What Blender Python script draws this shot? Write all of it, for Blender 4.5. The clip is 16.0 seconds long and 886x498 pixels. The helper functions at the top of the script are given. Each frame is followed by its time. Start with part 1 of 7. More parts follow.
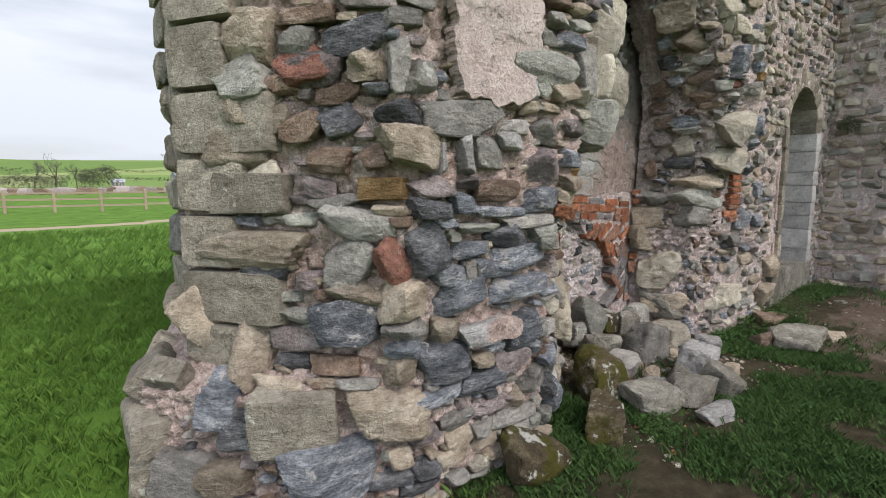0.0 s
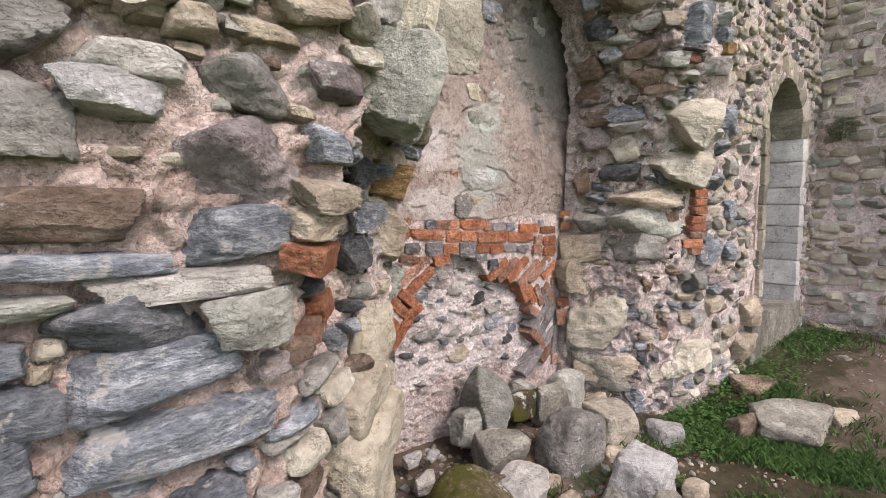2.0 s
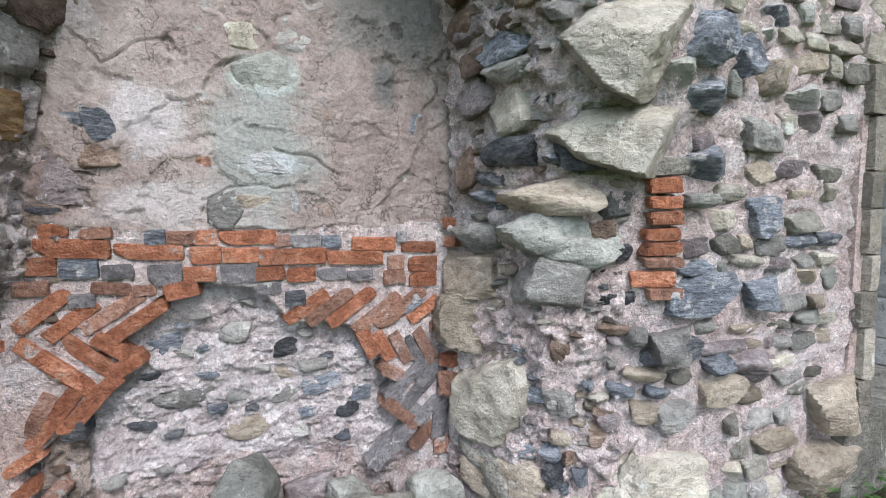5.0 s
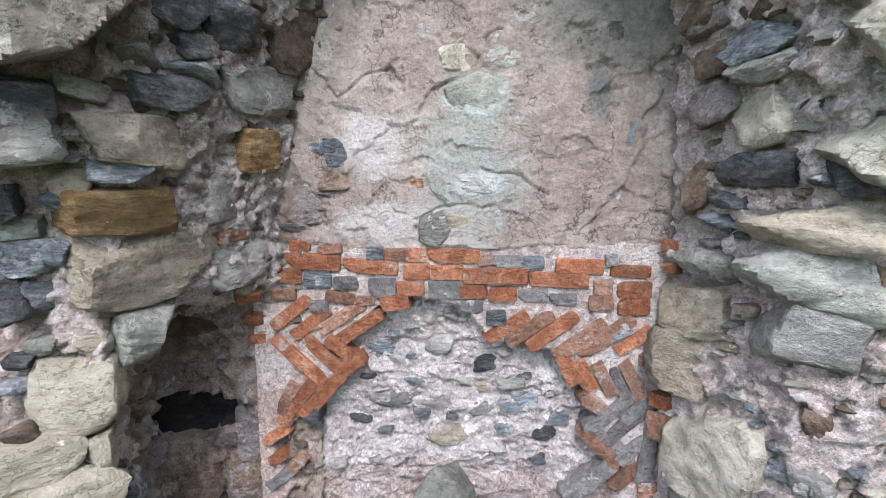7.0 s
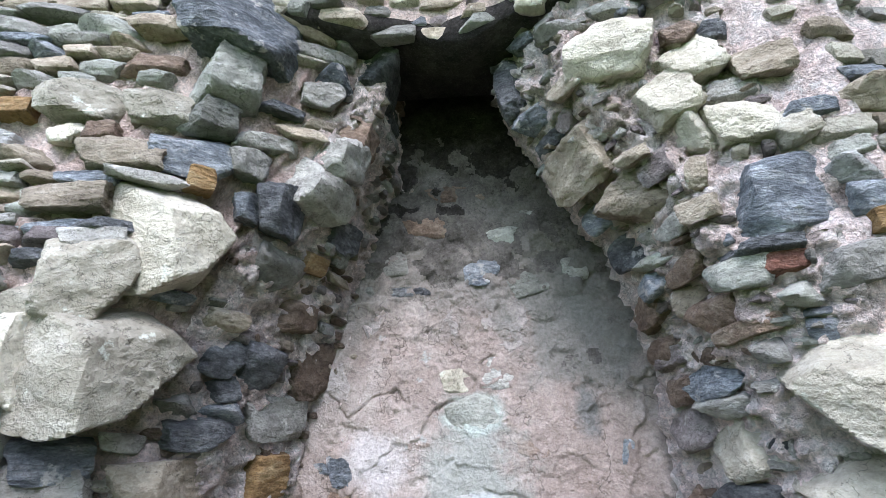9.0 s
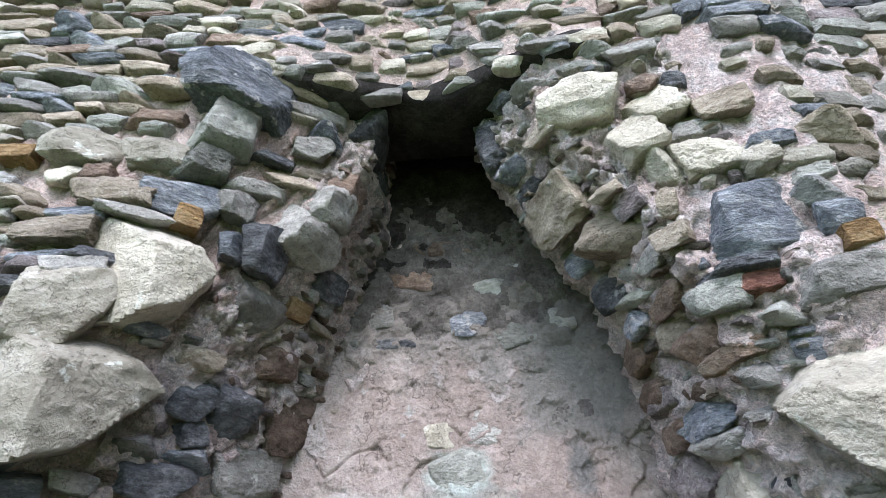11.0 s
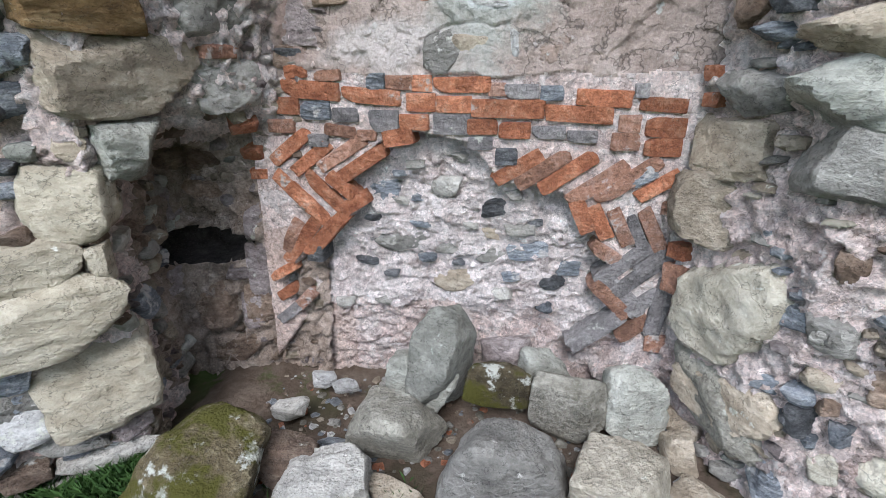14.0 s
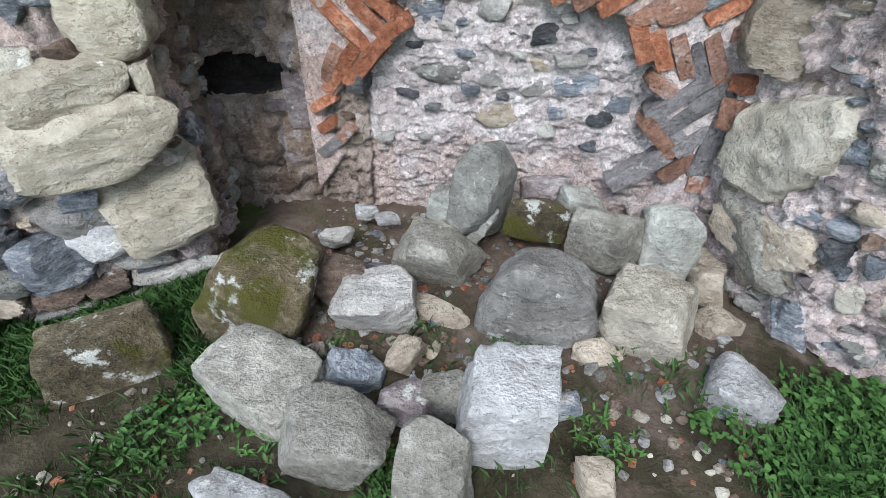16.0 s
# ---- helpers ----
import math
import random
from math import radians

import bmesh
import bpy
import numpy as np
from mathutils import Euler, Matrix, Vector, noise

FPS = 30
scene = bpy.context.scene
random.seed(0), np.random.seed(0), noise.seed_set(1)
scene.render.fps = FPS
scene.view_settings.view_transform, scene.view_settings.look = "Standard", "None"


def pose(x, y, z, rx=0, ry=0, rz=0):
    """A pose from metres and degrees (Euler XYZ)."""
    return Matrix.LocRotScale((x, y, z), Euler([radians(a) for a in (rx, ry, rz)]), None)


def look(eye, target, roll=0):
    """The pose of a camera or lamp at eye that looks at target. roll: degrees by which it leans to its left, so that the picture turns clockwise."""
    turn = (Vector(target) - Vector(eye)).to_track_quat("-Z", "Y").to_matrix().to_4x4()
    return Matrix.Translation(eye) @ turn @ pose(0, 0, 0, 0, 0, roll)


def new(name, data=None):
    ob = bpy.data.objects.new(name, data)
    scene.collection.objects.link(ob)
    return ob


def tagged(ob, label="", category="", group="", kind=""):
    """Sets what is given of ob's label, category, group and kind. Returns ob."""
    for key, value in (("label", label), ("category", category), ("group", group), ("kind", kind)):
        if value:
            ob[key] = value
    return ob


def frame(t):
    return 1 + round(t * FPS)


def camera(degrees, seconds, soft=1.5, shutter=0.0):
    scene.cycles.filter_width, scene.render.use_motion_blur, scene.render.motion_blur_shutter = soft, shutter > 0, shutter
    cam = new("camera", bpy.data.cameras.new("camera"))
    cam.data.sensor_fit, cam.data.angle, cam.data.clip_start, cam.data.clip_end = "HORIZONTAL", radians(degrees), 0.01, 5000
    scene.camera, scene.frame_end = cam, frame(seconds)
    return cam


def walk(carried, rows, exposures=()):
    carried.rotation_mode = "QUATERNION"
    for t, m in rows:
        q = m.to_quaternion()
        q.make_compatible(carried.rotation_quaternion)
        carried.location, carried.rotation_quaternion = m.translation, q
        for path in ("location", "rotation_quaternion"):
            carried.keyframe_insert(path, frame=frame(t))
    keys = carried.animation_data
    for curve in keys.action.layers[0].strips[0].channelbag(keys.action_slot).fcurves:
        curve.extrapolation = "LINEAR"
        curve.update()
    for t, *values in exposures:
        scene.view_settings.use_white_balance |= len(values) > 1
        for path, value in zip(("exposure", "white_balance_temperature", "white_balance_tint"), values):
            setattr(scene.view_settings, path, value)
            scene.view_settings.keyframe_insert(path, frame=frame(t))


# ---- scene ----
cam = camera(84.0, 16.0, soft=0.55)
ROWS = [
    (0, (-3.617, -2.721, 1.502), (-2.410, -1.149, 1.234), -0.20),
    (0.5, (-3.179, -2.498, 1.507), (-1.922, -0.959, 1.278), -0.28),
    (1, (-2.785, -2.447, 1.470), (-1.502, -0.926, 1.268), -0.38),
    (1.5, (-2.444, -2.329, 1.451), (-1.159, -0.809, 1.258), -0.20),
    (2, (-2.043, -2.178, 1.480), (-0.780, -0.637, 1.294), -0.25),
    (2.5, (-1.666, -2.198, 1.488), (-0.448, -0.618, 1.348), -0.57),
    (3, (-1.302, -2.130, 1.464), (-0.131, -0.513, 1.355), -0.62),
    (3.5, (-0.935, -2.098, 1.443), (0.183, -0.442, 1.366), -0.77),
    (3.7, (-0.793, -2.122, 1.424), (0.292, -0.444, 1.348), -0.71),
    (5.8, (0.238, -2.070, 1.510), (0.569, -0.109, 1.297), -0.13),
    (6, (0.196, -2.059, 1.522), (0.440, -0.086, 1.298), 0.01),
    (6.5, (0.088, -1.998, 1.543), (0.118, -0.014, 1.288), 0.18),
    (7, (0.052, -1.986, 1.611), (-0.072, -0.004, 1.380), -0.25),
    (7.5, (0.067, -2.052, 1.701), (-0.122, -0.061, 1.664), -0.86),
    (8, (0.096, -2.116, 1.773), (-0.114, -0.142, 2.020), -1.19),
    (8.5, (0.109, -2.169, 1.809), (-0.069, -0.254, 2.358), -1.48),
    (9, (0.140, -2.199, 1.836), (-0.028, -0.359, 2.604), -1.10),
    (9.2, (0.151, -2.216, 1.847), (-0.013, -0.410, 2.690), -0.91),
    (10.3, (0.186, -2.145, 1.734), (0.033, -0.514, 2.881), -1.09),
    (11.3, (0.220, -2.075, 1.620), (0.056, -0.366, 2.646), -1.26),
    (11.5, (0.222, -2.053, 1.603), (0.058, -0.292, 2.536), -1.33),
    (12, (0.216, -2.010, 1.562), (0.051, -0.118, 2.189), -1.25),
    (12.5, (0.224, -1.967, 1.510), (0.039, 0.009, 1.759), -0.71),
    (13, (0.189, -1.944, 1.472), (-0.000, 0.044, 1.355), -0.17),
    (13.5, (0.215, -1.901, 1.427), (-0.045, 0.039, 1.015), 0.13),
    (14, (0.205, -1.874, 1.399), (-0.091, -0.017, 0.718), 0.41),
    (14.5, (0.137, -1.867, 1.337), (-0.168, -0.097, 0.458), 0.77),
    (15, (0.038, -1.870, 1.331), (-0.276, -0.206, 0.267), 0.70),
    (15.5, (-0.017, -1.900, 1.354), (-0.333, -0.298, 0.200), 0.83),
    (16, (0.128, -1.938, 1.317), (-0.193, -0.358, 0.134), 0.67),
]
walk(cam, [(t, look(eye, target, roll)) for t, eye, target, roll in ROWS],
     [(0.0, 0.44, 7200, 16), (0.5, 0.70, 7500, 20), (1.0, 0.98, 7550, 23), (1.5, 1.12, 7500, 23), (3.0, 1.10, 7150, 21), (3.5, 1.16, 6700, 17), (6.0, 1.15, 6350, 14), (7.0, 1.32, 6350, 14), (9.0, 1.48, 6050, 16), (11.5, 1.38, 6200, 18), (12.5, 1.56, 6400, 19), (13.5, 1.36, 6300, 12), (14.5, 1.18, 6350, 12), (16.0, 1.24, 6250, 10)])

# ---- light: a bright, broken overcast ----
world = bpy.data.worlds.new("world")
scene.world = world
world.use_nodes = True
wn, wl = world.node_tree.nodes, world.node_tree.links
wn.clear()
w_out = wn.new("ShaderNodeOutputWorld")
w_bg = wn.new("ShaderNodeBackground")
w_sky = wn.new("ShaderNodeTexSky")
w_sky.sky_type, w_sky.sun_disc = "NISHITA", False
w_sky.sun_elevation, w_sky.sun_rotation = radians(45), radians(178)
w_co = wn.new("ShaderNodeTexCoord")
w_map = wn.new("ShaderNodeMapping")
w_map.inputs["Scale"].default_value = (1.0, 1.0, 4.5)
w_noise = wn.new("ShaderNodeTexNoise")
w_noise.inputs["Scale"].default_value, w_noise.inputs["Detail"].default_value = 1.6, 7
w_ramp = wn.new("ShaderNodeMapRange")
w_ramp.inputs["From Min"].default_value, w_ramp.inputs["From Max"].default_value = 0.36, 0.60
w_ramp.inputs["To Min"].default_value, w_ramp.inputs["To Max"].default_value = 0.35, 1.0
w_mix = wn.new("ShaderNodeMix")
w_mix.data_type = "RGBA"
w_mix.inputs["B"].default_value = (10.2, 11.9, 14.0, 1)
wl.new(w_co.outputs["Generated"], w_map.inputs["Vector"])
wl.new(w_map.outputs["Vector"], w_noise.inputs["Vector"])
wl.new(w_noise.outputs["Fac"], w_ramp.inputs["Value"])
wl.new(w_ramp.outputs["Result"], w_mix.inputs["Factor"])
wl.new(w_sky.outputs["Color"], w_mix.inputs["A"])
# the cloud is brighter towards the hidden sun
w_dot = wn.new("ShaderNodeVectorMath")
w_dot.operation = "DOT_PRODUCT"
w_dot.inputs[1].default_value = Vector((0.2, -6.8, 6.0)).normalized()
w_glow = wn.new("ShaderNodeMapRange")
w_glow.inputs["From Min"].default_value = -1.0
w_glow.inputs["To Min"].default_value, w_glow.inputs["To Max"].default_value = 0.45, 1.45
w_mul = wn.new("ShaderNodeVectorMath")
w_mul.operation = "SCALE"
wl.new(w_co.outputs["Generated"], w_dot.inputs[0])
wl.new(w_dot.outputs["Value"], w_glow.inputs["Value"])
wl.new(w_mix.outputs["Result"], w_mul.inputs[0])
wl.new(w_glow.outputs["Result"], w_mul.inputs["Scale"])
wl.new(w_mul.outputs["Vector"], w_bg.inputs["Color"])
w_bg.inputs["Strength"].default_value = 0.093
wl.new(w_bg.outputs["Background"], w_out.inputs["Surface"])
sun = new("sun", bpy.data.lights.new("sun", "SUN"))
sun.data.energy, sun.data.angle, sun.data.color = 1.6, radians(20), (1.0, 0.985, 0.96)
sun.matrix_world = look((0.2, -6.6, 7.6), (0, 0, 1))

# ---- the wall's outline in plan, from the field end round to the far corner, at rising heights ----
# each corner: rows of (height, x, y)
OUTLINE = (
    ((0, -3.24, 0.70), (0.6, -3.20, 0.70), (0.8, -3.10, 0.70), (7, -3.08, 0.70)),
    ((0, -3.46, -0.20), (0.60, -3.44, -0.22), (0.72, -3.17, -0.20), (7, -3.14, -0.20)),
    ((0, -3.08, -0.72), (0.6, -3.04, -0.70), (0.74, -2.88, -0.62), (7, -2.85, -0.62)),
    ((0, -2.55, -1.00), (1.0, -2.55, -1.03), (7, -2.52, -1.06)),
    ((0, -1.60, -1.00), (0.6, -1.60, -1.03), (1.3, -1.56, -1.06), (1.6, -1.43, -1.05), (1.9, -1.22, -1.00), (2.3, -1.10, -0.97), (2.8, -0.96, -0.90), (3.2, -0.78, -0.84), (3.7, -0.64, -0.82), (7, -0.64, -0.82)),
    ((0, -1.35, -0.80), (0.9, -1.33, -0.84), (1.05, -1.37, -0.76), (1.42, -1.36, -0.73), (1.6, -1.26, -0.78), (1.75, -1.12, -0.84), (2.3, -0.92, -0.79), (2.8, -0.76, -0.72), (3.2, -0.53, -0.67), (3.7, -0.43, -0.66), (7, -0.43, -0.66)),
    ((0, -1.10, -0.60), (0.6, -1.08, -0.58), (1.2, -1.04, -0.64), (1.6, -0.95, -0.64), (2.0, -0.88, -0.60), (2.5, -0.71, -0.56), (2.9, -0.40, -0.52), (3.2, -0.28, -0.50), (3.7, -0.22, -0.50), (7, -0.22, -0.50)),
    ((0, -1.30, -0.05), (1.04, -1.30, -0.02), (1.20, -0.99, -0.29), (1.28, -0.92, -0.34), (1.6, -0.85, -0.36), (2.2, -0.68, -0.26), (2.8, -0.44, -0.26), (3.1, -0.30, -0.26), (7, -0.24, -0.26)),
    ((0, -0.84, 0.05), (0.9, -0.82, 0.02), (1.2, -0.75, 0.0), (1.6, -0.72, 0.0), (2.2, -0.57, 0.0), (2.8, -0.38, 0.02), (3.1, -0.27, 0.04), (7, -0.24, 0.06)),
    ((0, 0.76, 0.02), (1.3, 0.77, 0.0), (2.2, 0.77, 0.0), (2.45, 0.70, 0.0), (2.8, 0.60, 0.02), (3.1, 0.50, 0.04), (7, 0.40, 0.06)),
    ((0, 0.86, -0.16), (1.0, 0.86, -0.14), (1.8, 0.86, -0.22), (2.3, 0.78, -0.34), (2.6, 0.66, -0.36), (2.9, 0.42, -0.34), (3.2, 0.22, -0.40), (7, 0.20, -0.40)),
    ((0, 1.02, -0.50), (1.2, 1.02, -0.52), (1.8, 0.98, -0.58), (2.3, 0.86, -0.78), (2.6, 0.78, -0.78), (2.9, 0.62, -0.73), (3.2, 0.46, -0.76), (7, 0.45, -0.80)),
    ((0, 1.42, -0.66), (1.6, 1.40, -0.72), (2.0, 1.30, -0.88), (2.3, 1.26, -0.92), (7, 1.28, -0.90)),
    ((0, 1.75, -0.70), (1.6, 1.72, -0.72), (2.5, 1.75, -0.77), (7, 1.75, -0.77)),
    ((0, 3.95, -0.70), (7, 3.95, -0.74)),
)


def corner(k, z):
    """Where corner k of the outline stands at height z."""
    rows = OUTLINE[k]
    if z <= rows[0][0]:
        return rows[0][1:]
    for (z0, x0, y0), (z1, x1, y1) in zip(rows, rows[1:]):
        if z <= z1:
            a = (z - z0) / (z1 - z0)
            return (x0 + (x1 - x0) * a, y0 + (y1 - y0) * a)
    return rows[-1][1:]


STATIONS = [-0.239]
for k in range(1, len(OUTLINE)):
    (ax, ay), (bx, by) = corner(k - 1, 1.3), corner(k, 1.3)
    STATIONS.append(STATIONS[-1] + math.hypot(bx - ax, by - ay))


def on_wall(u, z):
    """The point of the wall's face at u metres along the outline and height z."""
    k = 0
    while k < len(STATIONS) - 2 and u > STATIONS[k + 1]:
        k += 1
    a = (u - STATIONS[k]) / (STATIONS[k + 1] - STATIONS[k])
    (ax, ay), (bx, by) = corner(k, z), corner(k + 1, z)
    return np.array((ax + (bx - ax) * a, ay + (by - ay) * a, z))


def wall_axes(u, z, e=0.07):
    """Point, along, up and outward directions of the wall's face."""
    du = on_wall(u + e, z) - on_wall(u - e, z)
    dz = on_wall(u, z + e) - on_wall(u, z - e)
    du, dz = du / np.linalg.norm(du), dz / np.linalg.norm(dz)
    out = np.cross(du, dz)
    out /= np.linalg.norm(out)
    up = np.cross(out, du)
    return on_wall(u, z), du, up, out
# ---- materials ----
def surface(name, dark, mid, light, scale=5.0, rough=0.9, bump=0.5, streak=(1, 1, 1), lichen=0.0, lichen_colour=(0.62, 0.62, 0.55), vary=0.35, fine=60.0, moss=0.0, relief=0.07, flakes=(), speck=0.08, grit=0.2, chip=13.0, chipped=0.24, stains_and_shade=()):
    """Weathered mineral surface: two scales of colour, grain, relief and lichen."""
    m = bpy.data.materials.new(name)
    m.use_nodes = True
    n, l = m.node_tree.nodes, m.node_tree.links
    b = n["Principled BSDF"]
    geo = n.new("ShaderNodeNewGeometry")
    info = n.new("ShaderNodeObjectInfo")
    mp = n.new("ShaderNodeMapping")
    mp.inputs["Scale"].default_value = streak
    l.new(geo.outputs["Position"], mp.inputs["Vector"])
    comb = n.new("ShaderNodeVectorMath")
    comb.operation = "MULTIPLY_ADD"
    comb.inputs[1].default_value = (1, 1, 1)
    rv = n.new("ShaderNodeVectorMath")
    rv.operation = "SCALE"
    rv.inputs[0].default_value = (7.1, 3.3, 5.7)
    l.new(info.outputs["Random"], rv.inputs["Scale"])
    l.new(mp.outputs["Vector"], comb.inputs[0])
    l.new(rv.outputs["Vector"], comb.inputs[2])

    even = n.new("ShaderNodeVectorMath")
    even.operation = "ADD"
    l.new(geo.outputs["Position"], even.inputs[0])
    l.new(rv.outputs["Vector"], even.inputs[1])

    def noise_at(s, detail, roughness=0.6, along=None):
        t = n.new("ShaderNodeTexNoise")
        t.inputs["Scale"].default_value, t.inputs["Detail"].default_value, t.inputs["Roughness"].default_value = s, detail, roughness
        l.new((along or comb).outputs["Vector"], t.inputs["Vector"])
        return t.outputs["Fac"]

    big, small, grain = noise_at(scale, 4), noise_at(scale * 4.5, 8, 0.7), noise_at(fine, 4, 0.75, even)
    ramp = n.new("ShaderNodeValToRGB")
    ramp.color_ramp.elements[0].position, ramp.color_ramp.elements[1].position = 0.36, 0.64
    ramp.color_ramp.elements[0].color, ramp.color_ramp.elements[1].color = (*dark, 1), (*light, 1)
    e = ramp.color_ramp.elements.new(0.5)
    e.color = (*mid, 1)
    av = n.new("ShaderNodeMix")
    av.inputs["Factor"].default_value = 0.5
    l.new(big, av.inputs["A"])
    l.new(small, av.inputs["B"])
    l.new(av.outputs["Result"], ramp.inputs["Fac"])
    # the grain, and the piece's own lightness
    gr = n.new("ShaderNodeMapRange")
    gr.inputs["From Min"].default_value, gr.inputs["From Max"].default_value = 0.34, 0.66
    gr.inputs["To Min"].default_value, gr.inputs["To Max"].default_value = 1 - grit, 1 + grit
    l.new(grain, gr.inputs["Value"])
    pv = n.new("ShaderNodeMapRange")
    pv.inputs["To Min"].default_value, pv.inputs["To Max"].default_value = 1 - vary, 1 + vary
    l.new(info.outputs["Random"], pv.inputs["Value"])
    mul = n.new("ShaderNodeMath")
    mul.operation = "MULTIPLY"
    l.new(gr.outputs["Result"], mul.inputs[0])
    l.new(pv.outputs["Result"], mul.inputs[1])
    tint = n.new("ShaderNodeVectorMath")
    tint.operation = "SCALE"
    l.new(ramp.outputs["Color"], tint.inputs[0])
    l.new(mul.outputs["Value"], tint.inputs["Scale"])
    colour = tint.outputs["Vector"]
    # chips and breaks: small facets with crisp edges
    wn_ = n.new("ShaderNodeTexNoise")
    wn_.inputs["Scale"].default_value, wn_.inputs["Detail"].default_value = chip * 0.6, 4
    l.new(comb.outputs["Vector"], wn_.inputs["Vector"])
    wv = n.new("ShaderNodeVectorMath")
    wv.operation = "MULTIPLY_ADD"
    wv.inputs[1].default_value = (1.1 / chip, 1.1 / chip, 1.1 / chip)
    l.new(wn_.outputs["Color"], wv.inputs[0])
    l.new(comb.outputs["Vector"], wv.inputs[2])
    cell = n.new("ShaderNodeTexVoronoi")
    cell.inputs["Scale"].default_value = chip
    l.new(wv.outputs["Vector"], cell.inputs["Vector"])
    cs = n.new("ShaderNodeSeparateColor")
    l.new(cell.outputs["Color"], cs.inputs["Color"])
    chips = cs.outputs["Red"]
    cr = n.new("ShaderNodeMapRange")
    cr.inputs["To Min"].default_value, cr.inputs["To Max"].default_value = 1 - chipped * 0.7, 1 + chipped * 0.7
    l.new(cs.outputs["Green"], cr.inputs["Value"])
    cm = n.new("ShaderNodeVectorMath")
    cm.operation = "SCALE"
    l.new(colour, cm.inputs[0])
    l.new(cr.outputs["Result"], cm.inputs["Scale"])
    colour = cm.outputs["Vector"]
    # thin dark cracks and veins
    for at, width, keep in ((scale * 1.7, 0.008, 0.42), (scale * 6.0, 0.008, 0.82)):
        vn = noise_at(at, 5, 0.6)
        va = n.new("ShaderNodeMath")
        va.operation = "SUBTRACT"
        va.inputs[1].default_value = 0.5
        l.new(vn, va.inputs[0])
        vb = n.new("ShaderNodeMath")
        vb.operation = "ABSOLUTE"
        l.new(va.outputs["Value"], vb.inputs[0])
        vc = n.new("ShaderNodeMapRange")
        vc.inputs["From Min"].default_value, vc.inputs["From Max"].default_value = 0.0, width
        vc.inputs["To Min"].default_value = keep
        l.new(vb.outputs["Value"], vc.inputs["Value"])
        vs = n.new("ShaderNodeVectorMath")
        vs.operation = "SCALE"
        l.new(colour, vs.inputs[0])
        l.new(vc.outputs["Result"], vs.inputs["Scale"])
        colour = vs.outputs["Vector"]
    # pale crystals and grit, dark pores
    for at, low, high, tone, much in ((150.0, 0.60, 0.66, (0.78, 0.76, 0.73), 0.55), (95.0, 0.40, 0.35, (0.03, 0.026, 0.024), 0.6)):
        if speck:
            sn = noise_at(at, 2, 0.5, even)
            sr = n.new("ShaderNodeMapRange")
            sr.inputs["From Min"].default_value, sr.inputs["From Max"].default_value = low, high
            sr.inputs["To Max"].default_value = speck * much
            l.new(sn, sr.inputs["Value"])
            sm = n.new("ShaderNodeMix")
            sm.data_type = "RGBA"
            sm.inputs["B"].default_value = (*tone, 1)
            l.new(sr.outputs["Result"], sm.inputs["Factor"])
            l.new(colour, sm.inputs["A"])
            colour = sm.outputs["Result"]
    # coats that have flaked off along sharp, shadowed edges
    coats = []
    for at, thr, tone, much in flakes:
        fn = noise_at(at, 7, 0.62, even)
        fr = n.new("ShaderNodeMapRange")
        fr.inputs["From Min"].default_value, fr.inputs["From Max"].default_value = thr, thr + 0.006
        l.new(fn, fr.inputs["Value"])
        coats.append(fr.outputs["Result"])
        fk = n.new("ShaderNodeMath")
        fk.operation = "MULTIPLY"
        fk.inputs[1].default_value = much
        l.new(fr.outputs["Result"], fk.inputs[0])
        fm = n.new("ShaderNodeMix")
        fm.data_type = "RGBA"
        l.new(colour, fm.inputs["A"])
        ft = n.new("ShaderNodeVectorMath")
        ft.operation = "SCALE"
        ft.inputs[0].default_value = tone
        l.new(gr.outputs["Result"], ft.inputs["Scale"])
        l.new(ft.outputs["Vector"], fm.inputs["B"])
        l.new(fk.outputs["Value"], fm.inputs["Factor"])
        colour = fm.outputs["Result"]
    for amount, at, tone in ((lichen, 9.0, lichen_colour), (moss, 3.4, (0.075, 0.07, 0.012))):
        if amount:
            ln = noise_at(at, 6, 0.65, even)
            lr = n.new("ShaderNodeMapRange")
            lr.inputs["From Min"].default_value, lr.inputs["From Max"].default_value = 0.72 - amount * 0.4, 0.76 - amount * 0.36
            l.new(ln, lr.inputs["Value"])
            lm = n.new("ShaderNodeMix")
            lm.data_type = "RGBA"
            lm.inputs["B"].default_value = (*tone, 1)
            l.new(lr.outputs["Result"], lm.inputs["Factor"])
            l.new(colour, lm.inputs["A"])
            colour = lm.outputs["Result"]
    # stains and painted shade with soft, ragged outlines: middle, radii, colour, amount
    for at, radii, tone, much in stains_and_shade:
        off = n.new("ShaderNodeVectorMath")
        off.operation = "SUBTRACT"
        off.inputs[1].default_value = at
        l.new(geo.outputs["Position"], off.inputs[0])
        far = n.new("ShaderNodeVectorMath")
        far.operation = "DIVIDE"
        far.inputs[1].default_value = radii
        l.new(off.outputs["Vector"], far.inputs[0])
        size = n.new("ShaderNodeVectorMath")
        size.operation = "LENGTH"
        l.new(far.outputs["Vector"], size.inputs[0])
        edge = n.new("ShaderNodeMath")
        edge.operation = "MULTIPLY_ADD"
        edge.inputs[1].default_value = 1.8
        l.new(noise_at(7.0, 6, 0.65, even), edge.inputs[0])
        l.new(size.outputs["Value"], edge.inputs[2])
        amount = n.new("ShaderNodeMapRange")
        amount.inputs["From Min"].default_value, amount.inputs["From Max"].default_value = 1.95, 1.45
        amount.inputs["To Max"].default_value = much
        l.new(edge.outputs["Value"], amount.inputs["Value"])
        blot = n.new("ShaderNodeMix")
        blot.data_type = "RGBA"
        l.new(colour, blot.inputs["A"])
        hue = n.new("ShaderNodeVectorMath")
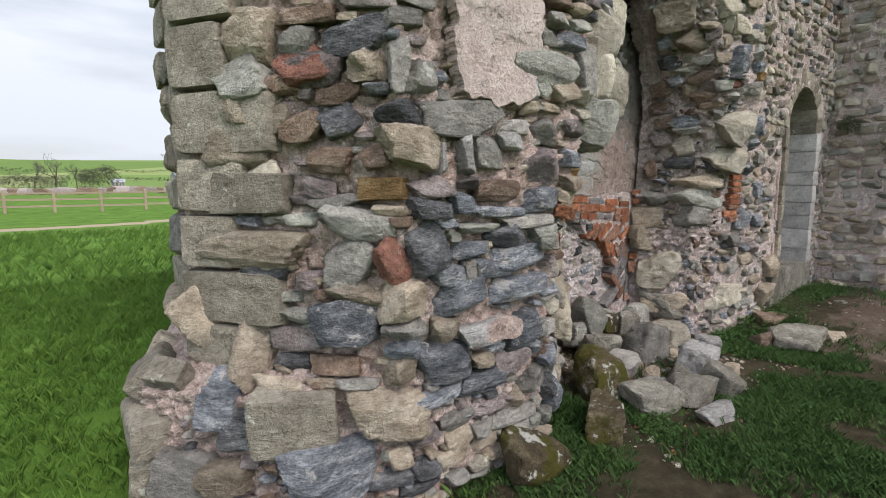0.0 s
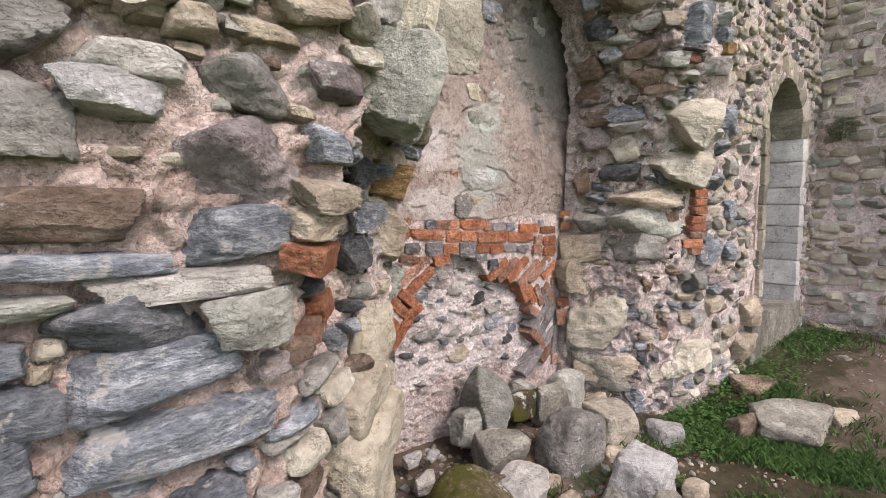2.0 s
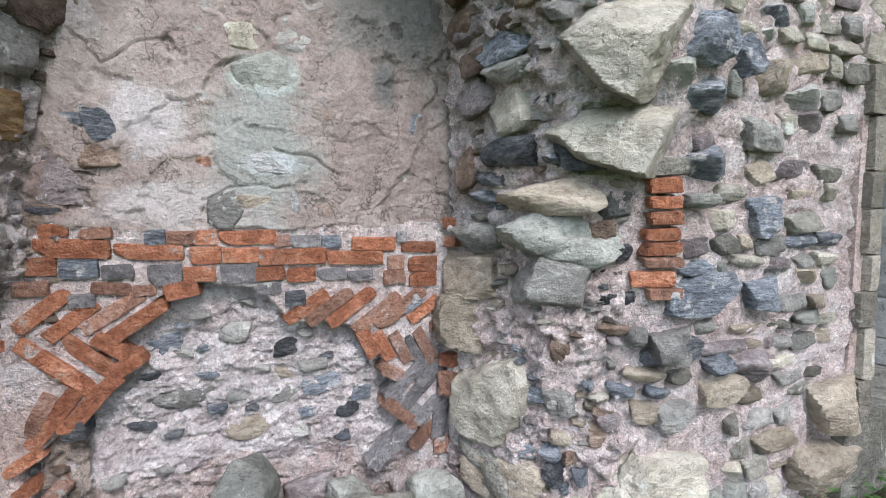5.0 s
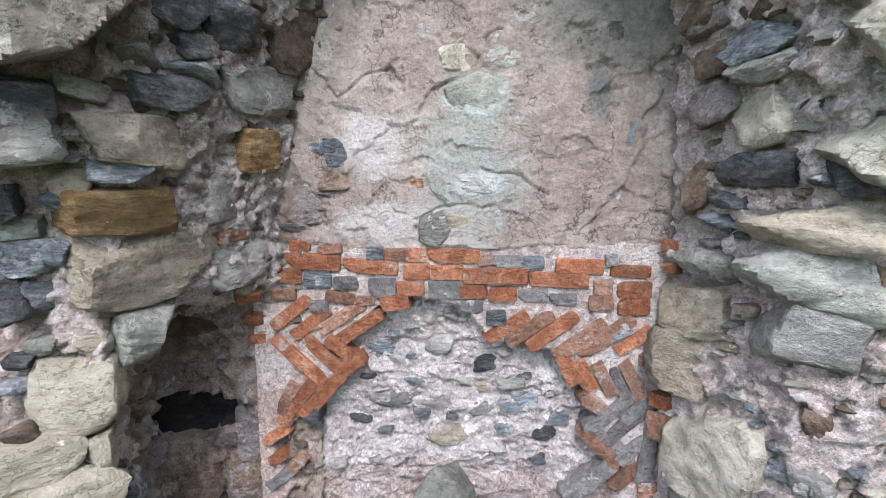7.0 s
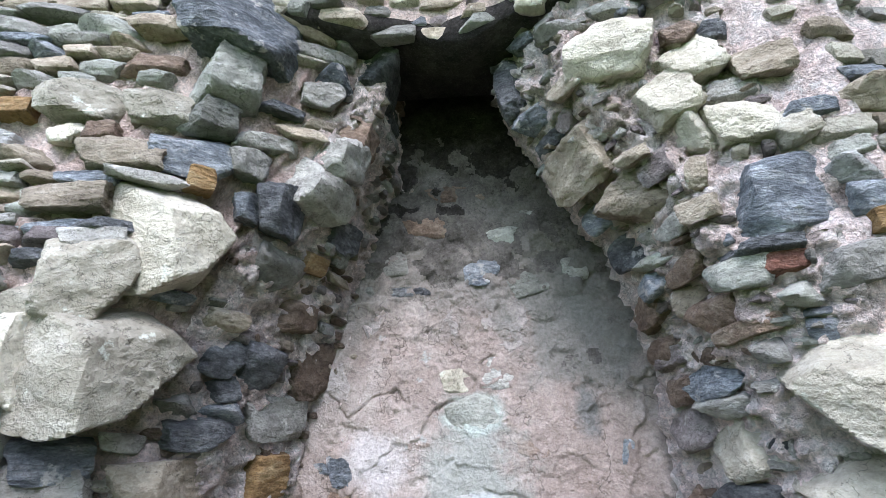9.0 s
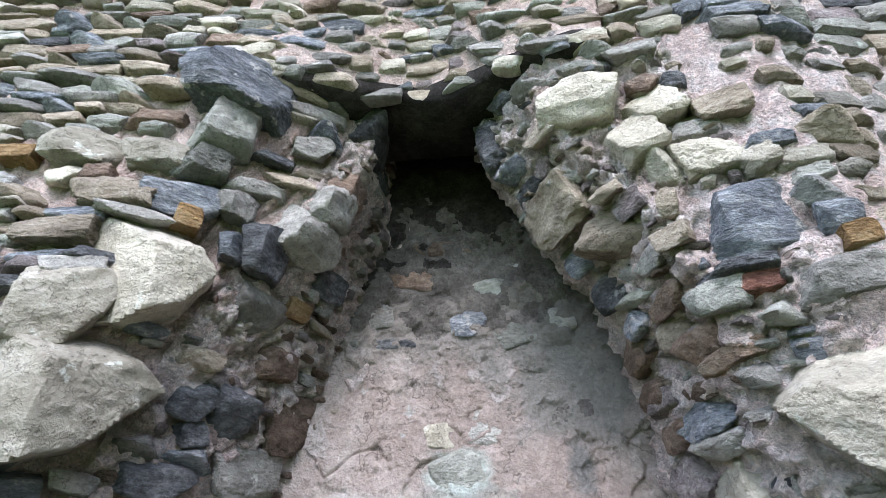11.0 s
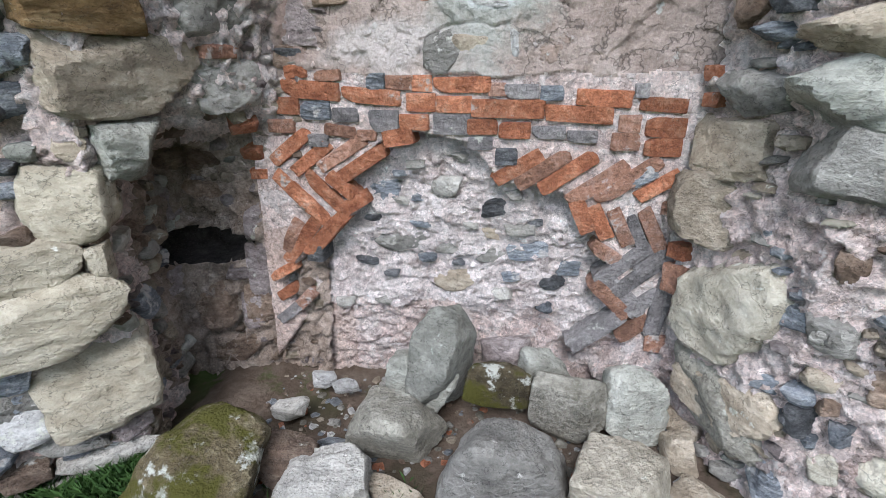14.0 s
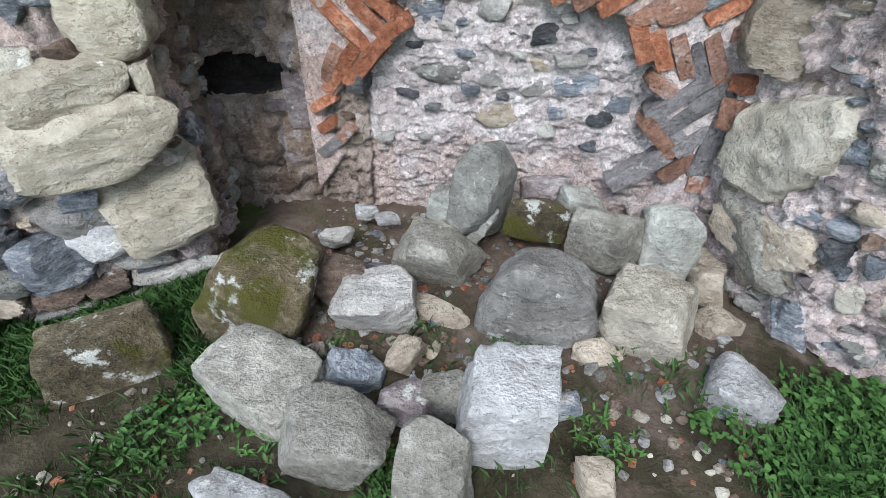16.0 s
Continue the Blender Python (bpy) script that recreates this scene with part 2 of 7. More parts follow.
        hue.operation = "SCALE"
        hue.inputs[0].default_value = tone
        l.new(gr.outputs["Result"], hue.inputs["Scale"])
        l.new(hue.outputs["Vector"], blot.inputs["B"])
        l.new(amount.outputs["Result"], blot.inputs["Factor"])
        colour = blot.outputs["Result"]
    l.new(colour, b.inputs["Base Color"])
    b.inputs["Roughness"].default_value = rough
    b.inputs["Specular IOR Level"].default_value = 0.25
    pit = n.new("ShaderNodeTexVoronoi")
    pit.inputs["Scale"].default_value = fine * 0.7
    l.new(even.outputs["Vector"], pit.inputs["Vector"])
    pr = n.new("ShaderNodeMapRange")
    pr.inputs["From Min"].default_value, pr.inputs["From Max"].default_value = 0.0, 0.28
    pr.inputs["To Min"].default_value, pr.inputs["To Max"].default_value = 0.0, 0.12
    l.new(pit.outputs["Distance"], pr.inputs["Value"])
    h0 = n.new("ShaderNodeMath")
    h0.operation = "MULTIPLY_ADD"
    h0.inputs[1].default_value = 0.2 + grit
    l.new(grain, h0.inputs[0])
    soft = n.new("ShaderNodeMath")
    soft.operation = "MULTIPLY"
    soft.inputs[1].default_value = 0.55
    l.new(small, soft.inputs[0])
    l.new(soft.outputs["Value"], h0.inputs[2])
    hs = n.new("ShaderNodeMath")
    hs.operation = "ADD"
    l.new(h0.outputs["Value"], hs.inputs[0])
    l.new(pr.outputs["Result"], hs.inputs[1])
    hc = n.new("ShaderNodeMath")
    hc.operation = "MULTIPLY_ADD"
    hc.inputs[1].default_value = chipped
    l.new(chips, hc.inputs[0])
    l.new(hs.outputs["Value"], hc.inputs[2])
    height = hc.outputs["Value"]
    for coat in coats:
        hk = n.new("ShaderNodeMath")
        hk.operation = "MULTIPLY_ADD"
        hk.inputs[1].default_value = 0.22
        l.new(coat, hk.inputs[0])
        l.new(height, hk.inputs[2])
        height = hk.outputs["Value"]
    bp = n.new("ShaderNodeBump")
    bp.inputs["Strength"].default_value, bp.inputs["Distance"].default_value = min(1.0, bump + 0.35), relief
    l.new(height, bp.inputs["Height"])
    l.new(bp.outputs["Normal"], b.inputs["Normal"])
    return m


LAY = (1, 1, 1.7)
KINDS = {
    "tan": surface("tan_sandstone", (0.22, 0.175, 0.13), (0.355, 0.295, 0.228), (0.49, 0.425, 0.345), 5, 0.92, 0.5, LAY, 0.13, speck=0.05, grit=0.14, chip=10, chipped=0.18),
    "green": surface("green_grey_stone", (0.20, 0.197, 0.172), (0.325, 0.322, 0.285), (0.46, 0.455, 0.405), 5, 0.9, 0.5, LAY, 0.18, (0.52, 0.55, 0.50), speck=0.05, grit=0.13, chip=10, chipped=0.2),
    "grey": surface("grey_stone", (0.19, 0.178, 0.162), (0.315, 0.298, 0.272), (0.45, 0.428, 0.395), 5, 0.9, 0.5, (1, 1, 1.6), 0.22, (0.53, 0.51, 0.47), speck=0.06, grit=0.15, chip=11),
    "slate": surface("blue_grey_slate", (0.105, 0.118, 0.14), (0.245, 0.265, 0.295), (0.50, 0.51, 0.53), 7, 0.75, 0.8, (1, 1, 3.2), 0.34, (0.60, 0.575, 0.56), fine=55, speck=0.12, grit=0.24, chip=15, chipped=0.36),
    "dark": surface("dark_stone", (0.05, 0.052, 0.057), (0.125, 0.128, 0.137), (0.27, 0.27, 0.275), 7, 0.8, 0.8, (1, 1, 2.4), 0.14, (0.45, 0.44, 0.44), fine=55, speck=0.1, grit=0.24, chip=16, chipped=0.34),
    "purple": surface("purple_brown_stone", (0.17, 0.135, 0.13), (0.30, 0.25, 0.245), (0.47, 0.41, 0.40), 6, 0.95, 0.8, (1, 1, 1.5), 0.2),
    "brown": surface("brown_stone", (0.13, 0.085, 0.06), (0.235, 0.165, 0.125), (0.37, 0.285, 0.225), 6, 0.9, 0.6, LAY, 0.12),
    "ochre": surface("ochre_stone", (0.13, 0.075, 0.03), (0.27, 0.165, 0.075), (0.38, 0.28, 0.16), 5, 0.9, 0.5, (1, 1, 3), 0.08, speck=0.06, grit=0.15),
    "pale": surface("pale_stone", (0.31, 0.275, 0.215), (0.46, 0.418, 0.34), (0.60, 0.56, 0.475), 4, 0.92, 0.45, (1, 1, 1.25), 0.25, speck=0.04, grit=0.11, chip=9, chipped=0.16),
    "cream": surface("cream_sandstone", (0.25, 0.213, 0.156), (0.385, 0.34, 0.265), (0.49, 0.443, 0.36), 3.5, 0.92, 0.4, (1, 1, 1.8), 0.16, (0.58, 0.56, 0.50), vary=0.1, speck=0.03, grit=0.09, chip=7, chipped=0.12),
    "white": surface("whitish_stone", (0.28, 0.268, 0.256), (0.41, 0.397, 0.385), (0.53, 0.52, 0.51), 5, 0.9, 0.5, (1, 1, 2), 0.2, vary=0.15, speck=0.06, grit=0.20),
    "moss": surface("mossy_stone", (0.045, 0.034, 0.018), (0.105, 0.082, 0.046), (0.22, 0.185, 0.12), 5, 0.95, 0.8, (1, 1, 1), 0.36, (0.55, 0.55, 0.50), moss=0.56),
    "render": surface("pinkish_old_render", (0.40, 0.315, 0.28), (0.51, 0.425, 0.39), (0.60, 0.52, 0.485), 3, 0.95, 0.4, (1, 1, 1), 0.2, (0.6, 0.55, 0.52), 0.06, flakes=((6.0, 0.60, (0.50, 0.42, 0.38), 0.8),), chip=9, chipped=0.1),
    "quoin": surface("grey_tan_dressed_stone", (0.20, 0.176, 0.138), (0.325, 0.29, 0.235), (0.45, 0.408, 0.34), 4, 0.92, 0.5, LAY, 0.2, speck=0.06, grit=0.2, chip=9, chipped=0.2),
    "field": surface("weathered_grey_green_stone", (0.13, 0.119, 0.095), (0.225, 0.21, 0.178), (0.35, 0.33, 0.285), 4, 0.92, 0.5, (1, 1, 1.2), 0.2, (0.46, 0.45, 0.39), speck=0.14, grit=0.24, chip=9, chipped=0.2),
    "red": surface("red_sandstone", (0.17, 0.075, 0.055), (0.26, 0.12, 0.09), (0.34, 0.185, 0.145), 6, 0.92, 0.5, LAY, 0.1),
    "brick": surface("orange_brick", (0.25, 0.085, 0.045), (0.43, 0.165, 0.088), (0.60, 0.31, 0.20), 9, 0.92, 0.7, (1, 1, 1), 0.24, (0.55, 0.47, 0.43), 0.3, speck=0.1, grit=0.2),
    "brick_dull": surface("dull_brick", (0.20, 0.105, 0.075), (0.36, 0.19, 0.13), (0.47, 0.31, 0.255), 8, 0.92, 0.7, (1, 1, 1), 0.3, (0.54, 0.47, 0.44), 0.25, speck=0.1, grit=0.2),
    "brick_grey": surface("grey_brick", (0.15, 0.14, 0.14), (0.25, 0.23, 0.23), (0.36, 0.335, 0.33), 8, 0.92, 0.7, (1, 1, 1), 0.2, vary=0.25),
    "ashlar": surface("dressed_pale_stone", (0.33, 0.315, 0.305), (0.47, 0.45, 0.435), (0.58, 0.56, 0.54), 3, 0.9, 0.4, (1, 1, 1), 0.15, vary=0.15, speck=0.06, grit=0.13, chip=8, chipped=0.1),
}
LIGHT_MORTAR = surface("pale_pink_lime_mortar", (0.48, 0.36, 0.325), (0.70, 0.575, 0.54), (0.82, 0.735, 0.705), 5.0, 0.97, 1.0, lichen=0.2, lichen_colour=(0.72, 0.66, 0.64), vary=0.0, fine=70, relief=0.075, flakes=((7.0, 0.57, (0.72, 0.65, 0.63), 0.7),), speck=0.22, grit=0.3, chip=34, chipped=0.3)
MORTAR = surface("pink_lime_mortar", (0.38, 0.265, 0.225), (0.565, 0.44, 0.392), (0.70, 0.59, 0.545), 4.0, 0.97, 1.0, lichen=0.2, lichen_colour=(0.62, 0.54, 0.50), vary=0.0, fine=75, relief=0.05, speck=0.2, grit=0.28, chip=38, chipped=0.25)
WHITE_MORTAR = surface("white_lime_mortar", (0.52, 0.42, 0.40), (0.77, 0.68, 0.66), (0.86, 0.80, 0.785), 6.0, 0.97, 1.0, vary=0.0, fine=70, relief=0.07, flakes=((9.0, 0.56, (0.72, 0.64, 0.62), 0.8),), speck=0.22, grit=0.3, chip=34, chipped=0.35)
DARK_MORTAR = surface("soot_and_shade_mortar", (0.07, 0.061, 0.055), (0.135, 0.12, 0.108), (0.205, 0.185, 0.168), 5.0, 0.97, 1.0, vary=0.0, fine=80, relief=0.03)
# two upper blots of overhang shade mixed with dark staining, then the plaster's own stains: grey-green damp below a
# patched stone, dark smears, pale limewash, brown earth
BLOTS = (((0.15, 0, 2.80), (1.0, 1, 0.50), (0.165, 0.15, 0.135), 0.8), ((0.55, 0, 2.45), (0.34, 1, 0.34), (0.15, 0.14, 0.128), 0.7), ((0.05, 0, 1.72), (0.24, 1, 0.36), (0.30, 0.315, 0.29), 0.75), ((0.06, 0, 1.98), (0.15, 1, 0.09), (0.42, 0.455, 0.42), 0.9), ((0.53, 0, 2.00), (0.08, 1, 0.13), (0.13, 0.13, 0.125), 0.85), ((0.55, 0, 2.30), (0.40, 1, 0.28), (0.185, 0.175, 0.16), 0.7), ((-0.36, 0, 1.80), (0.13, 1, 0.17), (0.50, 0.46, 0.45), 0.85), ((0.07, 0, 1.64), (0.11, 1, 0.05), (0.52, 0.54, 0.55), 0.7), ((-0.66, 0, 1.55), (0.11, 1, 0.16), (0.20, 0.14, 0.12), 0.8), ((-0.30, 0, 1.48), (0.30, 1, 0.10), (0.46, 0.42, 0.405), 0.7))
PLASTER = surface("stained_pink_plaster", (0.215, 0.165, 0.143), (0.315, 0.252, 0.225), (0.415, 0.355, 0.325), 1.6, 0.95, 0.8, lichen=0.2, lichen_colour=(0.37, 0.365, 0.345), vary=0.0, fine=60, relief=0.03, flakes=((2.2, 0.60, (0.42, 0.375, 0.355), 0.6), (3.6, 0.65, (0.235, 0.165, 0.13), 0.6)), speck=0.14, grit=0.2, chip=18, chipped=0.08, stains_and_shade=BLOTS)
# near black for throat and cheek hole: shade in the colour, with soot
SOOT_SHADE = surface("soot_and_shade_black", (0.012, 0.010, 0.010), (0.035, 0.029, 0.027), (0.075, 0.064, 0.06), 5.0, 0.97, 1.0, vary=0.0, fine=80, relief=0.03)
EARTHY_SHADE = surface("brown_earthy_shaded_render", (0.17, 0.125, 0.098), (0.30, 0.235, 0.195), (0.43, 0.355, 0.31), 4.0, 0.97, 1.0, vary=0.0, fine=75, relief=0.04, speck=0.15, grit=0.25, chip=30, chipped=0.2)
SOIL = surface("bare_soil", (0.075, 0.05, 0.037), (0.14, 0.10, 0.075), (0.22, 0.165, 0.13), 3.0, 0.98, 1.0, vary=0.0, fine=70, relief=0.03, chip=40, chipped=0.3)


# ---- helpers for building ----
def mesh_of(bm, name, material=None, sharp=None):
    me = bpy.data.meshes.new(name)
    bm.to_mesh(me)
    bm.free()
    for p in me.polygons:
        p.use_smooth = True
    if sharp is not None:
        me.set_sharp_from_angle(angle=radians(sharp))
    if material:
        me.materials.append(material)
    return me


def raw_mesh(name, verts, faces, material=None, smooth=True, sharp=None):
    me = bpy.data.meshes.new(name)
    me.from_pydata([tuple(v) for v in verts], [], faces)
    for p in me.polygons:
        p.use_smooth = smooth
    if sharp is not None:
        me.set_sharp_from_angle(angle=radians(sharp))
    if material:
        me.materials.append(material)
    return me


def part(name, me, parent, m=None, label=""):
    ob = new(name, me)
    ob.parent = parent
    if m is not None:
        ob.matrix_basis = m
    return tagged(ob, label)


def structure(name, me, label):
    return tagged(new(name, me), label, "wall", kind="structure")


def fbm(p, s, octaves=4):
    return noise.fractal(Vector(p) * s, 1.0, 2.0, octaves)


def rock_bm(seed, levels=2, tidy=0.5, cuts=6, rough=0.08, bed=0.0, edge=12.0, grainy=1.0, facets=()):
    """A block of stone in the cube from -1 to 1: a rough polyhedron with worn edges and ragged breaks. tidy: 1 is a dressed block."""
    r = random.Random(seed)
    bm = bmesh.new()
    bmesh.ops.create_cube(bm, size=2.0)
    bmesh.ops.subdivide_edges(bm, edges=bm.edges[:], cuts=(0, 2, 4, 8, 15, 22)[levels], use_grid_fill=True)
    lean = (1 - tidy) * 0.42
    planes = []
    for axis in ((1, 0, 0), (-1, 0, 0), (0, 1, 0), (0, -1, 0), (0, 0, 1), (0, 0, -1)):
        v = Vector(axis) + Vector((r.gauss(0, lean), r.gauss(0, lean), r.gauss(0, lean)))
        planes.append(v.normalized() / (r.uniform(0.84, 1.0) if tidy < 0.9 else 0.99))
    for _ in range(cuts):
        v = Vector((r.gauss(0, 1), r.gauss(0, 1), r.gauss(0, 1))).normalized()
        planes.append(v / (r.uniform(0.90, 1.15) + 0.25 * tidy))
    if facets:
        planes = [Vector(n).normalized() / d for n, d in facets]
    off = Vector((seed * 3.17 % 50, seed * 1.71 % 50, seed * 0.77 % 50))
    for v in bm.verts:
        c = v.co.normalized()
        s = sum(max(0.0, d.dot(c)) ** edge for d in planes) ** (-1.0 / edge)
        p = c * min(s, 1.6)
        q = p + off
        k = noise.noise(q * 1.2) * rough * 1.2 + noise.noise(q * 2.7) * rough * 0.8
        if levels > 2:
            f = Vector((q.x, q.y, q.z * grainy))
            k += rough * (0.55 - 1.1 * abs(noise.noise(f * 2.3)) + 0.35 - 0.8 * abs(noise.noise(f * 5.0)))
            if levels > 3:
                k += rough * (0.2 - 0.5 * abs(noise.noise(f * 10.0)) + 0.22 * noise.noise(f * 19.0))
        p += c * k
        if bed:
            p += Vector((c.x, c.y, 0)) * bed * (1.6 * ((p.z * 2.4 + 0.5 * noise.noise(q * 1.5)) % 1.0) - 0.8)
        v.co = p
    return bm


LIBRARY = {}


def rock(kind, levels, variant):
    key = (kind, levels, variant)
    if key not in LIBRARY:
        r = random.Random(variant * 31 + levels)
        bed = 0.035 if kind in ("tan", "ochre", "slate", "green") and variant % 3 == 1 else 0.0
        dressed = kind in ("quoin", "ashlar", "ochre") or kind.startswith("brick")
        bm = rock_bm(variant * 7 + 3, levels, r.uniform(0.82, 0.92) if dressed else r.uniform(0.35, 0.62), r.randint(1, 3) if dressed else r.randint(5, 9), r.uniform(0.03, 0.05) if dressed else r.uniform(0.06, 0.10), bed, 13.0 if kind == "cream" else r.uniform(22, 48), 2.2 if kind in ("slate", "dark", "tan", "ochre") else 1.2)
        LIBRARY[key] = mesh_of(bm, kind + "_block", KINDS[kind], 32)
    return LIBRARY[key]


def facing(p, along, up, out, sx, sy, sz, tilt=0.0):
    """A pose with x along the wall, y into it and z up, scaled."""
    a, t = radians(tilt), np.asarray
    x, z = t(along) * math.cos(a) + t(up) * math.sin(a), t(up) * math.cos(a) - t(along) * math.sin(a)
    y = -t(out)
    m = Matrix.Identity(4)
    for i in range(3):
        m[i][0], m[i][1], m[i][2], m[i][3] = x[i] * sx, y[i] * sy, z[i] * sz, p[i]
    return m


TAKEN = [(3.838, 0.655, 0.36, 0.19), (3.829, 0.799, 0.12, 0.08)]
PICK = random.Random(11)


def stone(wall, kind, u, z, w, h, proud=0.03, tilt=0.0, depth=None, levels=3, variant=None, name="stone"):
    """One stone bedded in the wall's face, with its middle at (u, z)."""
    p, along, up, out = wall_axes(u, z)
    w, h = w * 0.90, h * 0.94
    if 3.72 < u < 4.2:
        u, w, proud = u - 0.08 * w, w * 0.92, min(proud, 0.02)
    if wall is wall_hearth and proud > 0.015:
        proud *= 0.8
    d = depth or max(0.10, min(w, h) * 1.1)
    c = p + out * (proud - d / 2)
    v = PICK.randrange(10) if variant is None else variant
    TAKEN.append((u, z, w / stretch(u, z), h))
    return part(name, rock(kind, levels, v), wall, facing(c, along, up, out, w / 2 * 1.0, d / 2, h / 2 * 1.0, tilt))


def corbel(wall, u, z, w, h, proud, turn, tilt, seed, inner=0.6, under=0.75, depth=0.36):
    """A great pale block that juts from the jamb, broken to a ridge with an undercut foot; turn swings its face towards the open."""
    p, along, up, out = wall_axes(u, z)
    a = radians(turn)
    along, out = along * math.cos(a) + out * math.sin(a), out * math.cos(a) - along * math.sin(a)
    side = 1 if turn < 0 else -1
    facets = (((-0.35 * side, -0.9, 0.22), 0.80), ((0.42 * side, -0.70, -0.58), inner), ((0.1 * side, -0.5, -0.85), under), ((-0.2 * side, -0.35, 0.9), 0.86), ((0.5 * side, -0.5, 0.7), 0.88), ((-1, 0.1, 0.1), 0.95), ((1, 0.1, -0.1), 0.95), ((0, 1, 0), 1.0), ((0, 0, -1), 0.97))
    bm = rock_bm(seed, 5, 0.5, 0, 0.05, 0.0, 60.0, 1.5, facets)
    TAKEN.append((u, z, w / stretch(u, z), h))
    return part("stone", mesh_of(bm, "pale_corbel", KINDS["pale"], 24), wall, facing(p + out * (proud - depth / 2), along, up, out, w / 2, depth / 2, h / 2, tilt))


def stretch(u, z):
    """Metres along the face for each metre of u."""
    return max(0.25, float(np.linalg.norm(on_wall(u + 0.05, z) - on_wall(u - 0.05, z))) / 0.1)


def free(u, z, w, h, slack=0.82):
    for a, b, c, d in TAKEN:
        if abs(a - u) < (c + w) * 0.5 * slack and abs(b - z) < (d + h) * 0.5 * slack:
            return False
    return True


def joined(name, items, parent, label):
    """Many small stones as one mesh: items of (mesh, pose)."""
    verts, faces, mats, index = [], [], [], []
    for me, m in items:
        base = len(verts)
        a = np.empty(len(me.vertices) * 3)
        me.vertices.foreach_get("co", a)
        mm = np.array(m)
        a = a.reshape(-1, 3) @ mm[:3, :3].T + mm[:3, 3]
        verts.extend(a.tolist())
        if me.materials[0] not in mats:
            mats.append(me.materials[0])
        k = mats.index(me.materials[0])
        for f in me.polygons:
            faces.append([base + i for i in f.vertices])
            index.append(k)
    me = raw_mesh(name, verts, faces, None, True)
    for m in mats:
        me.materials.append(m)
    me.polygons.foreach_set("material_index", index)
    me.set_sharp_from_angle(angle=radians(38))
    ob = new(name, me)
    ob.parent = parent
    return tagged(ob, label, kind="stuff")


def courses(wall, u0, u1, z0, z1, sizes, heights, kinds, gap=0.02, proud=(0.0, 0.05), skip=0.1, seed=1, limit=300, levels=1, label="small rubble stones bedded in mortar", where=None, axes=None, tag="w"):
    """Rough courses of rubble in a stretch of the wall, leaving what is taken."""
    r = random.Random(seed)
    names, weights = zip(*kinds.items())
    todo, z = [], z0
    while z < z1:
        h = r.uniform(*heights)
        u = u0 + r.uniform(0, sizes[0])
        while u < u1:
            w = r.uniform(*sizes) * (1.35 if r.random() < 0.12 else 1)
            hh = h * r.uniform(0.78, 1.1)
            k = 1.0 if axes else stretch(u, z)
            cu, cz = u + w / 2 / k, z + h / 2 + r.uniform(-0.012, 0.012)
            u += (w + gap * r.uniform(0.5, 1.6)) / k
            if r.random() < skip or cu > u1 or (where and not where(cu, cz)) or (axes is None and not free(cu, cz, w / k, hh)):
                continue
            todo.append((cu, cz, w, hh, r.choices(names, weights)[0], r.uniform(*proud), r.gauss(0, 4), r.randrange(10)))
        z += h + gap * r.uniform(0.5, 1.3)
    rest = []
    for i, (cu, cz, w, h, kind, out_by, tilt, v) in enumerate(todo):
        p, along, up, out = (axes or wall_axes)(cu, cz)
        d = max(0.08, h * 1.1)
        m = facing(p + out * (out_by - d / 2), along, up, out, w / 2 * 1.05, d / 2, h / 2 * 1.05, tilt)
        if i < limit:
            part("stone", rock(kind, levels, v), wall, m)
        else:
            rest.append((rock(kind, 1, v), m))
    if rest:
        joined("small_stones", rest, wall, label)


def step_up(v, a, b):
    t = max(0.0, min(1.0, (v - a) / (b - a)))
    return t * t * (3 - 2 * t)


# dark cavities in the cheek of the hearth: place along the wall, height, half width, half height, depth
HOLLOWS = [(3.838, 0.655, 0.17, 0.078, 0.2), (3.829, 0.799, 0.06, 0.04, 0.07), (3.995, 1.122, 0.16, 0.02, 0.05)]


